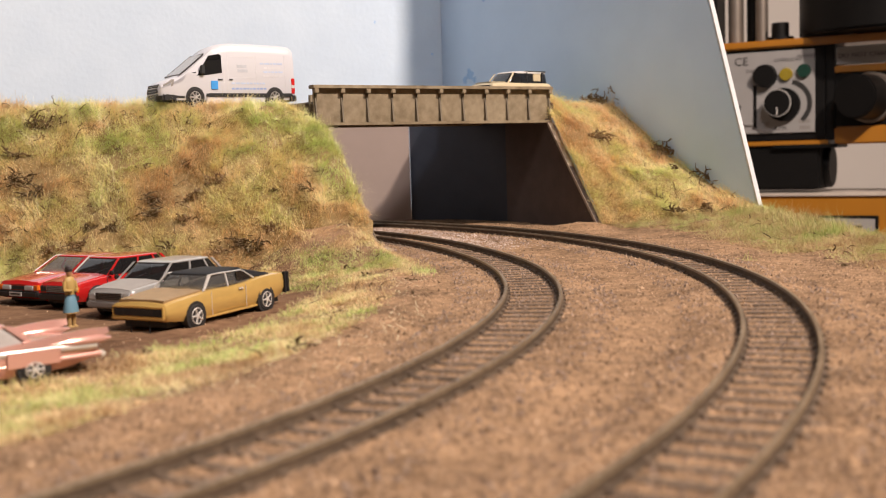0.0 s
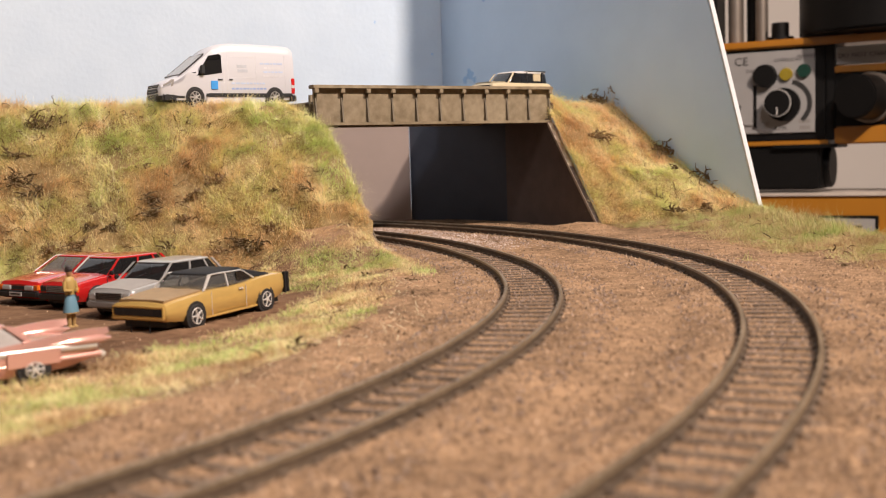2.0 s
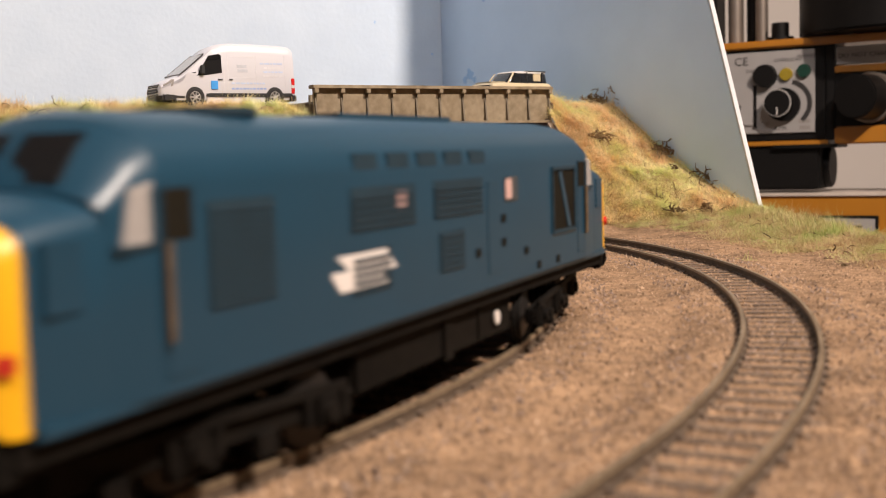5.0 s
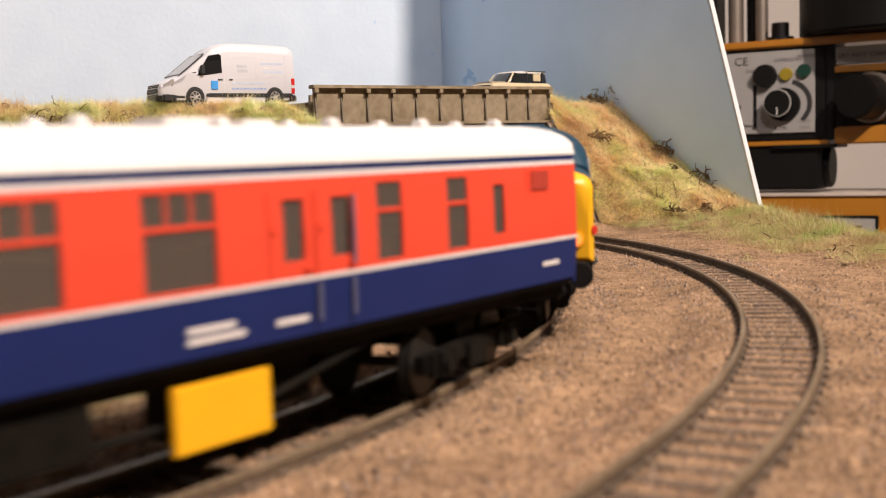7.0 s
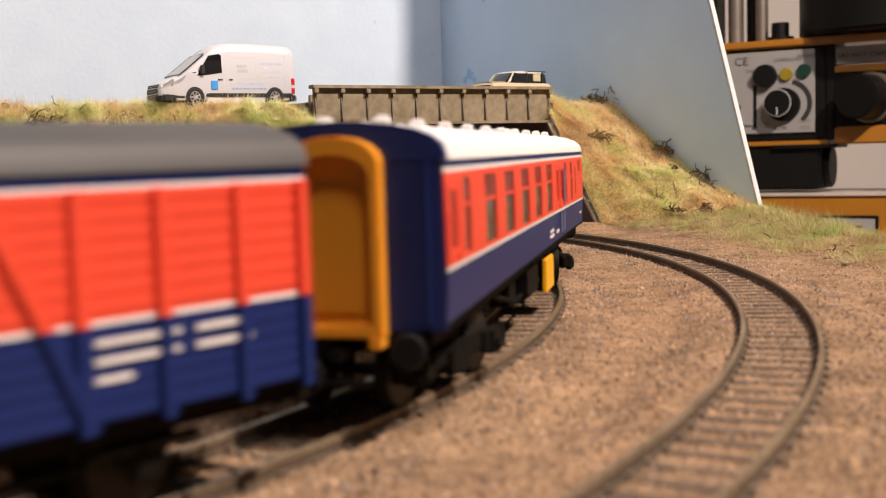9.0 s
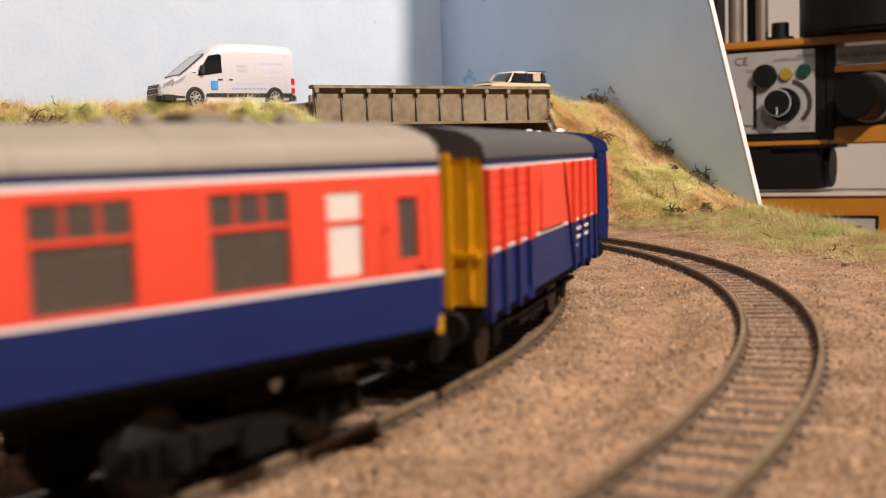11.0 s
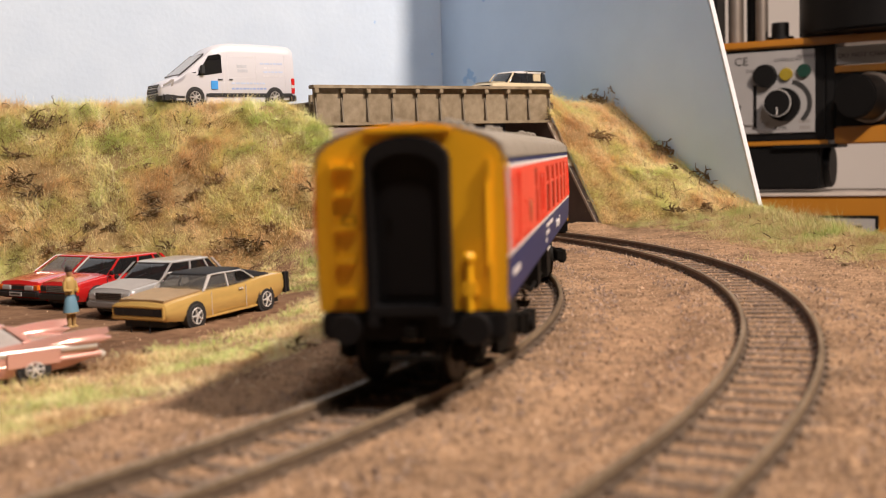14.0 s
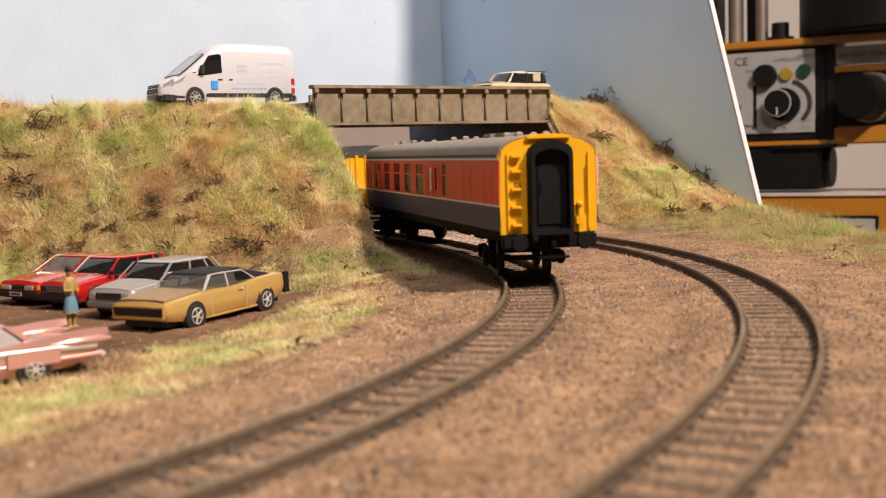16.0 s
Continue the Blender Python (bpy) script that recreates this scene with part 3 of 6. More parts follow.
def bars_of_writing(parent, x, z, rows, s=-1, h=0.9, gap=1.7, material=None):
    """Unreadable small lettering as plain bars."""
    for k, w in enumerate(rows):
        zz = z - k * gap
        y = s * (side_y(zz) + 0.06)
        part("lettering_bar", Shape().box(x, x + w, y - 0.05, y + 0.05, zz, zz + h), material or M_LINE, parent)


def underframe_boxes(parent, spec):
    for n, x0, x1, y0, y1, z0, z1, m in spec:
        part(n, Shape().box(x0, x1, y0, y1, z0, z1), m, parent, bevel=0.3)


HALF = 128.0
BOGIE_TURN = math.degrees(math.asin(93 / RA))


def make_coach():
    c = root("passenger_coach", at(0, 0, 0), "red and dark blue passenger coach with a white roof", "railway coach")
    big = [(-90.5, -77.5), (-65, -52), (-39.5, -26.5), (-14, -1), (11.5, 24.5)]
    right = [(x0, x1, 26.6, 39.8) for x0, x1 in big] + [(-123.5, -119.8, 28.6, 38), (-112, -106.6, 27, 39.8), (37.8, 42.4, 28.5, 37.8), (48.8, 53.6, 28.5, 37.8), (60.3, 67.1, 26.8, 39.6), (80.5, 87, 26.8, 39.6), (95.7, 99.5, 28.5, 37.8)]
    coach_body(c, HALF, right, M_ROOFWHITE, [(x0, x1, 26.6, 39.8) for x0, x1 in big] + [(60, 72, 26.6, 39.8), (92, 98, 27, 39)])
    for x in (34.8, 45.3):
        door_lines(c, x, x + 9.6)
    door_lines(c, -126, -117.5)
    part("luggage_door_panel", Shape().box(108, 121, -17.55, -17.2, 27.5, 40), M_RED, c)
    part("blanking_plate", Shape().box(109.5, 116, -17.8, -17.3, 36.2, 40), mat("duller_red_plate", (0.45, 0.05, 0.03), 0.5), c)
    part("door_grab_rail", Shape().tube((45.2, -17.9, 19), (45.2, -17.9, 24.8), 0.3).tube((53.5, -17.9, 19), (53.5, -17.9, 24.8), 0.3).tube((53.5, -18.1, 27), (53.5, -18.1, 38), 0.35), M_GRABRAIL, c)
    bars_of_writing(c, 18.5, 20.4, [9, 11], gap=1.5)
    bars_of_writing(c, 36, 19.2, [7])
    bars_of_writing(c, 114, 20.5, [6.5])
    e = end_wall(c, -HALF, -1, M_BLUE, "dark blue coach end", steps=False)
    part("end_coping", Shape().loft([[(x, y * 1.012, z + 0.12) for _, y, z in coach_ring(0, 0, 43, 17.35, 49.4)] for x in (-HALF - 0.3, -HALF + 2.6)], closed=True), M_BLUE, c, "dark blue rim of the roof end", smooth=True)
    gangway(c, -HALF, M_ORANGE, M_ORANGE, -1, "orange gangway shield")
    end_wall(c, HALF, 1, M_BLUE, "dark blue coach end")
    gangway(c, HALF, M_BLACK, M_BLACK, 1, "black gangway")
    for y in (-5, 5):
        vents(c, [-118 + k * 26 for k in range(10)], M_ROOFWHITE, y)
    part("roof_tank_cover", Shape().box(28, 40, -4, 4, 48.6, 50.6), M_ROOFWHITE, c, bevel=0.5)
    part("roof_tank_cover", Shape().box(44, 52, -4, 4, 48.6, 50.3), M_ROOFWHITE, c, bevel=0.5)
    underframe_boxes(c, [("battery_box", -18, 4, -15.4, -8, 6.5, 13.5, M_UNDER), ("generator_case", 18, 35, -15.0, -8, 5, 13.2, M_UNDER), ("yellow_generator_cover", 16.5, 35.5, -16.2, -15.0, 3.6, 13.2, M_YELLOW), ("vacuum_cylinder", 41, 49, -12, -6, 6, 13, M_UNDER), ("regulator_box", -40, -30, -14, -9, 7.5, 13.5, M_UNDER)])
    part("truss_rod", Shape().tube((-62, -13.6, 13), (-30, -13.6, 7.6), 0.6).tube((-30, -13.6, 7.6), (36, -13.6, 7.6), 0.6).tube((36, -13.6, 7.6), (62, -13.6, 13), 0.6), M_UNDER, c)
    for x, t in ((-93, -BOGIE_TURN), (93, BOGIE_TURN)):
        bogie(c, x, 34, t)
    buffers(c, HALF), buffers(c, -HALF)
    return c


def make_lab():
    c = root("laboratory_coach", at(0, 0, 0), "red and dark blue test coach with grey roof and yellow ends", "railway coach")
    big = [(-14.0, 0.2), (10.8, 24.9), (35.8, 49.8), (60.6, 74.2), (85.2, 98.2)]
    right = [(x0, x1, 26.6, 39.6) for x0, x1 in big] + [(-56.5, -49, 26.8, 39.8), (-40.5, -35.5, 28.6, 38), (-30, -24, 28.4, 38, M_PANEL), (105, 111.5, 26.8, 39, M_PANEL), (118.7, 122.8, 28.4, 37.6)]
    coach_body(c, HALF, right, M_ROOFGREY, right)
    part("round_window", Shape().tube((-76, -17.4, 31), (-76, -17.75, 31), 2.5, n=20), M_GLASS, c, "round dark window")
    for s in (-1, 1):
        door_lines(c, -43, -33.5, s), door_lines(c, -32, -21.5, s), door_lines(c, 115.5, 125, s), door_lines(c, -92, -82, s), door_lines(c, -120, -110, s)
    part("plated_door", Shape().box(-105, -95, -17.85, -17.4, 27.2, 40.2), M_RED, c, bevel=0.2)
    part("plated_window", Shape().box(-121, -109, -17.7, -17.3, 27.4, 39.6), M_RED, c, bevel=0.2)
    part("equipment_door", Shape().box(-93, -82, -17.65, -17.3, 27.0, 40.0), M_RED, c, bevel=0.2)
    text_on("laboratory_lettering", "Laboratory 12", 3.9, M_LINE, c, at(27.2, -17.72, 19.9, 90, 0, 0), "white painted lettering")
    bars_of_writing(c, -18.5, 23.0, [30, 14, 6], gap=2.0, h=1.0)
    bars_of_writing(c, -119, 21.0, [15], h=1.2)
    for x, s in ((-HALF, -1), (HALF, 1)):
        e = end_wall(c, x, s, M_YELLOW, "yellow coach end with black gangway")
        gangway(c, x, M_BLACK, M_BLACK, s, "black gangway")
        part("headstock", Shape().box(x - s * 1.5, x + s * 0.9, -16.8, 16.8, 10.8, 16.0), M_BLACK, c, "black headstock under the coach end", bevel=0.7)
        part("roof_end_rail", Shape().box(x - s * 0.5, x + s * 1.2, -7.8, 7.8, 47.6, 48.9), M_YELLOW, e, bevel=0.3)
    text_on("end_mark", "C1", 2.6, M_BLACK, c, at(-HALF - 0.15, 12.6, 31.6, 90, 0, -90), "small black mark")
    part("end_coping", Shape().loft([[(x, y * 1.012, z * 1.0 + 0.12) for _, y, z in coach_ring(0, 0, 41, 17.4, 49.4)] for x in (-HALF, -HALF + 2.2)], closed=True), M_YELLOW, c, "yellow rim of the roof end", smooth=True)
    part("vertical_edge_line", Shape().box(-HALF + 0.2, -HALF + 1.2, -17.9, -17.2, 25.4, 41.4), M_LINE, c)
    for y in (-5, 5):
        vents(c, [-112, -98, -40, -20, 58, 84, 108], M_ROOFGREY, y)
    for x0, x1 in ((-90, -78), (-72, -62), (92, 99)):
        part("roof_tank_cover", Shape().box(x0, x1, -4, 4, 48.6, 50.8), M_ROOFGREY, c, bevel=0.5)
    underframe_boxes(c, [("battery_box", 10, 27, -15.6, -8, 6.2, 14.4, M_UNDER), ("equipment_case", -14, -1, -14.5, -8, 6, 13.5, M_UNDER), ("dynamo", -48, -40, -10, -3, 6, 13, M_UNDER), ("air_reservoir", 32, 50, -11, -6, 7.5, 13, M_UNDER)])
    part("white_marker", Shape().box(12, 25, -15.8, -15.5, 14.0, 14.7), M_LINE, c)
    part("truss_rod", Shape().tube((-62, -13.6, 13), (-30, -13.6, 7.6), 0.6).tube((-30, -13.6, 7.6), (36, -13.6, 7.6), 0.6).tube((36, -13.6, 7.6), (62, -13.6, 13), 0.6), M_UNDER, c)
    for x, t in ((-93, -BOGIE_TURN), (93, BOGIE_TURN)):
        bogie(c, x, 34, t)
    buffers(c, HALF), buffers(c, -HALF)
    return c


def make_van():
    c = root("parcels_van", at(0, 0, 0), "ribbed red and blue parcels van with a dark roof", "railway van")
    H2 = 63.0
    for s in (-1, 1):
        for n, z0, z1, m, lb in (("upper_panel", 26.0, 40.9, M_RED, "red planked upper side"), ("lower_panel", 14.0, 25.3, M_BLUE, "blue planked lower side"), ("waist_line", 25.3, 26.0, M_LINE, "thin white line"), ("cantrail_line", 40.9, 41.5, M_LINE, ""), ("cantrail_band", 41.5, 43.0, M_BLUE, "")):
            part(n, Shape().box(-H2, H2, s * 16.6 - 0.5, s * 16.6 + 0.5, z0, z1), m, c, lb)
        for z in [14.2 + 2.1 * k for k in range(13)]:
            m = M_RED if z > 25.5 else M_BLUE
            part("plank", Shape().box(-H2, H2, s * 17.1 - 0.12, s * 17.1 + 0.12, z, min(z + 1.85, 25.2 if z < 25.3 else 40.8)), m, c, bevel=0.08)
        for x in (-62, -50.5, -38.5, -27, 27.2, 38.7, 51, 62):
            for z0, z1, m in ((12.8, 25.3, M_BLUE), (25.3, 41, M_RED)):
                part("upright_rib", Shape().box(x - 0.9, x + 0.9, s * 17.5 - 0.6, s * 17.5 + 0.6, z0, z1), m, c, bevel=0.15)
        for sx in (-1, 1):
            for (xa, za), (xb, zb), m in (((15.5, 41), (22.8, 25.6), M_RED), ((22.8, 25.6), (28.0, 13.2), M_BLUE)):
                part("diagonal_brace", Shape().prism([(sx * (xa - 0.9), za), (sx * (xa + 0.9), za), (sx * (xb + 0.9), zb), (sx * (xb - 0.9), zb)], s * 17.0, s * 17.9, "y"), m, c)
        part("side_door", Shape().box(-14, 14, s * 17.3 - 0.35, s * 17.3 + 0.35, 26.2, 40.6), M_RED, c, bevel=0.2)
        part("solebar", Shape().box(-H2, H2, s * 13.2 - 0.8, s * 13.2 + 0.8, 10.6, 14.2), M_UNDER, c)
    part("floor_pan", Shape().box(-H2, H2, -16, 16, 12.5, 14.0), M_UNDER, c)
    part("roof", Shape().loft([coach_ring(x, 0, 42.9, 17.5, 49.4) for x in (-H2 - 0.6, -H2, H2, H2 + 0.6)]), M_ROOFDARK, c, smooth=True)
    for x, s, m in ((-H2, -1, M_YELLOW), (H2, 1, M_BLUE)):
        e = end_wall(c, x, s, m, "yellow van end" if s < 0 else "dark blue van end", steps=False, half=16.8)
        for y in (-10, -3.5, 3.5, 10):
            part("end_post", Shape().box(x, x + s * 1.2, y - 0.9, y + 0.9, 15.5, 44), m, e, bevel=0.2)
        part("end_beam", Shape().box(x, x + s * 1.0, -16, 16, 24.6, 26), m, e, bevel=0.2)
        part("lamp_bracket", Shape().box(x, x + s * 2, 8, 10, 17, 20), m, e, bevel=0.2)
        part("buffer_beam", Shape().box(x - s * 1, x + s * 1.2, -15.5, 15.5, 10.4, 15.0), M_UNDER, c, bevel=0.2)
    bars_of_writing(c, 28.9, 23.0, [12, 12, 5], gap=2.2, h=0.8)
    bars_of_writing(c, 43.5, 23.0, [7, 9], gap=2.2, h=0.8)
    part("underframe_gear", Shape().box(-14, 14, -12, -8, 5, 11).tube((-30, -12.6, 8), (30, -12.6, 8), 0.6).tube((0, -12, 6), (0, 12, 6), 2.2), M_UNDER, c)
    for x in (-38, 38):
        wheelset(c, x)
        part("axle_guard", Shape().prism([(x - 6, 11), (x + 6, 11), (x + 2, 4.4), (x - 2, 4.4)], -12.6, -11.8, "y").prism([(x - 6, 11), (x + 6, 11), (x + 2, 4.4), (x - 2, 4.4)], 11.8, 12.6, "y").box(x - 8, x + 8, -14, -12.6, 8.6, 9.8), M_UNDER, c, bevel=0.2)
    buffers(c, H2 + 1, z=12.6), buffers(c, -H2 - 1, z=12.6)
    return c


def loco_ring(x, half, zlow, zside, ztop, n=12):
    pts = [(x, -half, zlow), (x, -half, (zlow + zside) / 2), (x, -half, zside)]
    for k in range(1, n):
        a = math.pi * k / n
        pts.append((x, -half * math.cos(a), zside + (ztop - zside) * math.sin(a) ** 0.8))
    return pts + [(x, half, zside), (x, half, (zlow + zside) / 2), (x, half, zlow)]


def make_loco():
    c = root("diesel_locomotive", at(0, 0, 0), "blue diesel locomotive with yellow nose ends", "locomotive")
    rings = [loco_ring(x, 17.3, 16.2, 41.0, zt) for x, zt in ((-87, 50.0), (-84, 51.0), (84, 51.0), (87, 50.0))]
    part("body_shell", Shape().loft(rings), M_LOCO, c, "rail blue body", smooth=True)
    part("underframe", Shape().box(-110, 110, -15.4, 15.4, 12.2, 16.4), M_UNDER, c, bevel=0.3)
    part("body_skirt", Shape().box(-108, 108, -16.8, 16.8, 15.0, 17.0), M_LOCO, c, bevel=0.4)
    for s in (-1, 1):
        cab = part("cab_front", Shape().loft([loco_ring(s * x, hw, 16.2, zs, zt) for x, hw, zs, zt in ((86.9, 17.3, 41, 50.0), (91, 17.1, 40.6, 47.6), (96.5, 16.6, 38, 41.4))]), M_LOCO, c, smooth=True)
        nose = part("nose", Shape().loft([loco_ring(s * x, hw, 16.2, zs, zt) for x, hw, zs, zt in ((96.4, 16.6, 36.5, 41.2), (104, 16.3, 35.5, 40.6), (109, 15.8, 34.5, 39.6))]), M_LOCO, c, smooth=True)
        part("yellow_nose_end", Shape().loft([loco_ring(s * x, hw, zl, zs, zt) for x, hw, zl, zs, zt in ((108.4, 15.95, 16.0, 34.6, 39.8), (111, 15.6, 16.2, 34, 39.0), (112.6, 14.2, 17.4, 32.5, 37.4))]), M_YELLOW, c, "yellow nose end", smooth=True)
        for y in (-5.2, 5.2):
            part("windscreen", Shape().add([(s * 95.9, y - 4.6, 41.9), (s * 95.9, y + 4.6, 41.9), (s * 90.9, y + 4.0, 47.8), (s * 90.9, y - 4.0, 47.8), (s * 94.6, y - 4.6, 41.9), (s * 94.6, y + 4.6, 41.9), (s * 89.6, y + 4.0, 47.8), (s * 89.6, y - 4.0, 47.8)], [(0, 1, 2, 3), (7, 6, 5, 4), (0, 4, 5, 1), (1, 5, 6, 2), (2, 6, 7, 3), (3, 7, 4, 0)]), M_CARGLASS, c, "dark windscreen")
        for y in (-1, 1):
            part("cab_side_window", Shape().prism([(s * 88.4, 34.6), (s * 94.0, 34.6), (s * 92.4, 41.0), (s * 88.4, 41.8)], y * 16.2, y * 17.28, "y"), M_PALEREFLECT, c, "cab window with a pale reflection painted in")
            part("cab_window_frame", Shape().box(s * 88.0, s * 88.9, y * 16.9, y * 17.45, 33.9, 41).box(s * 88.9, s * 95.2, y * 16.4, y * 17.35, 33.9, 34.6), M_LOCOSHADE, c)
            d = part("cab_door", Shape().box(s * 80.5, s * 87.2, y * 17.2, y * 17.42, 18, 41.2), M_LOCO, c, bevel=0.15)
            part("door_recess", Shape().box(s * 81.0, s * 86.8, y * 17.4, y * 17.48, 34.6, 40.8), M_GRILLE, d)
            part("handrail", Shape().tube((s * 86.6, y * 17.9, 22.5), (s * 86.6, y * 17.9, 34.5), 0.5), M_RAILTOP, d, "dull metal handrail")
            part("nose_door", Shape().box(s * 100, s * 106, y * 16.0, y * 16.65, 28, 36), M_LOCO, c, bevel=0.15)
            part("tail_lamp", Shape().tube((s * 111.8, y * 10.8, 22), (s * 113.4, y * 10.8, 22), 1.7, n=14), M_LAMP if s < 0 else M_YELLOW, c, "round marker lamp")
            part("lamp_rim", Shape().tube((s * 111.8, y * 10.8, 22), (s * 113.0, y * 10.8, 22), 2.2, n=14), M_YELLOW, c)
            part("red_lamp", Shape().tube((s * 110.6, y * 15.2, 24), (s * 111.2, y * 15.9, 24), 1.2, n=10), mat("red_lens", (0.6, 0.03, 0.02), 0.3), c)
        part("nose_door_panel", Shape().box(s * 112.2, s * 113.3, -8, 8, 24.6, 34), M_YELLOW, c, bevel=0.4)
        part("headlamp", Shape().tube((s * 113, 0, 30), (s * 114, 0, 30), 2.0, n=16), M_UNDER, c)
        part("headlamp_lens", Shape().tube((s * 114, 0, 30), (s * 114.3, 0, 30), 1.4, n=16), M_PANEL, c)
        part("buffer_beam", Shape().box(s * 108, s * 112.4, -14.8, 14.8, 11.0, 16.2), M_UNDER, c, bevel=0.4)
        buffers(c, s * 112.4, z=13.4, r=3.4)
        part("snow_pipe", Shape().tube((s * 112, -6, 14), (s * 114, -6, 7), 0.6).tube((s * 112, 6, 14), (s * 114, 6, 7), 0.6), M_UNDER, c)
    for y in (-1, 1):
        part("engine_grille", Shape().box(61, 77.5, y * 17.2, y * 17.42, 24.9, 39.2), M_GRILLE, c, "dark brown mesh grille")
        part("grille_frame", Shape().box(60.2, 61, y * 17.2, y * 17.7, 24.1, 40).box(77.5, 78.3, y * 17.2, y * 17.7, 24.1, 40).box(61, 77.5, y * 17.2, y * 17.7, 39.2, 40).box(61, 77.5, y * 17.2, y * 17.7, 24.1, 24.9), M_LOCOSHADE, c)
        part("grille_brace", Shape().prism([(65, 38.8), (67.5, 38.8), (74.5, 25.2), (72, 25.2)], y * 17.4, y * 17.6, "y"), M_LOCO, c)
        part("body_window", Shape().box(28.5, 36.5, y * 17.2, y * 17.5, 33.3, 38.6), M_CLEARGLASS, c, "small body window", bevel=0.2)
        part("window_blind", Shape().box(28.7, 32.4, y * 17.5, y * 17.6, 34.0, 38.2), M_PINKMARK, c)
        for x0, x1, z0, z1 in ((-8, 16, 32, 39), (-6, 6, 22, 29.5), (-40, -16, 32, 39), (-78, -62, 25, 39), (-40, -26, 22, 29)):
            g = part("side_louvre", Shape().box(x0, x1, y * 17.2, y * 17.4, z0, z1), M_LOCOSHADE, c, "blue louvre with shade put into the colour")
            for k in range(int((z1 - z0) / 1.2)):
                part("slat", Shape().box(x0 + 0.4, x1 - 0.4, y * 17.3, y * 17.62, z0 + 0.3 + k * 1.2, z0 + 0.9 + k * 1.2), M_LOCOSHADE, g)
        # Recess strips along the roof side; the darker blue carries their shade.
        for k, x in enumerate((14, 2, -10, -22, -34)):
            part("roof_side_window", Shape().box(x - 4.4, x + 4.4, y * 16.4, y * 17.2, 41.4, 44.4), M_LOCOSHADE, c, bevel=0.3)
        part("access_door", Shape().box(18.5, 25.5, y * 17.2, y * 17.42, 19, 38), M_LOCO, c, bevel=0.12)
        for x, z in ((41.5, 22), (27.5, 30), (27.5, 25), (13, 24), (50, 18), (64, 18)):
            part("step_hole", Shape().box(x - 1.3, x + 1.3, y * 17.2, y * 17.5, z - 0.9, z + 0.9), M_GRILLE, c, bevel=0.2)
        part("white_emblem", Shape().prism([(-44, 23), (-27, 23), (-30, 25.2), (-24, 25.2), (-28, 28.6), (-45, 28.6), (-41, 26.2), (-47, 26.2)], y * 17.3, y * 17.42, "y"), M_PANEL, c, "plain white painted emblem")
        part("pale_plate", Shape().box(-23.5, -19.5, y * 17.3, y * 17.45, 34.6, 37.8), M_PINKMARK, c)
    part("fuel_tank", Shape().box(-34, 40, -13.8, 13.8, 4.2, 12.6), M_UNDER, c, bevel=0.8)
    part("tank_divider", Shape().box(2, 6, -14.4, 14.4, 4.0, 12.2).box(20, 22, -14.2, 14.2, 5, 12), M_UNDER, c)
    part("tank_gauge", Shape().tube((30, -14.2, 8.6), (30, -14.6, 8.6), 1.5, n=14), M_PANEL, c, "round white gauge")
    part("roof_fan", Shape().tube((-55, 0, 50.4), (-55, 0, 51.6), 9, n=24), M_LOCOSHADE, c)
    part("exhaust_panel", Shape().box(-20, 30, -5, 5, 50.2, 51.6), M_LOCO, c, bevel=0.3)
    t = math.degrees(math.asin(74.5 / RA))
    for x, a in ((-74.5, -t), (74.5, t)):
        bogie(c, x, 54, a, heavy=True, axles=3)
    return c


TRAIN = {"loco": (make_loco(), 149.0), "coach": (make_coach(), 186.0), "van": (make_van(), 76.0), "lab": (make_lab(), 186.0)}

# ---- model road vehicles ----
M_GOLD = mat("gold_metallic_car_paint", (0.62, 0.41, 0.13), 0.25, metal=0.3, var=0.08, scale=300, coat=0.6)
M_GOLDHOOD = mat("dusty_dull_gold_bonnet", (0.33, 0.225, 0.12), 0.55, metal=0.2, var=0.15, scale=300)
M_VINYL = mat("black_vinyl_roof", (0.012, 0.012, 0.014), 0.6, var=0.2, scale=500, bump=0.2, spec=0.25)
M_CARRED = mat("red_car_paint", (0.46, 0.014, 0.014), 0.2, var=0.06, scale=200, coat=0.9)
M_SILVER = mat("silver_car_paint", (0.52, 0.51, 0.50), 0.3, metal=0.5, var=0.05, scale=300, coat=0.4)
M_SILVERDUST = mat("dusty_grey_bonnet", (0.30, 0.28, 0.265), 0.6, var=0.12, scale=300)
M_PINK = mat("pale_pink_car_paint", (0.74, 0.42, 0.36), 0.2, metal=0.45, var=0.05, scale=200, coat=0.5)
M_CHROME = mat("chrome_trim", (0.78, 0.75, 0.72), 0.2, metal=0.45, var=0.05)
M_TYRE = mat("black_tyre", (0.016, 0.015, 0.015), 0.8, var=0.2)
M_PLASTIC = mat("black_plastic_trim", (0.020, 0.020, 0.022), 0.5, var=0.2)
M_WHITEVAN = mat("white_van_paint", (0.60, 0.60, 0.65), 0.35, var=0.03, scale=60, coat=0.2)
M_CREAM = mat("cream_car_paint", (0.60, 0.50, 0.33), 0.35, var=0.05, scale=100, coat=0.2)
M_INDICATOR = mat("orange_indicator", (0.75, 0.17, 0.02), 0.25, var=0.05)
M_LAMPGLASS = mat("pale_lamp_glass", (0.60, 0.60, 0.60), 0.12, var=0.1, coat=0.5)
M_TAILRED = mat("red_tail_lens", (0.55, 0.02, 0.02), 0.25)
M_BLUEMARK = mat("blue_livery_mark", (0.05, 0.30, 0.75), 0.5)
M_PALEMARK = mat("pale_blue_lettering", (0.50, 0.58, 0.76), 0.5)
M_GREYBLUE = mat("faded_grey_blue_lettering", (0.48, 0.50, 0.56), 0.5)
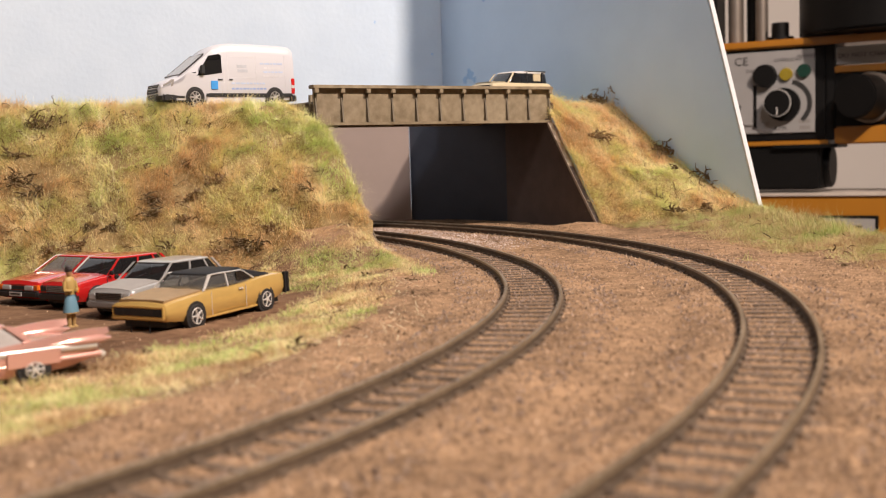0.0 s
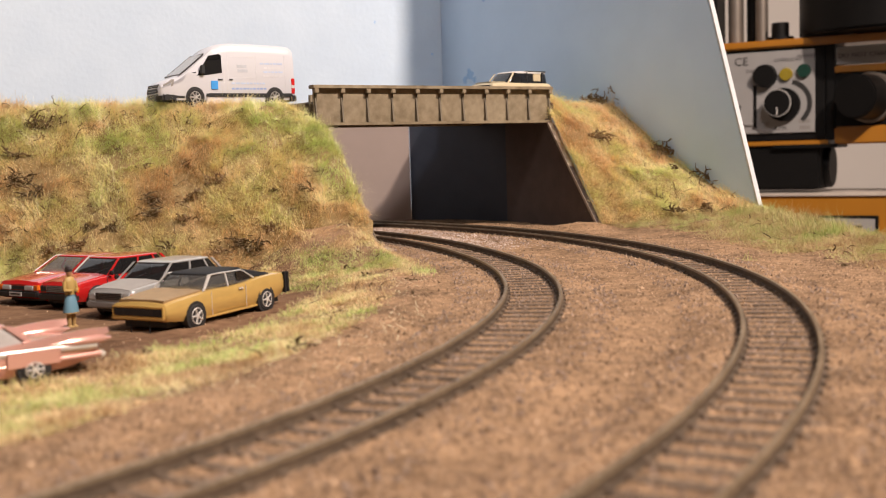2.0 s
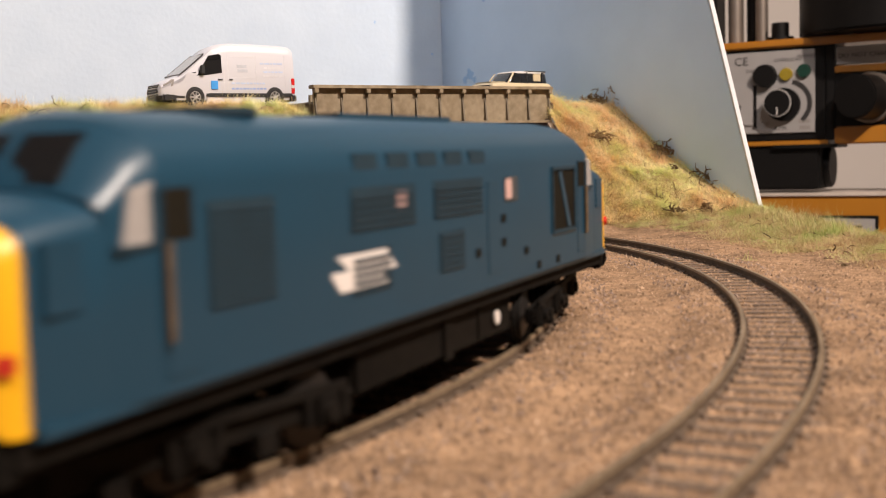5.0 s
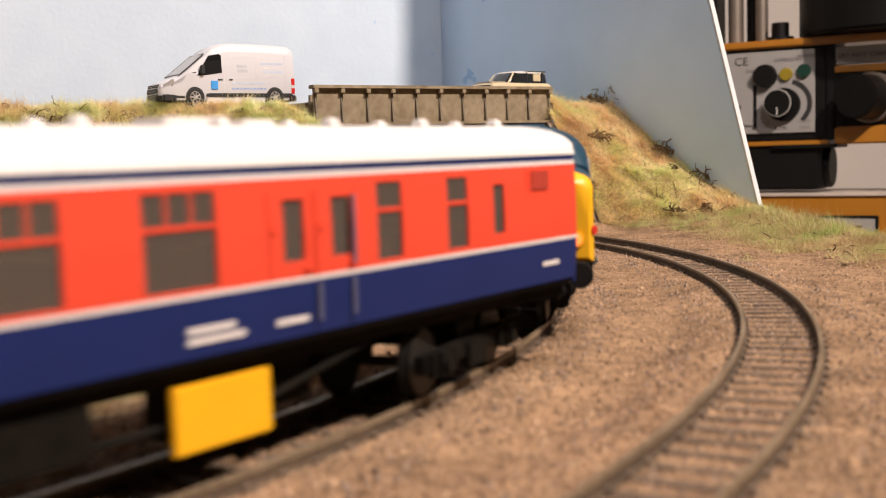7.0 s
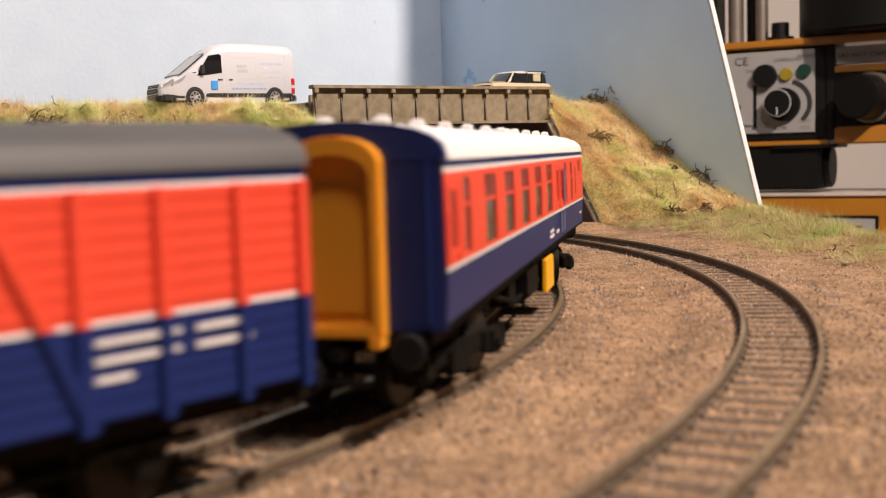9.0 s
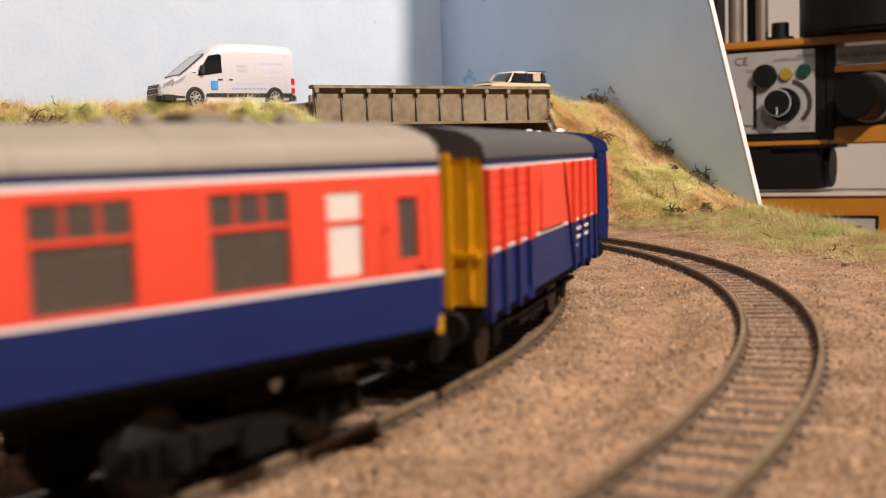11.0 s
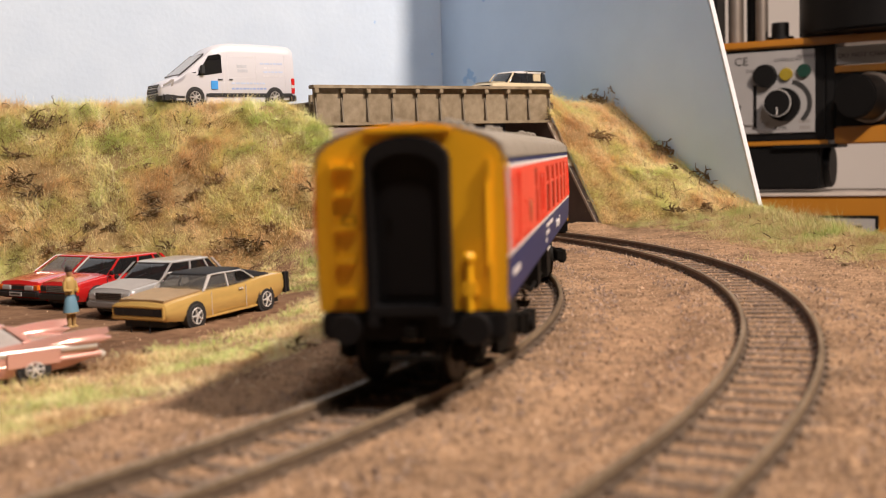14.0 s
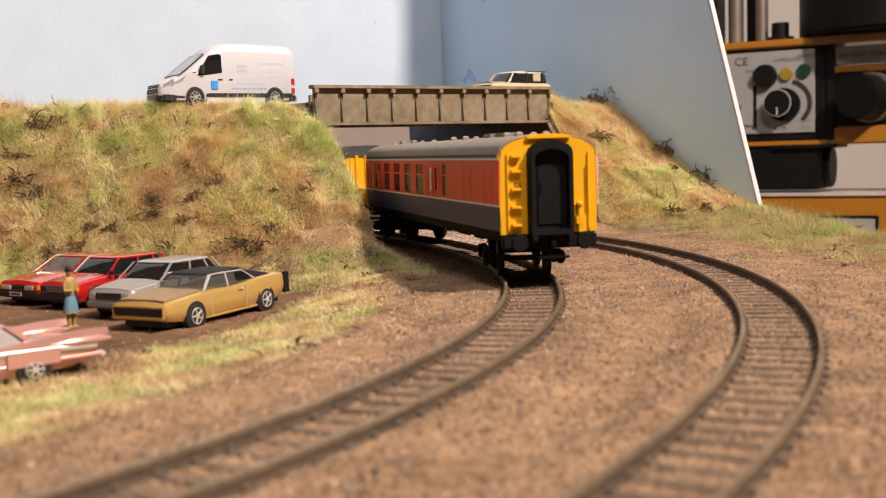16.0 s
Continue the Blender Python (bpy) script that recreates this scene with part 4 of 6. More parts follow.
M_BLUEINK = mat("mid_blue_lettering", (0.30, 0.40, 0.68), 0.5)
M_GREYMARK = mat("pale_grey_lettering", (0.66, 0.66, 0.70), 0.5)


def car_ring(x, w, zb, zt, edge=1.3, crown=0.5, tuck=0.9):
    """One section across a car body."""
    e = min(edge, (zt - zb) * 0.4)
    half = [(-w * tuck, zb), (-w, zb + (zt - zb) * 0.3), (-w, zb + (zt - zb) * 0.6), (-w * 0.985, zt - e), (-w * 0.95, zt - e * 0.3), (-w * 0.86, zt), (-w * 0.4, zt + crown * 0.8)]
    return [(x, y, z) for y, z in half] + [(x, 0, zt + crown)] + [(x, -y, z) for y, z in reversed(half)]


def fair(stations, n=4):
    """More sections between the given ones, on a smooth curve through them."""
    out = []
    for k in range(len(stations) - 1):
        p = [np.array(stations[min(max(k + j, 0), len(stations) - 1)], float) for j in (-1, 0, 1, 2)]
        for i in range(n):
            t = i / n
            q = 0.5 * (2 * p[1] + (p[2] - p[0]) * t + (2 * p[0] - 5 * p[1] + 4 * p[2] - p[3]) * t * t + (3 * p[1] - p[0] - 3 * p[2] + p[3]) * t ** 3)
            q[0] = stations[k][0] + (stations[k + 1][0] - stations[k][0]) * t
            out.append(tuple(q))
    return out + [stations[-1]]


def wheel(parent, x, y, r, width, rim_mat, spokes):
    s = 1 if y > 0 else -1
    part("wheel_arch", Shape().tube((x, y - s * 2.5, r), (x, y + s * 0.12, r), r + 0.85, n=20), M_PLASTIC, parent)
    w = part("wheel", Shape().tube((x, y - s * width, r), (x, y + s * 0.05, r), r - 0.35, r, n=24).tube((x, y + s * 0.05, r), (x, y + s * 0.35, r), r, r - 0.5, n=24), M_TYRE, parent, "black tyre")
    part("rim", Shape().tube((x, y + s * 0.3, r), (x, y + s * 0.42, r), r * 0.66, n=20), M_PLASTIC if spokes else rim_mat, w)
    if spokes:
        sp = Shape().tube((x, y + s * 0.4, r), (x, y + s * 0.75, r), r * 0.2, n=10)
        for k in range(spokes):
            a = k * math.tau / spokes
            sp.tube((x, y + s * 0.5, r), (x + r * 0.64 * math.cos(a), y + s * 0.55, r + r * 0.64 * math.sin(a)), 0.36, 0.3, n=6)
        part("spokes", sp, rim_mat, w, "bright spoked wheel centre")
        ring = Shape()
        for k in range(20):
            a, b = k * math.tau / 20, (k + 1) * math.tau / 20
            ring.tube((x + r * 0.64 * math.cos(a), y + s * 0.45, r + r * 0.64 * math.sin(a)), (x + r * 0.64 * math.cos(b), y + s * 0.45, r + r * 0.64 * math.sin(b)), 0.2, n=5)
        part("rim_ring", ring, rim_mat, w)


def greenhouse(parent, base, roof, zb, zr, glass_mat, roof_mat, pillar_mat, pillars, roof_thick=0.7):
    """Window band between belt and roof. base, roof: (front x, rear x, half width front, half width rear)."""
    (bf, br, bw0, bw1), (rf, rr, rw0, rw1) = base, roof

    def outline(x0, x1, w0, w1, z, k=1.0, e=0.30):
        pts = []
        for i in range(32):
            c, q = math.cos(i * math.tau / 32), math.sin(i * math.tau / 32)
            u, v = math.copysign(abs(c) ** e, c) * k, math.copysign(abs(q) ** e, q) * k
            pts.append(((x0 + x1) / 2 + (x0 - x1) / 2 * u, v * (w0 + (w1 - w0) * (1 - u) / 2), z))
        return pts
    rings = []
    for f in (0, 0.25, 0.5, 0.75, 1.0):
        g, h = f ** 1.08, f ** 1.35
        rings.append(outline(bf + (rf - bf) * g, br + (rr - br) * g, bw0 + (rw0 - bw0) * h, bw1 + (rw1 - bw1) * h, zb + (zr - zb) * f))
    part("glazing", Shape().loft(rings), glass_mat, parent, "tinted windows", smooth=True)
    rings = [outline(rf + 0.4, rr - 0.4, rw0 + 0.25, rw1 + 0.25, zr + dz * roof_thick, k) for k, dz in ((0.99, -0.45), (1.0, -0.1), (0.985, 0.2), (0.93, 0.5), (0.8, 0.78), (0.55, 0.95), (0.15, 1.0))]
    part("roof", Shape().loft(rings), roof_mat, parent, smooth=True)
    for s in (-1, 1):
        for f, thick in pillars:
            p = Vector((bf + (br - bf) * f, s * (bw0 + (bw1 - bw0) * f), zb - 0.2))
            q = Vector((rf + (rr - rf) * f, s * (rw0 + (rw1 - rw0) * f), zr + 0.1))
            part("pillar", Shape().loft([[(p.x - thick, p.y - 0.25, p.z), (p.x + thick, p.y - 0.25, p.z), (p.x + thick, p.y + 0.3, p.z), (p.x - thick, p.y + 0.3, p.z)], [(q.x - thick, q.y - 0.25, q.z), (q.x + thick, q.y - 0.25, q.z), (q.x + thick, q.y + 0.3, q.z), (q.x - thick, q.y + 0.3, q.z)]]), pillar_mat, parent)


def car_lines(parent, xs, w, z0, z1, material):
    for x in xs:
        for s in (-1, 1):
            part("door_gap", Shape().box(x - 0.1, x + 0.1, s * w - 0.06, s * w + 0.08, z0, z1), material, parent)


def muscle_car(where):
    c = root("muscle_coupe", where, "gold two-door coupe with black roof parked on bare earth", "car", "cars in the car park")
    st = [(34.2, 11.2, 4.8, 8.8), (33.4, 11.8, 4.2, 9.8), (28, 12.3, 3.4, 10.6), (20, 12.6, 2.6, 11.3), (9, 12.6, 2.6, 11.9), (0, 12.4, 2.6, 11.7), (-10, 12.5, 2.6, 12.2), (-19, 12.8, 2.7, 12.9), (-28, 12.3, 3.9, 12.8), (-34.0, 11.4, 5.4, 12.3), (-35.0, 11.0, 6.0, 11.4)]
    part("body", Shape().loft([car_ring(*s) for s in fair(st)]), M_GOLD, c, "gold painted body", smooth=True)
    part("bonnet", Shape().loft([[(x, -w, z), (x, -w * 0.5, z + 0.35), (x, 0, z + 0.2), (x, w * 0.5, z + 0.35), (x, w, z), (x, w, z - 1), (x, -w, z - 1)] for x, w, z in ((32.4, 9.8, 10.9), (24, 10.4, 11.55), (15, 10.6, 12.25))]), M_GOLDHOOD, c, "dusty bonnet", smooth=True)
    part("grille", Shape().box(33.4, 34.6, -10.4, 10.4, 5.9, 8.5), M_PLASTIC, c, "black full-width grille", bevel=0.25)
    part("grille_surround", Shape().box(33.6, 34.7, -11.2, 11.2, 8.5, 9.1).box(33.6, 34.7, -11.2, -10.5, 5.2, 8.6).box(33.6, 34.7, 10.5, 11.2, 5.2, 8.6), M_GOLD, c, bevel=0.2)
    for y in (-9, -6.4, 6.4, 9):
        part("headlamp", Shape().tube((34.3, y, 7.1), (34.8, y, 7.1), 1.0, n=12), M_PLASTIC, c)
    part("front_bumper", Shape().box(33.6, 35.2, -11.6, 11.6, 4.6, 5.7), M_GOLD, c, bevel=0.5)
    for y in (-4, 4):
        part("tow_stay", Shape().tube((33.6, y, 4.4), (35.5, y + 2, 0.6), 0.2, n=6), M_PLASTIC, c)
    greenhouse(c, (14.2, -16, 11.2, 11.2), (8.6, -11, 9.3, 9.0), 11.9, 16.6, M_CLEARGLASS, M_VINYL, M_CHROME, ((0.0, 0.35), (0.44, 0.3)))
    part("fastback", Shape().loft([[(x, -w, z0), (x, -w * 0.93, z1 - 0.6), (x, -w * 0.75, z1), (x, w * 0.75, z1), (x, w * 0.93, z1 - 0.6), (x, w, z0)] for x, w, z0, z1 in ((-8.5, 9.2, 16.2, 17.0), (-13, 10.2, 13.4, 16.0), (-20, 11.2, 12.4, 14.4), (-27, 11.2, 12.2, 12.9))]), M_VINYL, c, "black vinyl fastback", smooth=True)
    for s in (-1, 1):
        part("quarter_window", Shape().prism([(-4.5, 12.4), (-13.4, 12.9), (-9.0, 15.6), (-4.5, 16.2)], s * 10.2, s * 10.95, "y"), M_CARGLASS, c, bevel=0.1)
        part("window_trim", Shape().tube((13.4, s * 11.25, 12.2), (8.0, s * 9.6, 16.6), 0.28).tube((8.0, s * 9.6, 16.6), (-9, s * 9.6, 16.2), 0.28).tube((-9, s * 9.6, 16.2), (-14, s * 11.2, 12.8), 0.28), M_CHROME, c, "chrome window trim")
        part("tail_stripe", Shape().box(-32.5, -31.2, s * 11.2, s * 12.45, 5, 12.75).box(-34.3, -33.2, s * 11.0, s * 12.2, 5, 12.6), M_VINYL, c, "black tail stripe")
        part("door_handle", Shape().box(-6, -3.6, s * 12.3, s * 12.75, 10, 10.5), M_CHROME, c)
        part("sill", Shape().box(-14, 15, s * 12.0, s * 12.6, 2.4, 3.2), M_GOLD, c, bevel=0.2)
    car_lines(c, (11.5, -7.5), 12.55, 3.2, 11.4, M_CHROME)
    part("rear_panel", Shape().box(-35.6, -34.8, -11, 11, 6, 10.5), M_VINYL, c, bevel=0.3)
    part("chassis", Shape().box(-31, 31, -9, 9, 1.6, 3.6), M_PLASTIC, c)
    for x in (20, -19):
        for y in (-12.6, 12.6):
            wheel(c, x, y, 4.2, 3.4, M_CHROME, 5)
    return c


def hatchback(name, where, label, paint, hood, clear, length=26.0, dark_nose=False):
    c = root(name, where, label, "car", "cars in the car park")
    a = length
    st = [(a, 9.6, 3.6, 8.4), (a - 1, 10.2, 3.0, 9.6), (a - 7, 10.6, 2.8, 10.6), (a - 15, 10.8, 2.8, 11.4), (0, 10.8, 2.8, 11.6), (-a + 12, 10.8, 2.8, 11.8), (-a + 2, 10.3, 3.4, 11.6), (-a, 9.8, 4.4, 10.2)]
    part("body", Shape().loft([car_ring(*s) for s in fair(st)]), paint, c, smooth=True)
    part("bonnet", Shape().loft([[(x, -w, z), (x, -w * 0.45, z + 0.4), (x, w * 0.45, z + 0.4), (x, w, z), (x, w, z - 1), (x, -w, z - 1)] for x, w, z in ((a - 1.0, 8.6, 9.8), (a - 7, 9.2, 10.8), (a - 14.6, 9.4, 11.7))]), hood, c, "bonnet", smooth=True)
    part("grille", Shape().box(a - 0.6, a + 0.35, -6.2, 6.2, 6.2, 8.8), M_PLASTIC if dark_nose else M_SILVERDUST, c, bevel=0.2)
    for k in range(4):
        part("grille_bar", Shape().box(a + 0.3, a + 0.5, -6, 6, 6.5 + 0.6 * k, 6.8 + 0.6 * k), M_PLASTIC if not dark_nose else M_SILVERDUST, c)
    for s in (-1, 1):
        part("headlamp", Shape().box(a - 1.0, a + 0.25, s * 8.0 - 1.6, s * 8.0 + 1.6, 6.3, 8.7), M_LAMPGLASS if not dark_nose else M_PLASTIC, c, bevel=0.3)
        part("indicator", Shape().box(a - 1.6, a - 0.2, s * 9.6 - 0.5, s * 9.6 + 0.5, 6.5, 8.5), M_INDICATOR, c, bevel=0.2)
        part("door_mirror", Shape().box(a - 16.4, a - 14.8, s * 11.6 - 0.9, s * 11.6 + 0.9, 11.6, 13.2), M_PLASTIC, c, bevel=0.4)
        part("rubbing_strip", Shape().box(-a + 3, a - 5, s * 10.7, s * 11.0, 6.2, 7.0), M_PLASTIC, c)
    part("front_bumper", Shape().box(a - 1.2, a + 1.0, -10.2, 10.2, 3.4, 5.9), M_PLASTIC if dark_nose else M_SILVERDUST, c, bevel=0.5)
    greenhouse(c, (a - 14.5, -a + 2.2, 10.3, 9.8), (a - 22, -a + 8, 8.9, 8.4), 11.4, 17.2, clear, paint, paint, ((0.0, 0.4), (0.44, 0.4), (0.78, 0.45), (1.0, 0.6)))
    for y in (-3.5, 3.0):
        part("wiper", Shape().tube((a - 14.6, y, 11.9), (a - 17.5, y + 4.4, 13.7), 0.18, n=5), M_PLASTIC, c)
    car_lines(c, (a - 14, -3), 10.85, 3.4, 11, M_PLASTIC)
    part("chassis", Shape().box(-a + 4, a - 4, -8, 8, 1.6, 3.4), M_PLASTIC, c)
    for x in (a - 9, -a + 9.5):
        for y in (-10.8, 10.8):
            wheel(c, x, y, 3.8, 3, M_SILVERDUST, 0)
    return c


def big_saloon(where):
    c = root("red_saloon", where, "glossy red five-door saloon with black bumper and orange indicators", "car", "cars in the car park")
    st = [(31, 10.6, 4.0, 8.0), (30, 11.2, 3.0, 9.3), (22, 11.6, 2.8, 10.4), (12, 11.7, 2.8, 11.2), (0, 11.7, 2.8, 11.5), (-15, 11.7, 2.8, 11.7), (-27, 11.2, 3.4, 11.4), (-31, 10.6, 4.6, 10.4)]
    part("body", Shape().loft([car_ring(*s) for s in fair(st)]), M_CARRED, c, "glossy red body", smooth=True)
    part("front_bumper", Shape().box(29.8, 32.4, -11.4, 11.4, 3.6, 6.0), M_PLASTIC, c, bevel=0.6)
    part("number_plate", Shape().box(32.3, 32.6, -3.4, 3.4, 4.0, 5.6), M_LAMPGLASS, c, "plate with plain bars")
    part("plate_bar", Shape().box(32.55, 32.7, -2.6, 2.6, 4.5, 5.1), M_PLASTIC, c)
    for s in (-1, 1):
        part("headlamp", Shape().box(30.2, 31.6, s * 6.2 - 2.4, s * 6.2 + 2.4, 6.2, 8.0), M_LAMPGLASS, c, bevel=0.3)
        part("indicator", Shape().box(29.4, 31.4, s * 9.9 - 1.3, s * 9.9 + 1.3, 6.2, 8.2), M_INDICATOR, c, bevel=0.3)
        part("side_trim", Shape().box(-28, 28, s * 11.6, s * 11.85, 6.0, 6.6), M_PLASTIC, c)
    part("grille_slot", Shape().box(30.6, 31.3, -3.6, 3.6, 6.4, 7.8), M_PLASTIC, c)
    greenhouse(c, (13.5, -25, 10.9, 10.2), (3.5, -12, 9.3, 8.6), 11.2, 16.6, M_CLEARGLASS, M_CARRED, M_CARRED, ((0.0, 0.4), (0.35, 0.35), (0.68, 0.35)))
    for s in (-1, 1):
        part("window_trim", Shape().tube((13.2, s * 11.1, 11.4), (3.6, s * 9.6, 16.7), 0.35).tube((3.6, s * 9.6, 16.7), (-12, s * 9.0, 16.6), 0.3), M_CHROME, c, "bright window trim")
    car_lines(c, (12, -1, -14), 11.75, 3.4, 11, M_PLASTIC)
    part("chassis", Shape().box(-27, 27, -9, 9, 1.6, 3.4), M_PLASTIC, c)
    for x in (20, -17.5):
        for y in (-11.6, 11.6):
            wheel(c, x, y, 4.0, 3, M_SILVERDUST, 0)
    return c


def finned_saloon(where):
    c = root("finned_saloon", where, "pale pink finned saloon with bright chrome trim", "car", "cars in the car park")
    st = [(36, 12, 3.0, 10), (34, 12.8, 2.2, 11.2), (20, 13.1, 1.8, 11.8), (0, 13.1, 1.8, 11.4), (-14, 13.1, 1.8, 11.2), (-28, 12.8, 2.4, 10.8), (-35, 12.4, 4.2, 9.6), (-37, 11.8, 5.0, 8.8)]
    part("body", Shape().loft([car_ring(*s) for s in fair(st)]), M_PINK, c, "pale pink body", smooth=True)
    for s in (-1, 1):
        part("tail_fin", Shape().loft([[(x, s * 12.9, z0), (x, s * 11.2, z0), (x, s * 11.9, z1), (x, s * 12.6, z1)] for x, z0, z1 in fair(((-8, 10.4, 11.4), (-22, 10.2, 12.9), (-34, 10.0, 14.0), (-39.5, 12.0, 13.8)))]), M_PINK, c, "sharp pink tail fin", smooth=True)
        part("bullet_lamp", Shape().loft([[(x, s * 12.2 + r * math.cos(k * math.tau / 10), 10.3 + r * math.sin(k * math.tau / 10)) for k in range(10)] for x, r in ((-22, 0.5), (-30, 1.5), (-37, 1.6), (-40.5, 0.3))]), M_PINK, c, smooth=True)
        part("side_spear", Shape().loft([[(x, s * 13.0 + 0.35 * math.cos(k * math.tau / 8), z + r * math.sin(k * math.tau / 8)) for k in range(8)] for x, z, r in ((20, 9.4, 0.3), (-10, 9.3, 1.0), (-36, 8.6, 1.1))]), M_CHROME, c, "chrome side spear", smooth=True)
        part("lower_spear", Shape().loft([[(x, s * 13.0 + 0.3 * math.cos(k * math.tau / 8), z + r * math.sin(k * math.tau / 8)) for k in range(8)] for x, z, r in ((20, 5.4, 0.3), (-10, 5.4, 0.6), (-37, 5.6, 0.9))]), M_PINK, c, smooth=True)
    for s in (-1, 1):
        part("wheel_skirt", Shape().box(-26, -12, s * 13.15, s * 13.62, 4.6, 9.6), M_PINK, c, bevel=0.3)
    greenhouse(c, (10, -21, 11.4, 10.8), (3, -14.5, 9.8, 9.2), 11.0, 17.4, M_PALEREFLECT, M_PINK, M_PINK, ((0.0, 0.5), (0.5, 0.4), (0.98, 0.9)), roof_thick=1.0)
    part("rear_bumper", Shape().box(-39, -36.6, -12.4, 12.4, 4.0, 6.4), M_CHROME, c, bevel=0.7)
    part("boot_lid", Shape().loft([[(x, -9, z), (x, -4, z + 0.5), (x, 4, z + 0.5), (x, 9, z), (x, 9, z - 1), (x, -9, z - 1)] for x, z in ((-14, 11.4), (-26, 11.3), (-36, 9.8))]), M_PINK, c, smooth=True)
    part("chassis", Shape().box(-33, 33, -9, 9, 1.4, 3.6), M_PLASTIC, c)
    for x in (20, -19):
        for y in (-13.2, 13.2):
            wheel(c, x, y, 3.6, 3.4, M_CHROME, 6)
    return c


def on_side(x0, x1, z0, z1, s):
    """A thin plate lying on the van's leaning side."""
    def y(z):
        return s * (12.6 - 0.9 * max(0.0, z - 17) / 11)
    sh = Shape()
    sh.add([(x0, y(z0) - s * 0.1, z0), (x1, y(z0) - s * 0.1, z0), (x1, y(z1) - s * 0.1, z1), (x0, y(z1) - s * 0.1, z1), (x0, y(z0) + s * 0.07, z0), (x1, y(z0) + s * 0.07, z0), (x1, y(z1) + s * 0.07, z1), (x0, y(z1) + s * 0.07, z1)],
           [(0, 1, 2, 3), (7, 6, 5, 4), (0, 4, 5, 1), (1, 5, 6, 2), (2, 6, 7, 3), (3, 7, 4, 0)])
    return sh


def delivery_van(where):
    c = root("delivery_van", where, "white high-roof delivery van with blue lettering on a road", "van")
    rings = []
    for x, w, zb, zt in fair(((40, 10.6, 4.2, 9.6), (39, 11.8, 3.4, 11.4), (34.5, 12.6, 3.0, 13.6), (29.5, 12.9, 3.0, 15.4), (22, 12.9, 3.0, 20.6), (14, 12.7, 3.0, 26.6), (9.5, 12.6, 3.0, 30.2), (4.5, 12.6, 3.0, 32.4), (-4, 12.6, 3.0, 33.0), (-30, 12.6, 3.0, 32.4), (-37.5, 12.5, 3.2, 31.6), (-39.5, 12.2, 4.2, 30.2)), 3):
        t = max(0.0, (zt - 18) / 15) * 0.12
        half = [(-w * 0.94, zb), (-w, zb + 3), (-w, min(17, zt - 2)), (-w * (1 - t * 0.6), zt - min(5, (zt - zb) * 0.3)), (-w * (1 - t) * 0.96, zt - 1.4), (-w * (1 - t) * 0.82, zt - 0.2)]
        rings.append([(x, y, z) for y, z in half] + [(x, 0, zt)] + [(x, -y, z) for y, z in reversed(half)])
    part("body", Shape().loft(rings), M_WHITEVAN, c, "white panelled body", smooth=True)
    part("windscreen", Shape().loft([[(x, -w, z), (x, -w * 0.5, z + 0.25), (x, w * 0.5, z + 0.25), (x, w, z), (x - 0.5, w, z - 0.5), (x - 0.5, -w, z - 0.5)] for x, w, z in ((28.6, 11.2, 16.3), (21.6, 10.9, 21.3), (14.4, 10.4, 26.9))]), M_PALEREFLECT, c, "windscreen with a pale reflection painted in", smooth=True)
    part("windscreen_edge", Shape().tube((28.8, -11.6, 15.8), (21.8, -11.4, 20.9), 0.35).tube((21.8, -11.4, 20.9), (14.2, -10.9, 26.7), 0.35).tube((28.8, 11.6, 15.8), (21.8, 11.4, 20.9), 0.35).tube((21.8, 11.4, 20.9), (14.2, 10.9, 26.7), 0.35).tube((14.2, -10.9, 26.9), (14.2, 10.9, 26.9), 0.35), M_PLASTIC, c)
    for s in (-1, 1):
        part("cab_window", Shape().prism([(19.2, 15.4), (14.4, 15.8), (4.2, 17.2), (4.6, 26.4), (6.0, 26.9), (11.8, 26.0), (14.2, 22.4)], s * 12.0, s * 12.86, "y"), M_CARGLASS, c, "dark cab window", bevel=0.15)
        part("door_mirror", Shape().box(14.6, 17.2, s * 13.8 - 1.0, s * 13.8 + 1.0, 16.2, 21.0), M_PLASTIC, c, bevel=0.5)
        part("headlamp", Shape().loft([[(39.2, s * 9.0, 7.8), (38.4, s * 11.7, 7.8), (37.6, s * 12.1, 10.8), (38.2, s * 9.2, 11.2)], [(33.4, s * 11.0, 10.4), (32.6, s * 12.95, 10.4), (32.0, s * 12.95, 13.6), (32.6, s * 11.0, 13.8)]]), M_SILVERDUST, c, "grey headlamp")
        part("side_moulding", Shape().box(-38, 14, s * 12.3, s * 12.85, 4.6, 6.6).box(26, 37, s * 12.1, s * 12.7, 4.0, 6.0), M_PLASTIC, c, "black side moulding", bevel=0.2)
        part("sill", Shape().box(-21, 14, s * 12.0, s * 12.6, 1.0, 4.5), M_WHITEVAN, c, bevel=0.3)
        part("tail_lamp", Shape().box(-39.7, -37.6, s * 11.6, s * 12.7, 6.4, 14.6), M_TAILRED, c, "red tail lamp", bevel=0.2)
        part("tail_lamp_band", Shape().box(-39.8, -37.5, s * 11.6, s * 12.78, 9.4, 11.0), M_LAMPGLASS, c)
        for x in (3.0, 0.6, -16.2, -33.8):
            part("panel_joint", on_side(x - 0.1, x + 0.1, 6.8, 17, s).add(*on_side(x - 0.1, x + 0.1, 17, 27, s).both()), M_GREYMARK, c)
        part("panel_joint", on_side(-15.4, -0.6, 14.6, 14.8, s).add(*on_side(-15.4, -0.6, 25.6, 25.8, s).both()), M_GREYMARK, c)
        part("door_handle", Shape().box(4.0, 6.6, s * 12.6, s * 12.95, 13.4, 14.0).box(-1.8, 0.2, s * 12.6, s * 12.95, 13.4, 14.0), M_PLASTIC, c)
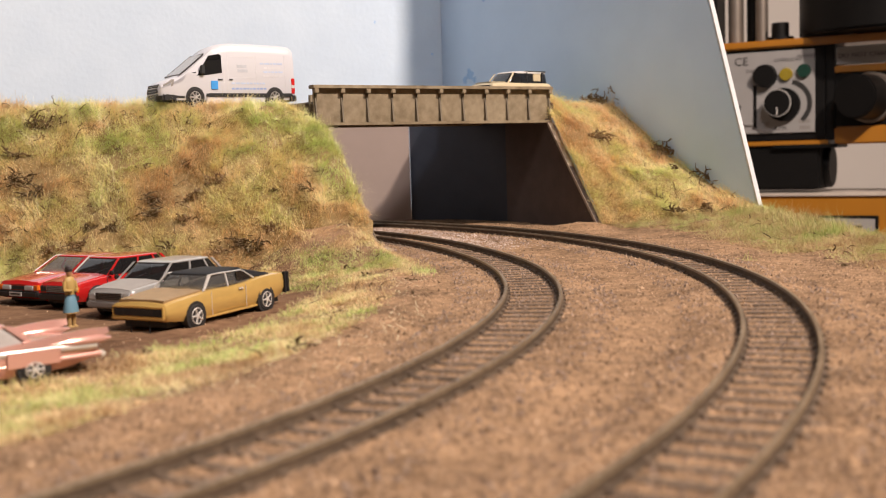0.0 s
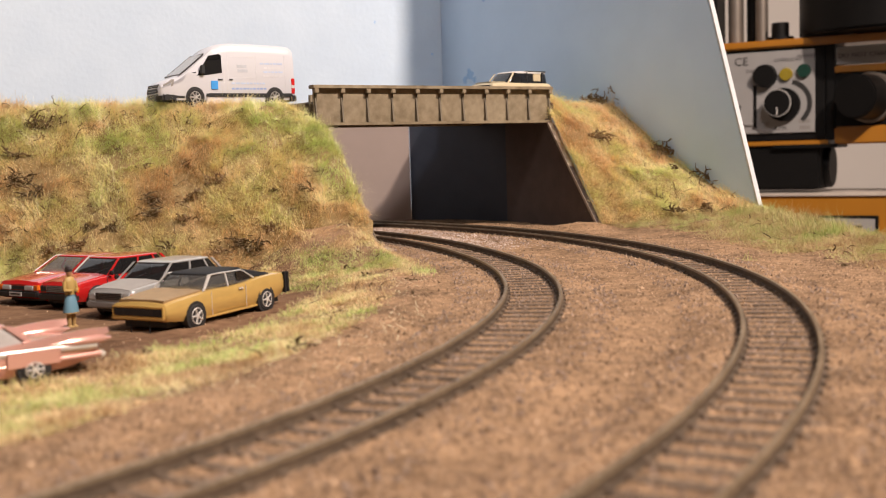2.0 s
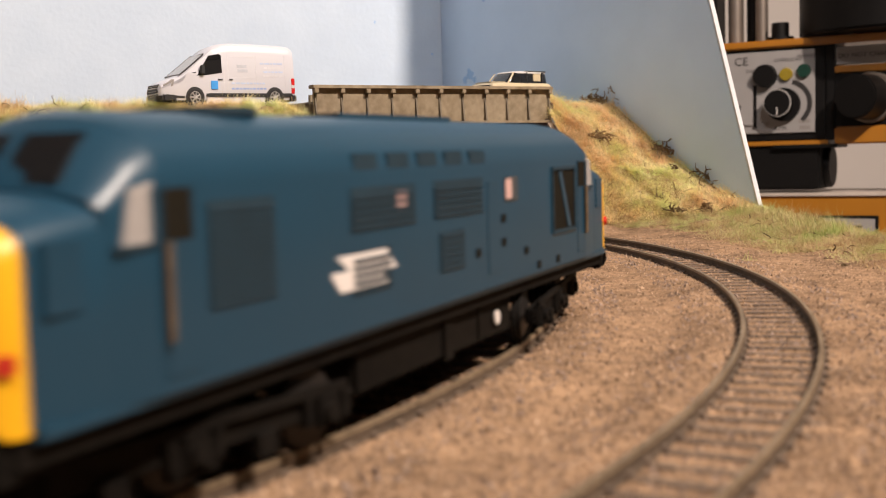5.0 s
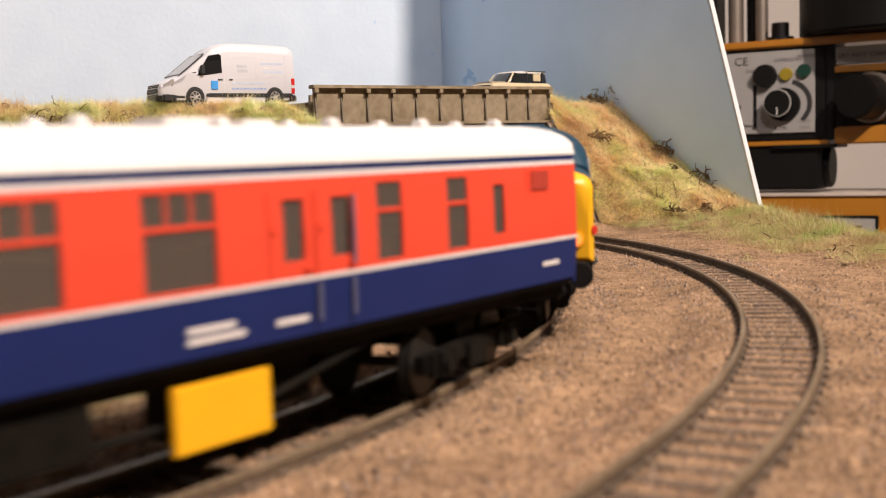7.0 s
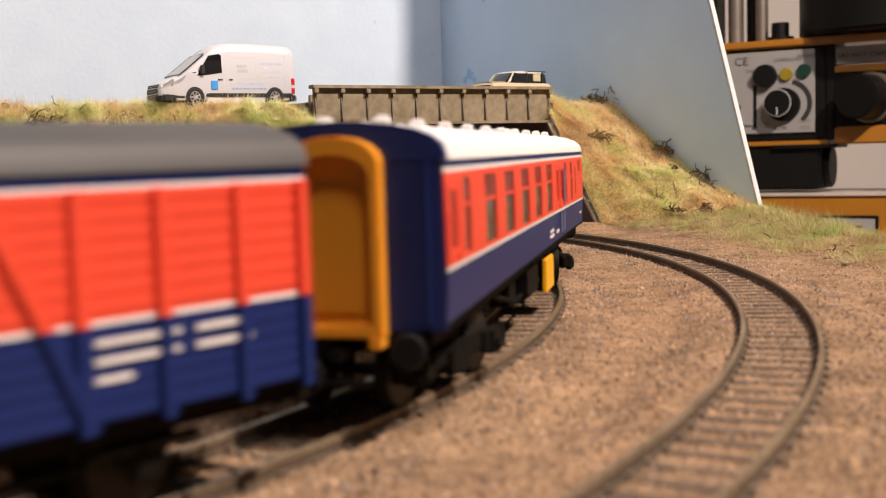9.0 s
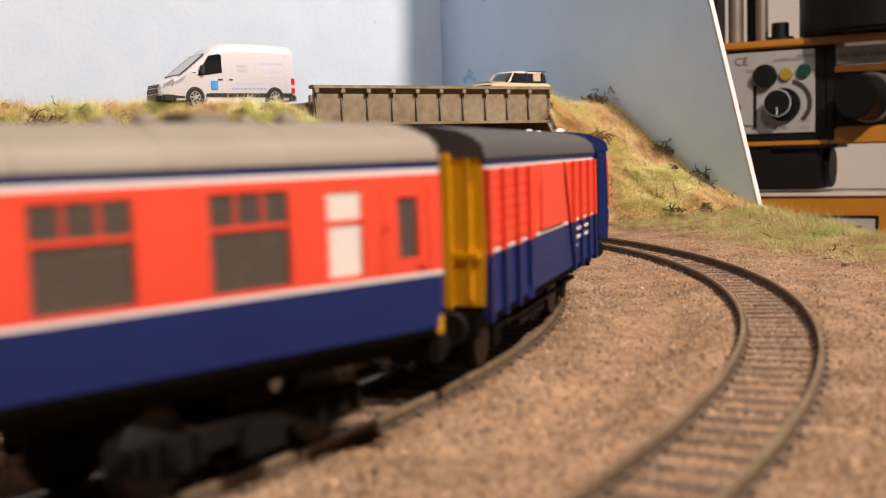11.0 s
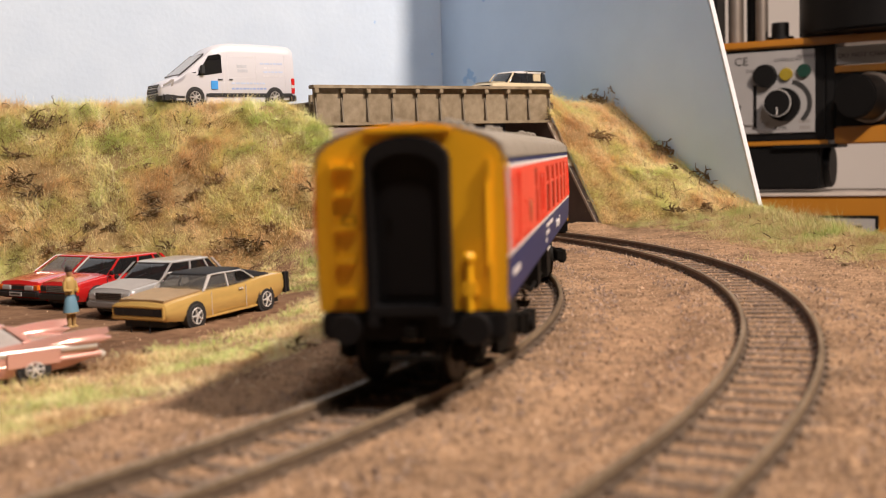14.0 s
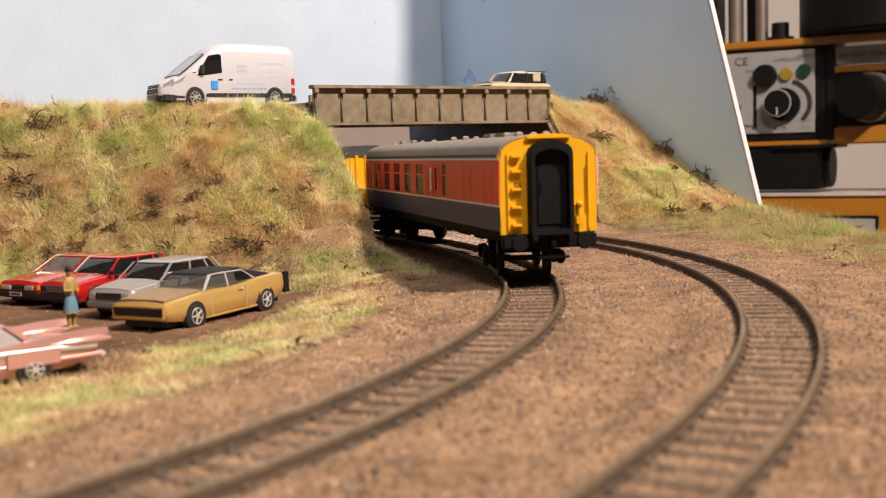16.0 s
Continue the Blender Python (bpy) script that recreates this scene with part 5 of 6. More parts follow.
        part("blue_square", Shape().box(6.9, 10.9, s * 12.8, s * 13.06, 8.6, 13.0), M_BLUEMARK, c, "bright blue square mark")
        for x0, x1, z, h, m in ((-10.6, -4.8, 20.0, 1.5, M_GREYBLUE), (-11.2, -5.0, 17.6, 1.5, M_GREYBLUE)):
            part("lettering_bar", on_side(x0, x1, z, z + h, s), m, c)
        for k, (x0, x1, z, m) in enumerate(((-33, -18.8, 21.8, M_PALEMARK), (-31.6, -21, 19.6, M_GREYMARK), (-32.4, -20.6, 17.4, M_PALEMARK), (-32.8, -20.4, 15.2, M_GREYMARK), (-21.8, -1.2, 11.3, M_PALEMARK), (-22, -1.2, 8.5, M_BLUEINK))):
            x = x1
            rw = random.Random(40 + k)
            while x > x0 + 1.2:
                w = rw.uniform(1.2, 3.4)
                part("lettering_bar", on_side(max(x0, x - w), x, z, z + 0.95, s), m, c)
                x -= w + 0.45
    part("grille", Shape().loft([[(37.6, -9.4, 6.8), (37.6, 9.4, 6.8), (36.6, 9.8, 11.4), (36.6, -9.8, 11.4)], [(40.5, -8.4, 6.8), (40.5, 8.4, 6.8), (39.6, 8.6, 11.2), (39.6, -8.6, 11.2)]]), M_PLASTIC, c, "black grille")
    for k in range(3):
        part("grille_bar", Shape().box(39.4, 40.7 - k * 0.25, -7.6, 7.6, 7.6 + k * 1.3, 7.9 + k * 1.3), M_SILVERDUST, c)
    part("front_bumper", Shape().prism([(30.5, -13.0), (38.4, -12.8), (40.8, -9.5), (41.0, 9.5), (38.4, 12.8), (30.5, 13.0)], 2.4, 6.2, "z"), M_PLASTIC, c, bevel=0.8)
    part("rear_bumper", Shape().box(-40.6, -36.5, -12.8, 12.8, 2.4, 5.6), M_PLASTIC, c, bevel=0.5)
    part("chassis", Shape().box(-36, 36, -9, 9, 1.6, 3.6), M_PLASTIC, c)
    for x in (20.4, -27.0):
        for y in (-12.9, 12.9):
            wheel(c, x, y, 4.5, 3.6, M_SILVER, 7)
    return c


def off_roader(where):
    c = root("off_roader", where, "cream boxy off-roader with white roof on the bridge road", "car")
    st = [(32, 12, 5, 14), (31, 12.6, 4.5, 15.4), (16, 12.9, 4.5, 16.0), (0, 12.9, 4.5, 16), (-28, 12.9, 4.5, 16), (-32, 12.4, 5, 15.4)]
    part("body", Shape().loft([car_ring(*s) for s in fair(st)]), M_CREAM, c, "cream body", smooth=True)
    greenhouse(c, (15, -31, 12.3, 12.2), (7.5, -29.5, 11.0, 10.8), 15.9, 24.2, M_CARGLASS, mat("pale_roof", (0.66, 0.62, 0.58), 0.4), M_CREAM, ((0.0, 0.7),), roof_thick=1.4)
    for s in (-1, 1):
        part("side_panel", Shape().box(-21, -13, s * 11.2, s * 12.3, 17.4, 23.2), M_CREAM, c, "cream window panel", bevel=0.2)
        part("window_bar", Shape().box(-6.6, -5.4, s * 11.4, s * 12.1, 16, 24.4).box(-24, -22.6, s * 11.2, s * 12.1, 16, 24.4), M_PLASTIC, c)
    part("rear_roof", Shape().box(-29, -8, -10.8, 10.8, 24.4, 25.7), M_PLASTIC, c, bevel=0.5)
    part("bonnet", Shape().box(14, 31, -9.4, 9.4, 15.6, 16.8), M_CREAM, c, bevel=0.6)
    part("grille", Shape().box(31.6, 32.5, -10, 10, 8, 14), M_PLASTIC, c, bevel=0.3)
    part("front_bumper", Shape().box(31, 34, -12.2, 12.2, 4, 7.5), M_PLASTIC, c, bevel=0.6)
    part("spare_wheel", Shape().tube((-32, 0, 13), (-34.5, 0, 13), 4.8, n=20), M_TYRE, c)
    part("chassis", Shape().box(-29, 29, -9, 9, 2.6, 5), M_PLASTIC, c)
    for x in (20.5, -19):
        for y in (-12.9, 12.9):
            wheel(c, x, y, 5.0, 3.4, M_SILVERDUST, 0)
    return c


def lot_at(x, y, heading, lift=0.0):
    return at(x, y, lot_z(x, y) + 0.1 + lift, 0, 0, heading)


muscle_car(lot_at(-82.0, 390, -118, -0.3) @ Matrix.Rotation(radians(1.1), 4, "Y") @ Matrix.Scale(0.96, 4))
hatchback("silver_hatchback", lot_at(-103, 415, -119), "silver hatchback with dusty grey bonnet", M_SILVER, M_SILVERDUST, M_CARGLASS)
hatchback("red_hatchback", lot_at(-129, 442, -121), "red hatchback with black nose and dark windows", M_CARRED, M_CARRED, M_CARGLASS, 26, True)
big_saloon(lot_at(-148, 464, -120))
finned_saloon(lot_at(-125.8, 279.3, -137) @ Matrix.Diagonal((1, 1, 0.80, 1)))
delivery_van(at(-123, 655, 73.6, 0, 0, 212) @ Matrix.Diagonal((1, 1, 1.06, 1)))
off_roader(at(50.5, 797, 76.3, 0, 0, GANG + 187) @ Matrix.Scale(0.86, 4))
structure("bridge_end_road", Shape().prism([(66, 764), (84, 812), (62, 905), (-20, 900), (10, 770), (34, 752)], 70.5, 76.2, "z"), M_ROAD, "grey road beyond the bridge end", "road")

# ---- the little painted standing woman, one plain mesh ----


def figurine(where):
    m, nt, b, N, Lk = nodes_of("hand_painted_figure")
    co, sep, ramp = N("ShaderNodeTexCoord"), N("ShaderNodeSeparateXYZ"), N("ShaderNodeValToRGB")
    Lk(co.outputs["Generated"], sep.inputs[0]), Lk(sep.outputs[2], ramp.inputs[0]), Lk(ramp.outputs[0], b.inputs["Base Color"])
    ramp.color_ramp.interpolation = "CONSTANT"
    e = ramp.color_ramp.elements
    e[0].position, e[0].color = 0.0, (0.36, 0.23, 0.09, 1)
    e[1].position, e[1].color = 0.24, (0.13, 0.25, 0.33, 1)
    for p, col in ((0.53, (0.42, 0.28, 0.09, 1)), (0.84, (0.50, 0.26, 0.14, 1)), (0.90, (0.03, 0.02, 0.02, 1))):
        k = e.new(p)
        k.color = col
    b.inputs["Roughness"].default_value = 0.5

    def ring(z, rx, ry, dx=0, dy=0, n=12):
        return [(dx + rx * math.cos(k * math.tau / n), dy + ry * math.sin(k * math.tau / n), z) for k in range(n)]
    sh = Shape()
    sh.loft([ring(0.3, 1.9, 0.9, 0.3, 1.0), ring(1.0, 0.7, 0.6, 0, 1.0), ring(3.5, 0.8, 0.75, 0, 1.0), ring(5.6, 0.8, 0.8, 0, 0.9)])
    sh.loft([ring(0.3, 1.9, 0.9, 0.3, -1.0), ring(1.0, 0.7, 0.6, 0, -1.0), ring(3.5, 0.8, 0.75, 0, -1.0), ring(5.6, 0.8, 0.8, 0, -0.9)])
    sh.loft([ring(4.9, 2.2, 2.9), ring(7, 2.0, 2.6), ring(10.2, 1.5, 1.9), ring(10.6, 1.35, 1.7)])
    sh.loft([ring(10.4, 1.3, 1.7), ring(12.5, 1.4, 1.9), ring(15.4, 1.4, 2.2), ring(16.6, 1.0, 1.6), ring(17.1, 0.6, 0.6)])
    sh.loft([ring(16.8, 0.6, 0.6), ring(17.6, 0.95, 0.85), ring(18.6, 1.25, 1.1), ring(19.6, 1.2, 1.1), ring(20.2, 0.5, 0.5)])
    sh.loft([ring(18.2, 0.4, 0.5, -1.1), ring(18.9, 0.9, 1.0, -0.6), ring(20.1, 1.1, 1.0, -0.2), ring(20.6, 0.4, 0.4, -0.1)])
    for s in (-1, 1):
        sh.tube((0, s * 2.2, 15.6), (0.4, s * 2.6, 12.6), 0.65, 0.55, n=8).tube((0.4, s * 2.6, 12.6), (2.0, s * 0.9, 12.4), 0.55, 0.45, n=8)
    ob = part("figurine", sh, m, None, smooth=True, where=where)
    ob.data.materials[0] = m
    return tagged(ob, "small painted standing figure in yellow top and blue skirt", "figurine")


figurine(at(-124, 377, lot_z(-124, 377) - 0.2, 0, 0, -30))

# ---- static grass, twigs and bushes ----


def grass_material(name, straw, green, tan):
    m, nt, b, N, Lk = nodes_of(name)
    co, patch, fine = N("ShaderNodeTexCoord"), N("ShaderNodeTexNoise"), N("ShaderNodeTexNoise")
    patch.inputs["Scale"].default_value, fine.inputs["Scale"].default_value = 27, 75
    patch.inputs["Detail"].default_value = 3
    Lk(co.outputs["Object"], patch.inputs["Vector"]), Lk(co.outputs["Object"], fine.inputs["Vector"])
    isl = N("ShaderNodeNewGeometry").outputs["Random Per Island"]
    a, c = N("ShaderNodeMath"), N("ShaderNodeMath")
    a.operation, a.inputs[1].default_value = "MULTIPLY_ADD", 0.20
    Lk(isl, a.inputs[0]), Lk(patch.outputs[0], a.inputs[2])
    c.operation, c.inputs[1].default_value = "MULTIPLY_ADD", 0.40
    Lk(fine.outputs[0], c.inputs[0]), Lk(a.outputs[0], c.inputs[2])
    mp, ramp = N("ShaderNodeMapRange"), N("ShaderNodeValToRGB")
    mp.inputs["From Min"].default_value, mp.inputs["From Max"].default_value = 0.56, 1.02
    Lk(c.outputs[0], mp.inputs["Value"]), Lk(mp.outputs[0], ramp.inputs[0])
    e = ramp.color_ramp.elements
    e[0].position, e[0].color = 0.0, (*[v * 0.66 for v in tan], 1)
    e[1].position, e[1].color = 1.0, (*green, 1)
    for p, col in ((0.22, tan), (0.46, straw), (0.66, tuple((u + v) / 2 for u, v in zip(straw, green)))):
        k = e.new(p)
        k.color = (*col, 1)
    Lk(ramp.outputs[0], b.inputs["Base Color"])
    tr, mix = N("ShaderNodeBsdfTranslucent"), N("ShaderNodeMixShader")
    mix.inputs[0].default_value = 0.38
    Lk(ramp.outputs[0], tr.inputs[0]), Lk(b.outputs[0], mix.inputs[1]), Lk(tr.outputs[0], mix.inputs[2])
    Lk(mix.outputs[0], nt.nodes["Material Output"].inputs[0])
    b.inputs["Roughness"].default_value = 0.42
    b.inputs["Specular IOR Level"].default_value = 0.35
    return m


M_GRASS = grass_material("mixed_static_grass", (0.97, 0.83, 0.50), (0.68, 0.78, 0.30), (0.88, 0.62, 0.35))
M_VERGE = grass_material("short_green_static_grass", (0.86, 0.72, 0.42), (0.50, 0.62, 0.19), (0.66, 0.45, 0.25))
M_DRYVERGE = grass_material("brownish_static_grass", (0.62, 0.50, 0.27), (0.42, 0.50, 0.16), (0.42, 0.27, 0.13))
M_PALEFIBRE = mat("pale_straw_fibre", (0.80, 0.68, 0.38), 0.35, var=0.25, scale=200, rnd=0.8, island=True, tint=(0.95, 0.90, 0.66))
M_TWIG = mat("dark_brown_twig", (0.085, 0.055, 0.028), 0.9, var=0.4, scale=400, tint=(0.17, 0.115, 0.062), spec=0.1)
M_DRYBUSH = mat("dry_brown_twig", (0.16, 0.095, 0.045), 0.85, var=0.4, scale=400, tint=(0.26, 0.16, 0.075))
M_FLOCK = mat("olive_brown_flock", (0.20, 0.125, 0.04), 0.95, var=0.5, scale=700, tint=(0.34, 0.22, 0.07))


def grass(name, places, lo, hi, label, lean=2.0, wide=0.10, flat=0.0, material=None):
    """Thin curved blades, each of two faces, rooted at the given places (x, y, z, down-slope x, y)."""
    rng = np.random.default_rng(len(places))
    P = np.array(places)
    n = len(P)
    comb = np.array([lumps(p[0], p[1], 0.045, 51) for p in places])
    tuft = np.array([lumps(p[0] + p[2], p[1] - p[2], 0.11, 57) for p in places])
    a = comb * 9.0 + rng.normal(0, 0.9, n)
    loose = rng.random(n) < 0.3
    a[loose] = rng.uniform(0, math.tau, loose.sum())
    ln = (lo + (hi - lo) * rng.random(n) ** 1.5) * np.clip(0.85 + 1.1 * tuft, 0.45, 1.5)
    dx = np.cos(a) * lean * rng.random(n) + P[:, 3] * 0.35
    dy = np.sin(a) * lean * rng.random(n) + P[:, 4] * 0.35
    up = 1.0 - flat * rng.random(n)
    D = np.stack([dx, dy, up], 1)
    D /= np.linalg.norm(D, axis=1)[:, None]
    side = np.stack([np.cos(a + 1.3), np.sin(a + 1.3), np.zeros(n)], 1) * wide * rng.uniform(0.6, 1.3, n)[:, None]
    root_p = P[:, :3] - D * 0.5
    mid = P[:, :3] + D * (ln * 0.55)[:, None]
    bend = np.stack([dx, dy, -0.35 * np.hypot(dx, dy) - 0.1], 1) * (ln * 0.3)[:, None]
    tip = P[:, :3] + D * ln[:, None] + bend
    V = np.stack([root_p - side, root_p + side, mid - side * 0.8, mid + side * 0.8, tip], 1).reshape(-1, 3) * MM
    me = bpy.data.meshes.new(name)
    k = np.arange(n)[:, None] * 5
    quads, tris = k + np.array([[0, 1, 3, 2]]), k + np.array([[2, 3, 4]])
    me.from_pydata(V.tolist(), [], quads.tolist() + tris.tolist())
    me.materials.append(material or M_GRASS)
    return tagged(new(name, me), label, "grass", "", "stuff")


rg = np.random.default_rng(11)


def bank_places(count):
    out = []
    while len(out) < count:
        x, y = rg.uniform(-300, -36), rg.uniform(527, 655)
        if radius_a(x, y) > 411:
            continue
        if lumps(x, y, 0.05, 21) < -0.22 and rg.random() < 0.7:
            continue
        if y > 642 and rg.random() < 0.55:
            continue
        out.append((x, y, bank_z(x, y), 0.1, -0.8 if y < 620 else 0.0))
    return out


def verge_places(count):
    """Shoulder between car park and line, and the strip at the foot of the bank."""
    out = []
    while len(out) < count:
        y = rg.uniform(165, 548)
        x = rg.uniform(-240, 4)
        ra = radius_a(x, y)
        w = min(1.0, max(0.0, (ra - min(360, 316 + (y - 286) * 0.33)) / 14)) * min(1.0, max(0.0, (392 - ra) / 10))
        if y > 505:
            w = max(w, min(1.0, (y - 505) / 25) * (ra < 405))
        if y > 440 and 340 < ra < 415 - max(0.0, 500 - y) * 0.1:
            w = max(w, min(1.0, (y - 440) / 40) * min(1.0, (416 - ra) / 12))
        w *= 0.22 + 1.3 * max(-0.1, lumps(x, y, 0.04, 31) + 0.22)
        if rg.random() < w:
            out.append((x, y, ground_z(x, y), rg.uniform(-0.4, 0.4), -0.2))
    return out


def right_places(count):
    out = []
    while len(out) < count:
        u, v = rg.uniform(-0.06, 1.45), rg.uniform(-0.015, 0.985)
        x, y, z = right_point(u, v)
        if z > 77.5:
            continue
        out.append((x, y, z, -0.2, -0.7))
    return out


def right_verge_places(count):
    out = []
    while len(out) < count:
        x, y = rg.uniform(96, 202), rg.uniform(330, 700)
        lim = (125 - (y - 640) * 0.7) if y > 640 else (143 - (y - 491) * 0.12 if y > 491 else 155 + (491 - y) * 0.03)
        w = (x - lim) / 14
        if rg.random() < w * (0.7 + lumps(x, y, 0.05, 41)):
            out.append((x, y, ground_z(x, y), -0.2, -0.2))
    return out


grass("left_bank_grass", bank_places(140000), 2.4, 8.5, "straw and green static grass on the embankment", lean=2.6, flat=0.5)
grass("verge_grass", verge_places(100000), 1.2, 4.2, "short dry grass beside the car park", flat=0.5, material=M_VERGE)
grass("right_bank_grass", right_places(60000), 2.4, 8.5, "straw and green static grass on the slope", lean=2.6, flat=0.5)
grass("right_verge_grass", right_verge_places(40000), 2.0, 7.5, "dry brownish grass along the board edge", lean=2.6, flat=0.5, material=M_DRYVERGE)


long_places = [p for p in bank_places(24000) if p[1] < 640]
grass("long_fibres", long_places, 6.0, 13.0, "long pale static grass fibres lying on the embankment", lean=2.6, wide=0.07, flat=0.9, material=M_PALEFIBRE)
grass("right_long_fibres", right_places(8000), 6.0, 12.0, "long pale static grass fibres on the slope", lean=2.6, wide=0.07, flat=0.9, material=M_PALEFIBRE)


tall_places = [p for p in right_verge_places(16000) if p[0] > 172 and p[1] > 540]
grass("tall_verge_grass", tall_places, 4.0, 12.0, "tall dry grass tufts beside the slanting board", lean=1.2, wide=0.08, material=M_DRYVERGE)
fringe_places = [p for p in bank_places(60000) if 630 < p[1] < 646]
grass("crest_grass", fringe_places, 3.5, 8.5, "straw grass fringe along the crest of the bank", lean=1.3, wide=0.08)
crest_places = [p for p in bank_places(9000) if 612 < p[1] < 652]
grass("crest_fibres", crest_places, 4.0, 9.5, "fine pale grass fibres standing along the crest", lean=0.9, wide=0.06, material=M_PALEFIBRE)


def straw_places(count):
    out = []
    while len(out) < count:
        y = rg.uniform(230, 540)
        x = rg.uniform(-180, -5)
        if 372 < radius_a(x, y) < 412:
            out.append((x, y, ground_z(x, y) + 0.5, 0.0, 0.0))
    return out


grass("loose_straw", straw_places(420), 2.0, 6.0, "pale loose straw fibres on the ground", lean=3.0, wide=0.07, flat=0.95, material=M_PALEFIBRE)


def twig_bush(where, size, seed, material, label, flock=False, spread=1.0):
    """A tangle of short crooked branches."""
    rng = random.Random(seed)
    sh = Shape()
    for k in range(int(5 + size * 0.9)):
        p = Vector((rng.uniform(-0.35, 0.35) * size * spread, rng.uniform(-0.35, 0.35) * size * spread, -1.0))
        d = Vector((rng.uniform(-1, 1) * spread, rng.uniform(-1, 1) * spread, rng.uniform(0.3, 1.2))).normalized()
        r = 0.55 * rng.uniform(0.75, 1.2)
        for j in range(rng.randint(5, 8)):
            q = p + d * size * rng.uniform(0.09, 0.19)
            sh.tube(p, q, r, r * 0.92, n=5)
            if rng.random() < 0.45:
                e = (d + Vector((rng.uniform(-1, 1), rng.uniform(-1, 1), rng.uniform(-0.4, 0.8)))).normalized()
                sh.tube(q, q + e * size * rng.uniform(0.1, 0.2), r * 0.75, r * 0.5, n=4)
            d = (d + Vector((rng.uniform(-1.1, 1.1), rng.uniform(-1.1, 1.1), rng.uniform(-0.9, 0.6)))).normalized()
            p, r = q, r * 0.92
    b = root("twig_bush", where, label, "bush")
    part("branch_tangle", sh, material, b)
    if flock:
        fl = Shape()
        for k in range(90):
            a, e = rng.uniform(0, 6.28), rng.uniform(0, 1.2)
            rr = size * 0.42 * rng.random() ** 0.4
            c = (rr * math.cos(a) * math.cos(e), rr * math.sin(a) * math.cos(e), rr * math.sin(e) * 0.8)
            s = rng.uniform(0.3, 0.8)
            fl.add([(c[0] + rng.uniform(-s, s), c[1] + rng.uniform(-s, s), c[2] + rng.uniform(-s, s)) for _ in range(4)], [(0, 1, 2), (0, 2, 3), (0, 3, 1), (1, 3, 2)])
        tagged(part("dry_leaves", fl, M_FLOCK, b), kind="stuff")
    return b


for k, (x, y, size, dark, fl) in enumerate(((-212, 612, 12, 1, 1), (-206, 614, 8, 1, 1), (-222, 596, 9, 1, 0), (-216, 583, 11, 1, 0), (-205, 577, 8, 1, 0), (-166, 597, 3, 1, 0), (-151, 585, 4.5, 1, 0), (-143, 569, 8, 1, 0), (-142, 562, 7, 1, 1), (-123, 568, 7, 0, 1),
                                            (-127, 556, 6, 0, 1), (-114, 572, 8, 0, 1), (-84, 571, 3.5, 1, 0), (-67, 571, 6.5, 1, 0), (-135, 618, 3, 1, 0), (-123, 617, 2.5, 1, 0), (-161, 557, 7, 1, 0), (-171, 558, 6, 1, 1), (-188, 547, 7, 0, 1),
                                            (-178, 550, 8, 0, 1), (-84, 554, 8, 0, 1), (-91, 547, 10, 1, 1), (-97, 549, 7, 1, 0), (-61, 546, 8, 0, 1), (-130, 545, 6, 1, 0), (-108, 545, 6, 0, 1))):
    twig_bush(at(x, y, bank_z(x, y) + 0.6), size * 1.2, 100 + k, M_TWIG if dark else M_DRYBUSH, "dark leafless twiggy bush on the grassy bank" if dark else "dry brown flocked bush on the grassy bank", bool(fl))
for k, (x, y, z, size, dark) in enumerate(((121, 820, 75, 13, 0), (112, 817, 75, 10, 0), (130, 812, 73, 8, 1), (102, 747, 50, 8, 0), (107, 750, 50, 6, 0), (146, 764, 41, 9, 1), (151, 760, 38, 6, 0), (174, 737, 22, 11, 1), (180, 731, 18, 7, 0), (151, 740, 29, 4, 1), (142, 690, 4, 5, 1), (160, 694, 5, 5, 0))):
    twig_bush(at(x, y, z + 1.5), size * 1.45, 300 + k, M_TWIG if dark else M_DRYBUSH, "dark twiggy bush against the blue board" if dark else "dry brown twiggy bush against the blue board", not dark)
for k, (x, y, size) in enumerate(((-83, 318, 5), (-35, 283, 7), (-11, 385, 4), (-39, 362, 3.5), (-31, 463, 4.5), (-40, 489, 5), (-52, 470, 4), (141, 452, 4), (164, 607, 6), (156, 440, 5), (161, 545, 5), (168, 507, 5), (188, 508, 5), (170, 640, 5), (-60, 300, 3), (-24, 430, 3))):
    twig_bush(at(x, y, ground_z(x, y) + 0.4), size * 0.6, 400 + k, M_TWIG, "low dark twigs lying on the ground", False, 1.6)



def loose_twigs(name, places, label):
    """Short crooked bits of dark twig strewn over the grass."""
    rng = random.Random(77)
    sh = Shape()
    for x, y, z in places:
        p = Vector((x, y, z + rng.uniform(0.8, 2.4)))
        a = rng.uniform(0, 6.28)
        d = Vector((math.cos(a), math.sin(a) * 0.6, rng.uniform(-0.3, 0.9))).normalized()
        r = rng.uniform(0.16, 0.34)
        for j in range(rng.randint(2, 5)):
            q = p + d * rng.uniform(1.0, 2.2)
            sh.tube(p, q, r, r * 0.85, n=4)
            d = (d + Vector((rng.uniform(-0.9, 0.9), rng.uniform(-0.9, 0.9), rng.uniform(-0.7, 0.6)))).normalized()
            p, r = q, r * 0.85
    return tagged(part(name, sh, M_TWIG), label, "twigs", "", "stuff")


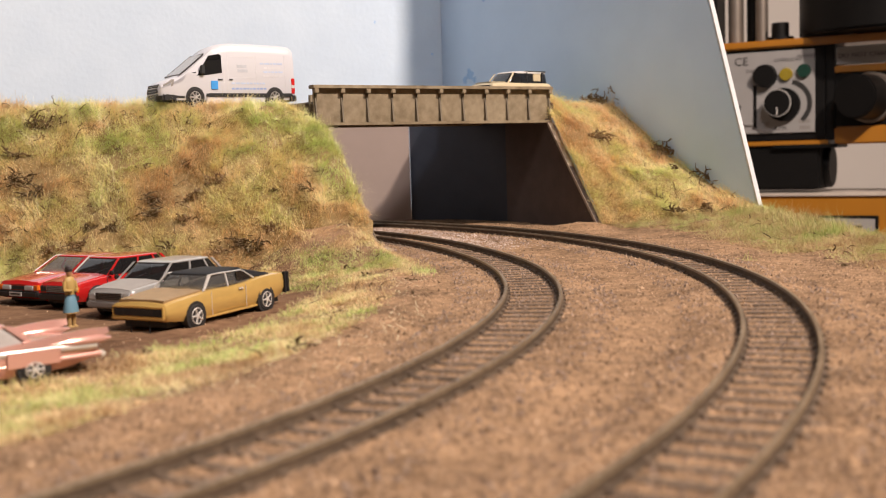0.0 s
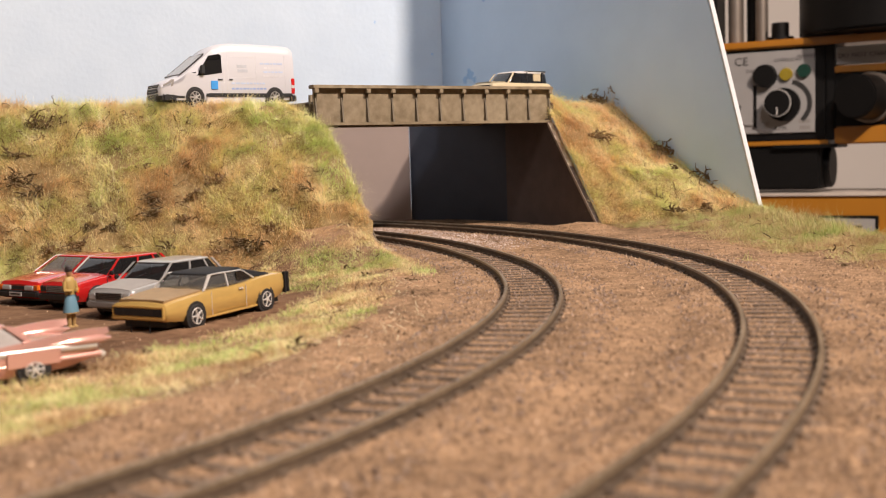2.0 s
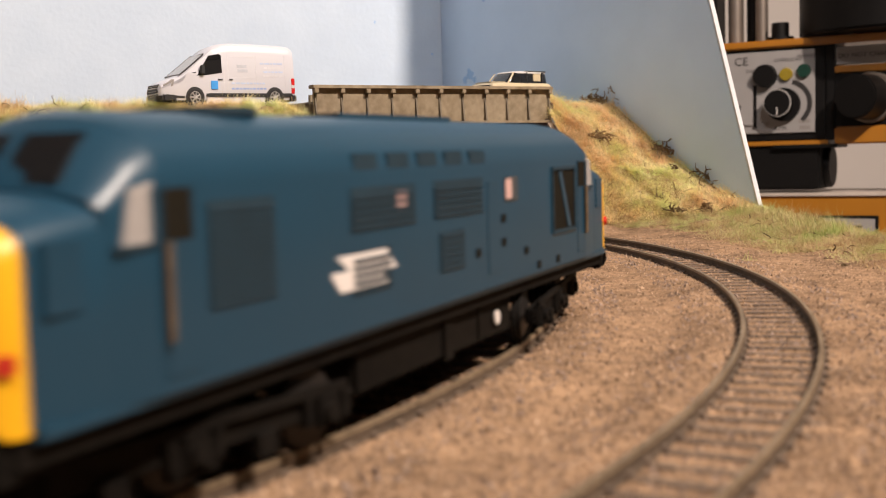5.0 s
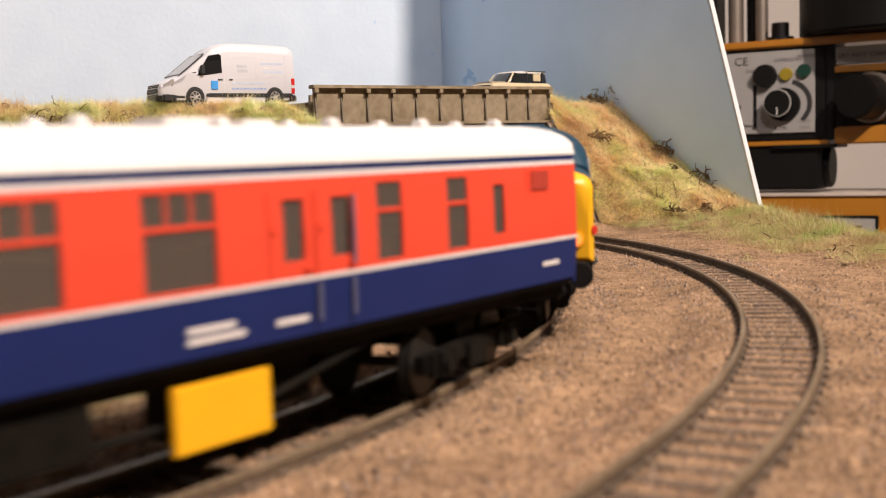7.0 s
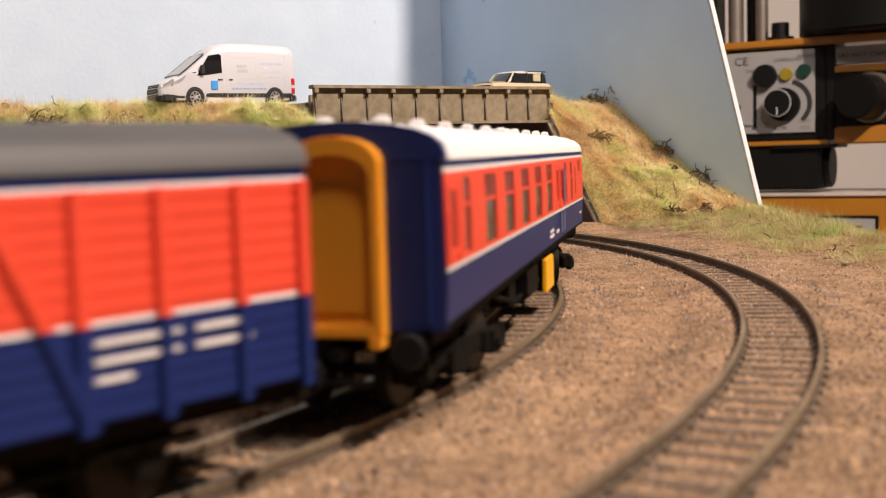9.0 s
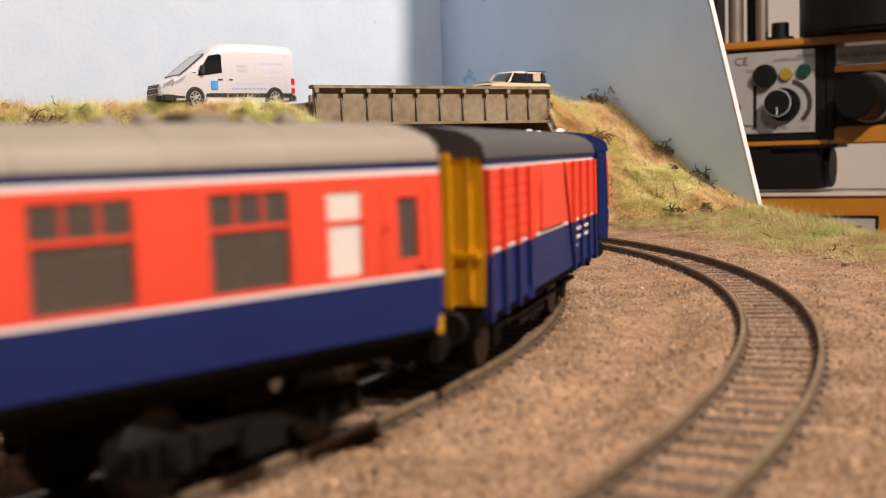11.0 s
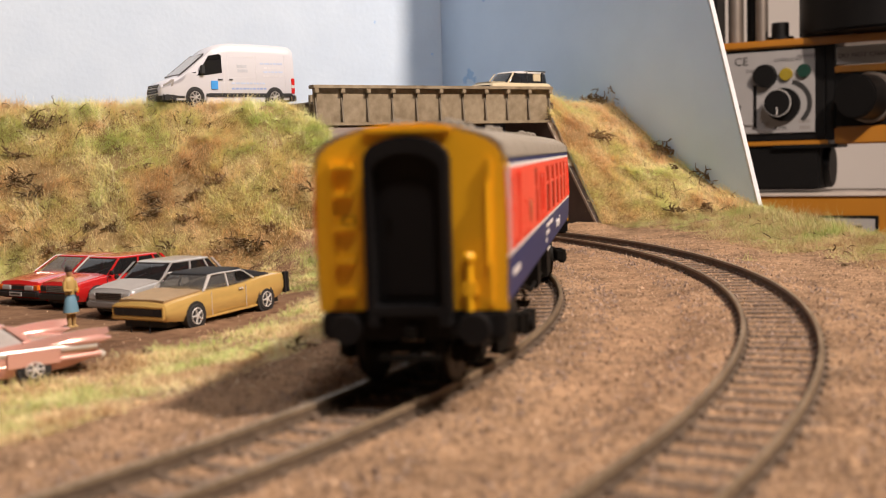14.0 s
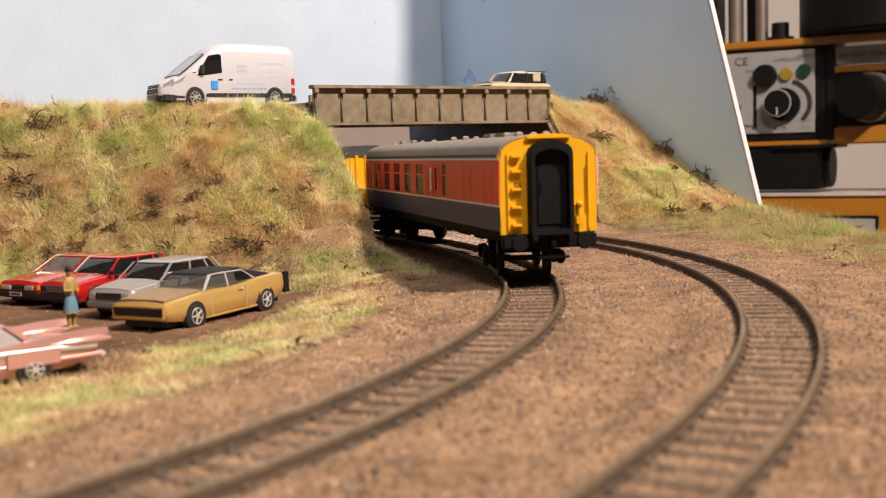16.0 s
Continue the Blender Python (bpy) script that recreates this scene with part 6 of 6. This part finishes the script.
rt = random.Random(19)
bits = []
while len(bits) < 330:
    x, y = rt.uniform(-235, -42), 532 + 100 * rt.random() ** 1.8
    if radius_a(x, y) < 405:
        bits.append((x, y, bank_z(x, y)))
for _ in range(70):
    bits.append(right_point(rt.uniform(-0.05, 1.1) * rt.random(), rt.uniform(0.05, 0.95)))
for _ in range(40):
    x, y = rt.uniform(150, 200), rt.uniform(400, 700)
    bits.append((x, y, ground_z(x, y)))
for _ in range(60):
    x, y = rt.uniform(-130, -5), rt.uniform(240, 540)
    if 360 < radius_a(x, y) < 412:
        bits.append((x, y, ground_z(x, y) - 1.2))
loose_twigs("loose_twigs", bits, "small dark twigs strewn over the dry grass")

# ---- the workshop machine behind the layout ----
M_ORANGEPAINT = mat("orange_machine_paint", (0.45, 0.18, 0.015), 0.4, var=0.12, scale=20, coat=0.2)
M_MBLACK = mat("black_machine_plastic", (0.006, 0.0055, 0.0055), 0.5, var=0.2, scale=40, spec=0.25)
M_MPANEL = mat("grey_control_panel", (0.37, 0.355, 0.35), 0.45, var=0.08, scale=30)
M_MDARK = mat("dark_ink", (0.03, 0.028, 0.028), 0.6)
M_MSTEEL = mat("dull_steel", (0.34, 0.29, 0.25), 0.4, metal=0.7, var=0.15, scale=30)
M_AMBER = mat("amber_indicator", (0.34, 0.25, 0.02), 0.25, coat=0.4)
M_GREEN = mat("green_indicator", (0.008, 0.045, 0.028), 0.25, coat=0.4)
mach = root("bench_machine", at(375, 1500, 0, 0, 0, -30), "orange and black bench machine with a grey control panel", "machine")


def mpart(name, sh, m, parent=None, label="", bevel=0.6, smooth=False):
    return part(name, sh, m, parent or mach, label, smooth, bevel)


mpart("top_rail", Shape().box(-90, 330, -6, 60, 164, 174), M_ORANGEPAINT, None, "orange painted rail", 2)
mpart("control_box", Shape().box(-60, 126, 0, 60, 46, 163), M_MBLACK, None, "black control box", 2)
face = mpart("control_panel", Shape().box(-40, 112, -3, 0.5, 56, 160), M_MPANEL, None, "grey control panel with dials", 0.8)
mpart("lower_rail", Shape().box(-60, 128, -4, 60, 40, 46), M_ORANGEPAINT, None, "orange painted rail", 1)
mpart("column_box", Shape().box(126, 136, -2, 60, 46, 166), M_MBLACK)
mpart("label_plate", Shape().box(138, 330, -2, 10, 138, 160), M_MPANEL, None, "pale warning plate", 0.8)
mpart("mid_rail", Shape().box(136, 330, -3, 60, 128, 137), M_ORANGEPAINT, None, "orange painted rail", 1)
mpart("headstock", Shape().box(136, 330, 0, 60, 62, 128), M_MBLACK)
mpart("bed_rail", Shape().box(136, 330, -5, 60, 40, 62), M_ORANGEPAINT, None, "orange painted rail", 2)
mpart("motor_housing", Shape().box(-60, 118, 0, 80, -16, 40), M_MBLACK, None, "black motor cover", 3)
mpart("motor_cover_end", Shape().tube((118, 40, 12), (126, 40, 12), 27, n=28), M_MBLACK, None, "", 2, True)
mpart("base_tray", Shape().box(-90, 340, -12, 120, -110, -24), M_ORANGEPAINT, None, "orange machine base", 3)
mpart("base_lip", Shape().box(-90, 340, -14, 122, -24, -20), mat("worn_pale_edge", (0.60, 0.52, 0.46), 0.5), None, "pale worn edge", 0.5)
sock = mpart("base_plate", Shape().box(116, 190, -15, -12, -84, -48), M_MBLACK, None, "dark edged plate on the base", 1)
part("plate_face", Shape().box(120, 186, -16.2, -15, -80, -52), M_MPANEL, sock, "grey plate face", bevel=0.4)
for x in (136, 166):
    part("slot", Shape().box(x - 5, x + 5, -16.8, -16, -64, -60), M_MDARK, sock)
mpart("black_drum", Shape().tube((200, 60, 176), (200, 60, 330), 118, n=40), M_MBLACK, None, "large black cylinder", 3, True)
mpart("black_post", Shape().box(-60, -18, 20, 60, 174, 340), M_MBLACK, None, "", 1)
mpart("steel_post", Shape().tube((2, 40, 174), (2, 40, 340), 10, n=20), M_MSTEEL, None, "dull steel column", 0, True)
mpart("steel_rod", Shape().tube((36, 40, 174), (36, 40, 340), 8, n=20), M_MSTEEL, None, "dull steel rod", 0, True)
mpart("black_tube", Shape().tube((20, 60, 174), (20, 60, 340), 9, n=20), M_MBLACK, None, "", 0, True)
mpart("black_cap", Shape().tube((62, 30, 174), (62, 30, 198), 11, n=24).tube((62, 30, 174), (62, 30, 180), 17, n=24), M_MBLACK, None, "black cap", 0.8, True)
# dials and lamps on the panel
part("fuse_cap", Shape().tube((51, -3, 129), (51, -12, 129), 15, 14, n=32), M_MBLACK, face, "round black fuse cap", True)
knob = part("speed_knob", Shape().tube((74, -3, 92), (74, -9, 92), 21, n=36).tube((70, -9, 94), (70, -22, 94), 17.5, 16.8, n=36), M_MBLACK, face, "black speed knob", True)
part("knob_ring", Shape().tube((70, -21.4, 94), (70, -22.2, 94), 17.3, 17.0, n=36), M_CHROME, knob, "bright knob rim", True)
part("knob_face", Shape().tube((70, -22.2, 94), (70, -22.7, 94), 16.0, n=36), M_MBLACK, knob)
part("knob_line", Shape().box(69.3, 70.7, -23.2, -22.6, 79, 88), M_PANEL, knob)
part("amber_lamp", Shape().tube((77, -3, 130), (77, -7, 130), 8.5, 7.5, n=24), M_AMBER, face, "amber overload lamp", True)
part("green_lamp", Shape().tube((99, -3, 133), (99, -7, 133), 9.0, 8, n=24), M_GREEN, face, "dark green power lamp", True)
sw = part("switch_plate", Shape().box(-12, 38, -5, -3, 67, 116), M_MPANEL, face, "grey switch plate", bevel=0.5)
part("switch_rim", Shape().box(36, 39.5, -5.6, -3, 64, 118), M_MBLACK, sw)
part("switch_lever", Shape().tube((15, -5, 90), (13, -14, 92), 5, 4, n=16), M_MBLACK, sw, smooth=True)
arc = Shape()
for k in range(14):
    a = math.radians(-50 + k * 9)
    b2 = math.radians(-50 + (k + 1) * 9)
    arc.add([(78 + r * math.cos(t), -3.4, 93 + r * math.sin(t)) for r, t in ((25, a), (31, a), (31, b2), (25, b2))], [(0, 1, 2, 3)])
part("speed_arc", arc, M_MDARK, face)
text_on("panel_word", "OVERLOAD", 6.6, M_MDARK, face, at(62, -3.2, 146, 90, 0, 0))
text_on("panel_word", "POWER", 6.6, M_MDARK, face, at(91, -3.2, 149, 90, 0, 0))
text_on("panel_word", "FUSE", 6.2, M_MDARK, face, at(26, -3.2, 134, 90, 0, 0))
text_on("panel_word", "CE", 15, M_MDARK, face, at(11, -3.2, 144, 90, 0, 0))
text_on("panel_word", "R.P.M.", 6.5, M_MDARK, face, at(62, -3.2, 60, 90, 0, 0))
for x0, x1, z in ((92, 106, 68), (93, 106, 60), (50, 56, 66)):
    part("lettering_bar", Shape().box(x0, x1, -3.3, -3, z, z + 5), M_SILVERDUST, face)
text_on("plate_word", "DO NOT CHANGE WHILE", 8.4, M_MDARK, mach, at(140, -2.2, 146, 90, 0, 0))
# big hand knob and its holder
hand = mpart("hand_knob", Shape().tube((178, 0, 96), (166, -40, 97), 28, 27, n=40), M_MBLACK, None, "large black knob", 2, True)
mpart("knob_rim", Shape().tube((180, 4, 96), (177, -6, 96), 31, n=40), M_MSTEEL, None, "steel rim", 0.5, True)
mpart("side_bracket", Shape().box(214, 226, -10, 0, 90, 112), M_MSTEEL, None, "", 0.8)
mpart("bed_bracket", Shape().box(206, 330, -8, 40, 30, 42), M_MBLACK)
mpart("bed_foot", Shape().box(60, 140, -6, 60, 36, 41), M_MBLACK)
bench = root("workbench", at(375, 1500, 0, 0, 0, -30), "plain wooden workbench under the machine", "bench")
part("bench_top", Shape().box(-400, 700, -60, 600, -150, -110), M_PLY, bench, bevel=2)
for x in (-370, 660):
    for y in (-30, 560):
        part("leg", Shape().box(x - 25, x + 25, y - 25, y + 25, -950, -150), M_PLY, bench)

# ---- the two tracks: rails, sleepers, ballast ----


def arc_rail(centre, r, a0, a1, w0, w1, z0, z1, step=0.012):
    rings = []
    n = int((a1 - a0) / step)
    for k in range(n + 1):
        a = a0 + (a1 - a0) * k / n
        c, s = math.cos(a), math.sin(a)
        out = ease(a) if centre is CA else 0.0
        rings.append([(centre[0] + (rr + out) * c, centre[1] + (rr + out) * s, z) for rr, z in ((r - w0, z0), (r + w0, z0), (r + w1, z1), (r - w1, z1))])
    return Shape().loft(rings, closed=True, caps=abs(a1 - a0) < 6)


def track(name, centre, r, a0, a1, near0, near1, label):
    t = root(name, at(0, 0, 0), label, "railway track")
    tagged(t, kind="structure")
    for rr, nm in ((r - GAUGE, "inner_rail"), (r + GAUGE, "outer_rail")):
        rl = part(nm, arc_rail(centre, rr, a0, a1, 0.55, 0.55, -2.3, -0.7), M_RAIL, t, "rusty brown rail web", smooth=False)
        part("rail_head", arc_rail(centre, rr, a0, a1, 0.62, 0.45, -0.7, 0.0), M_RAILTOP, rl, "worn dull rail top")
        part("rail_foot", arc_rail(centre, rr, a0, a1, 1.1, 0.9, -2.7, -2.25), M_RAIL, rl)
    step = 8.1 / r
    sl = None
    n = int((a1 - a0) / step)
    far = Shape()
    rng = random.Random(int(r))
    for k in range(n):
        a = a0 + k * step
        rr = r + (ease(a) if centre is CA else 0.0)
        x, y = centre[0] + rr * math.cos(a), centre[1] + rr * math.sin(a)
        if near0 < a < near1:
            m = at(x, y, -2.7 + rng.uniform(-0.12, 0.08), 0, 0, math.degrees(a) + rng.uniform(-1, 1))
            if sl is None:
                sl = part("sleeper", Shape().box(-14.2, 14.2, -1.25, 1.25, -1.6, 0.0, 0.15).box(-10.2, -7.2, -1.1, 1.1, 0.0, 0.75).box(7.2, 10.2, -1.1, 1.1, 0.0, 0.75), M_SLEEPER, t, where=m)
            else:
                again(sl, t, m)
        else:
            c, s = math.cos(a), math.sin(a)
            q = [(x + c * u - s * v, y + s * u + c * v) for u, v in ((-15.5, -1.5), (15.5, -1.5), (15.5, 1.5), (-15.5, 1.5))]
            far.prism(q, -4.2, -2.7, "z")
    tagged(part("far_sleepers", far, M_SLEEPER, t, "weathered sleepers out of view"), kind="stuff")
    return t


track("inner_track", CA, RA, -3.35, 2.35, -1.0, 1.1, "curved single track with rusty rails and brown sleepers")
track("outer_track", CB, RB, -0.95, 1.5, -0.95, 1.2, "curved outer track with rusty rails and brown sleepers")


def scatter(name, count, place, size, material, label, category):
    """Many small stones in one mesh: irregular four-sided lumps."""
    rng = np.random.default_rng(5 + len(name))
    pts = []
    while len(pts) < count:
        p = place(rng)
        if p is not None:
            pts.append(p)
    base = np.array([(1, 0, -0.45), (-0.5, 0.87, -0.45), (-0.5, -0.87, -0.45), (0.1, 0.05, 0.75)])
    tri = np.array([(0, 1, 3), (1, 2, 3), (2, 0, 3), (2, 1, 0)])
    P = np.array(pts)
    a = rng.uniform(0, 6.28, count)
    s = size[0] + (size[1] - size[0]) * rng.random(count) ** 3
    jit = rng.uniform(0.6, 1.3, (count, 4, 3))
    B = base[None] * jit * s[:, None, None]
    x = B[..., 0] * np.cos(a)[:, None] - B[..., 1] * np.sin(a)[:, None]
    y = B[..., 0] * np.sin(a)[:, None] + B[..., 1] * np.cos(a)[:, None]
    V = np.stack([x, y, B[..., 2]], -1) + P[:, None, :]
    F = tri[None] + (np.arange(count) * 4)[:, None, None]
    me = bpy.data.meshes.new(name)
    me.from_pydata((V.reshape(-1, 3) * MM).tolist(), [], F.reshape(-1, 3).tolist())
    me.materials.append(material)
    return tagged(new(name, me), label, category, "", "stuff")


def grit_place(rng):
    y = 130 + 620 * rng.random() ** 1.3
    x = (rng.random() - 0.5) * 0.85 * y
    ra = radius_a(x, y)
    if x > 200 or (ra < 395 and rng.random() > 0.15) or (ra < 412 and y > 540):
        return None
    return x, y, ground_z(x, y) + 0.05


def bed_place(rng):
    r, c, R = (CA, 0, RA) if rng.random() < 0.5 else (CB, 0, RB)
    a = -0.85 + 1.95 * rng.random()
    rr = R + rng.uniform(-26, 26)
    if rng.random() < 0.4:
        rr = R + rng.uniform(-7.5, 7.5)
    x, y = r[0] + rr * math.cos(a), r[1] + rr * math.sin(a)
    if y < 110 or abs(x) > 0.5 * y + 40:
        return None
    return x, y, -3.0 + rng.uniform(-0.3, 0.2) + (0.4 if abs(rr - R) > 10 else 0)


def pale_place(rng):
    y = rng.uniform(560, 760)
    x = rng.uniform(-70, 60)
    ra, rb = radius_a(x, y), math.hypot(x - CB[0], y - CB[1])
    if not (ra > 455 and rb < 488 or 412 < ra < 420) or rng.random() > 1.15 - (x + 70) / 110:
        return None
    return x, y, ground_z(x, y) + 0.1


M_PALEGRIT = mat("pale_pink_grit", (0.50, 0.38, 0.33), 0.9, var=0.3, scale=500, rnd=0.6, tint=(0.72, 0.60, 0.54), island=True)
scatter("pale_grit", 9000, pale_place, (0.3, 0.9), M_PALEGRIT, "pale pinkish stone chippings under the bridge", "grit")
scatter("loose_grit", 60000, grit_place, (0.2, 0.95), M_GRAIN, "fine brown grit strewn over the ground", "grit")
scatter("track_ballast", 22000, bed_place, (0.3, 0.85), M_BALLAST, "fine pinkish brown ballast round the sleepers", "ballast")

# ---- what moves ----


def motions():
    for key, (thing, span) in TRAIN.items():
        rows = [(k * 0.5, on_line(OFFSET[key] + travel(k * 0.5), span)) for k in range(33)]
        walk(thing, rows)
    for w, x, r in WHEELS:
        walk(w, [(k * 0.1, at(x, 0, r, 0, math.degrees(SPEED * RA / r * k * 0.1), 0)) for k in range(161)])


motions()
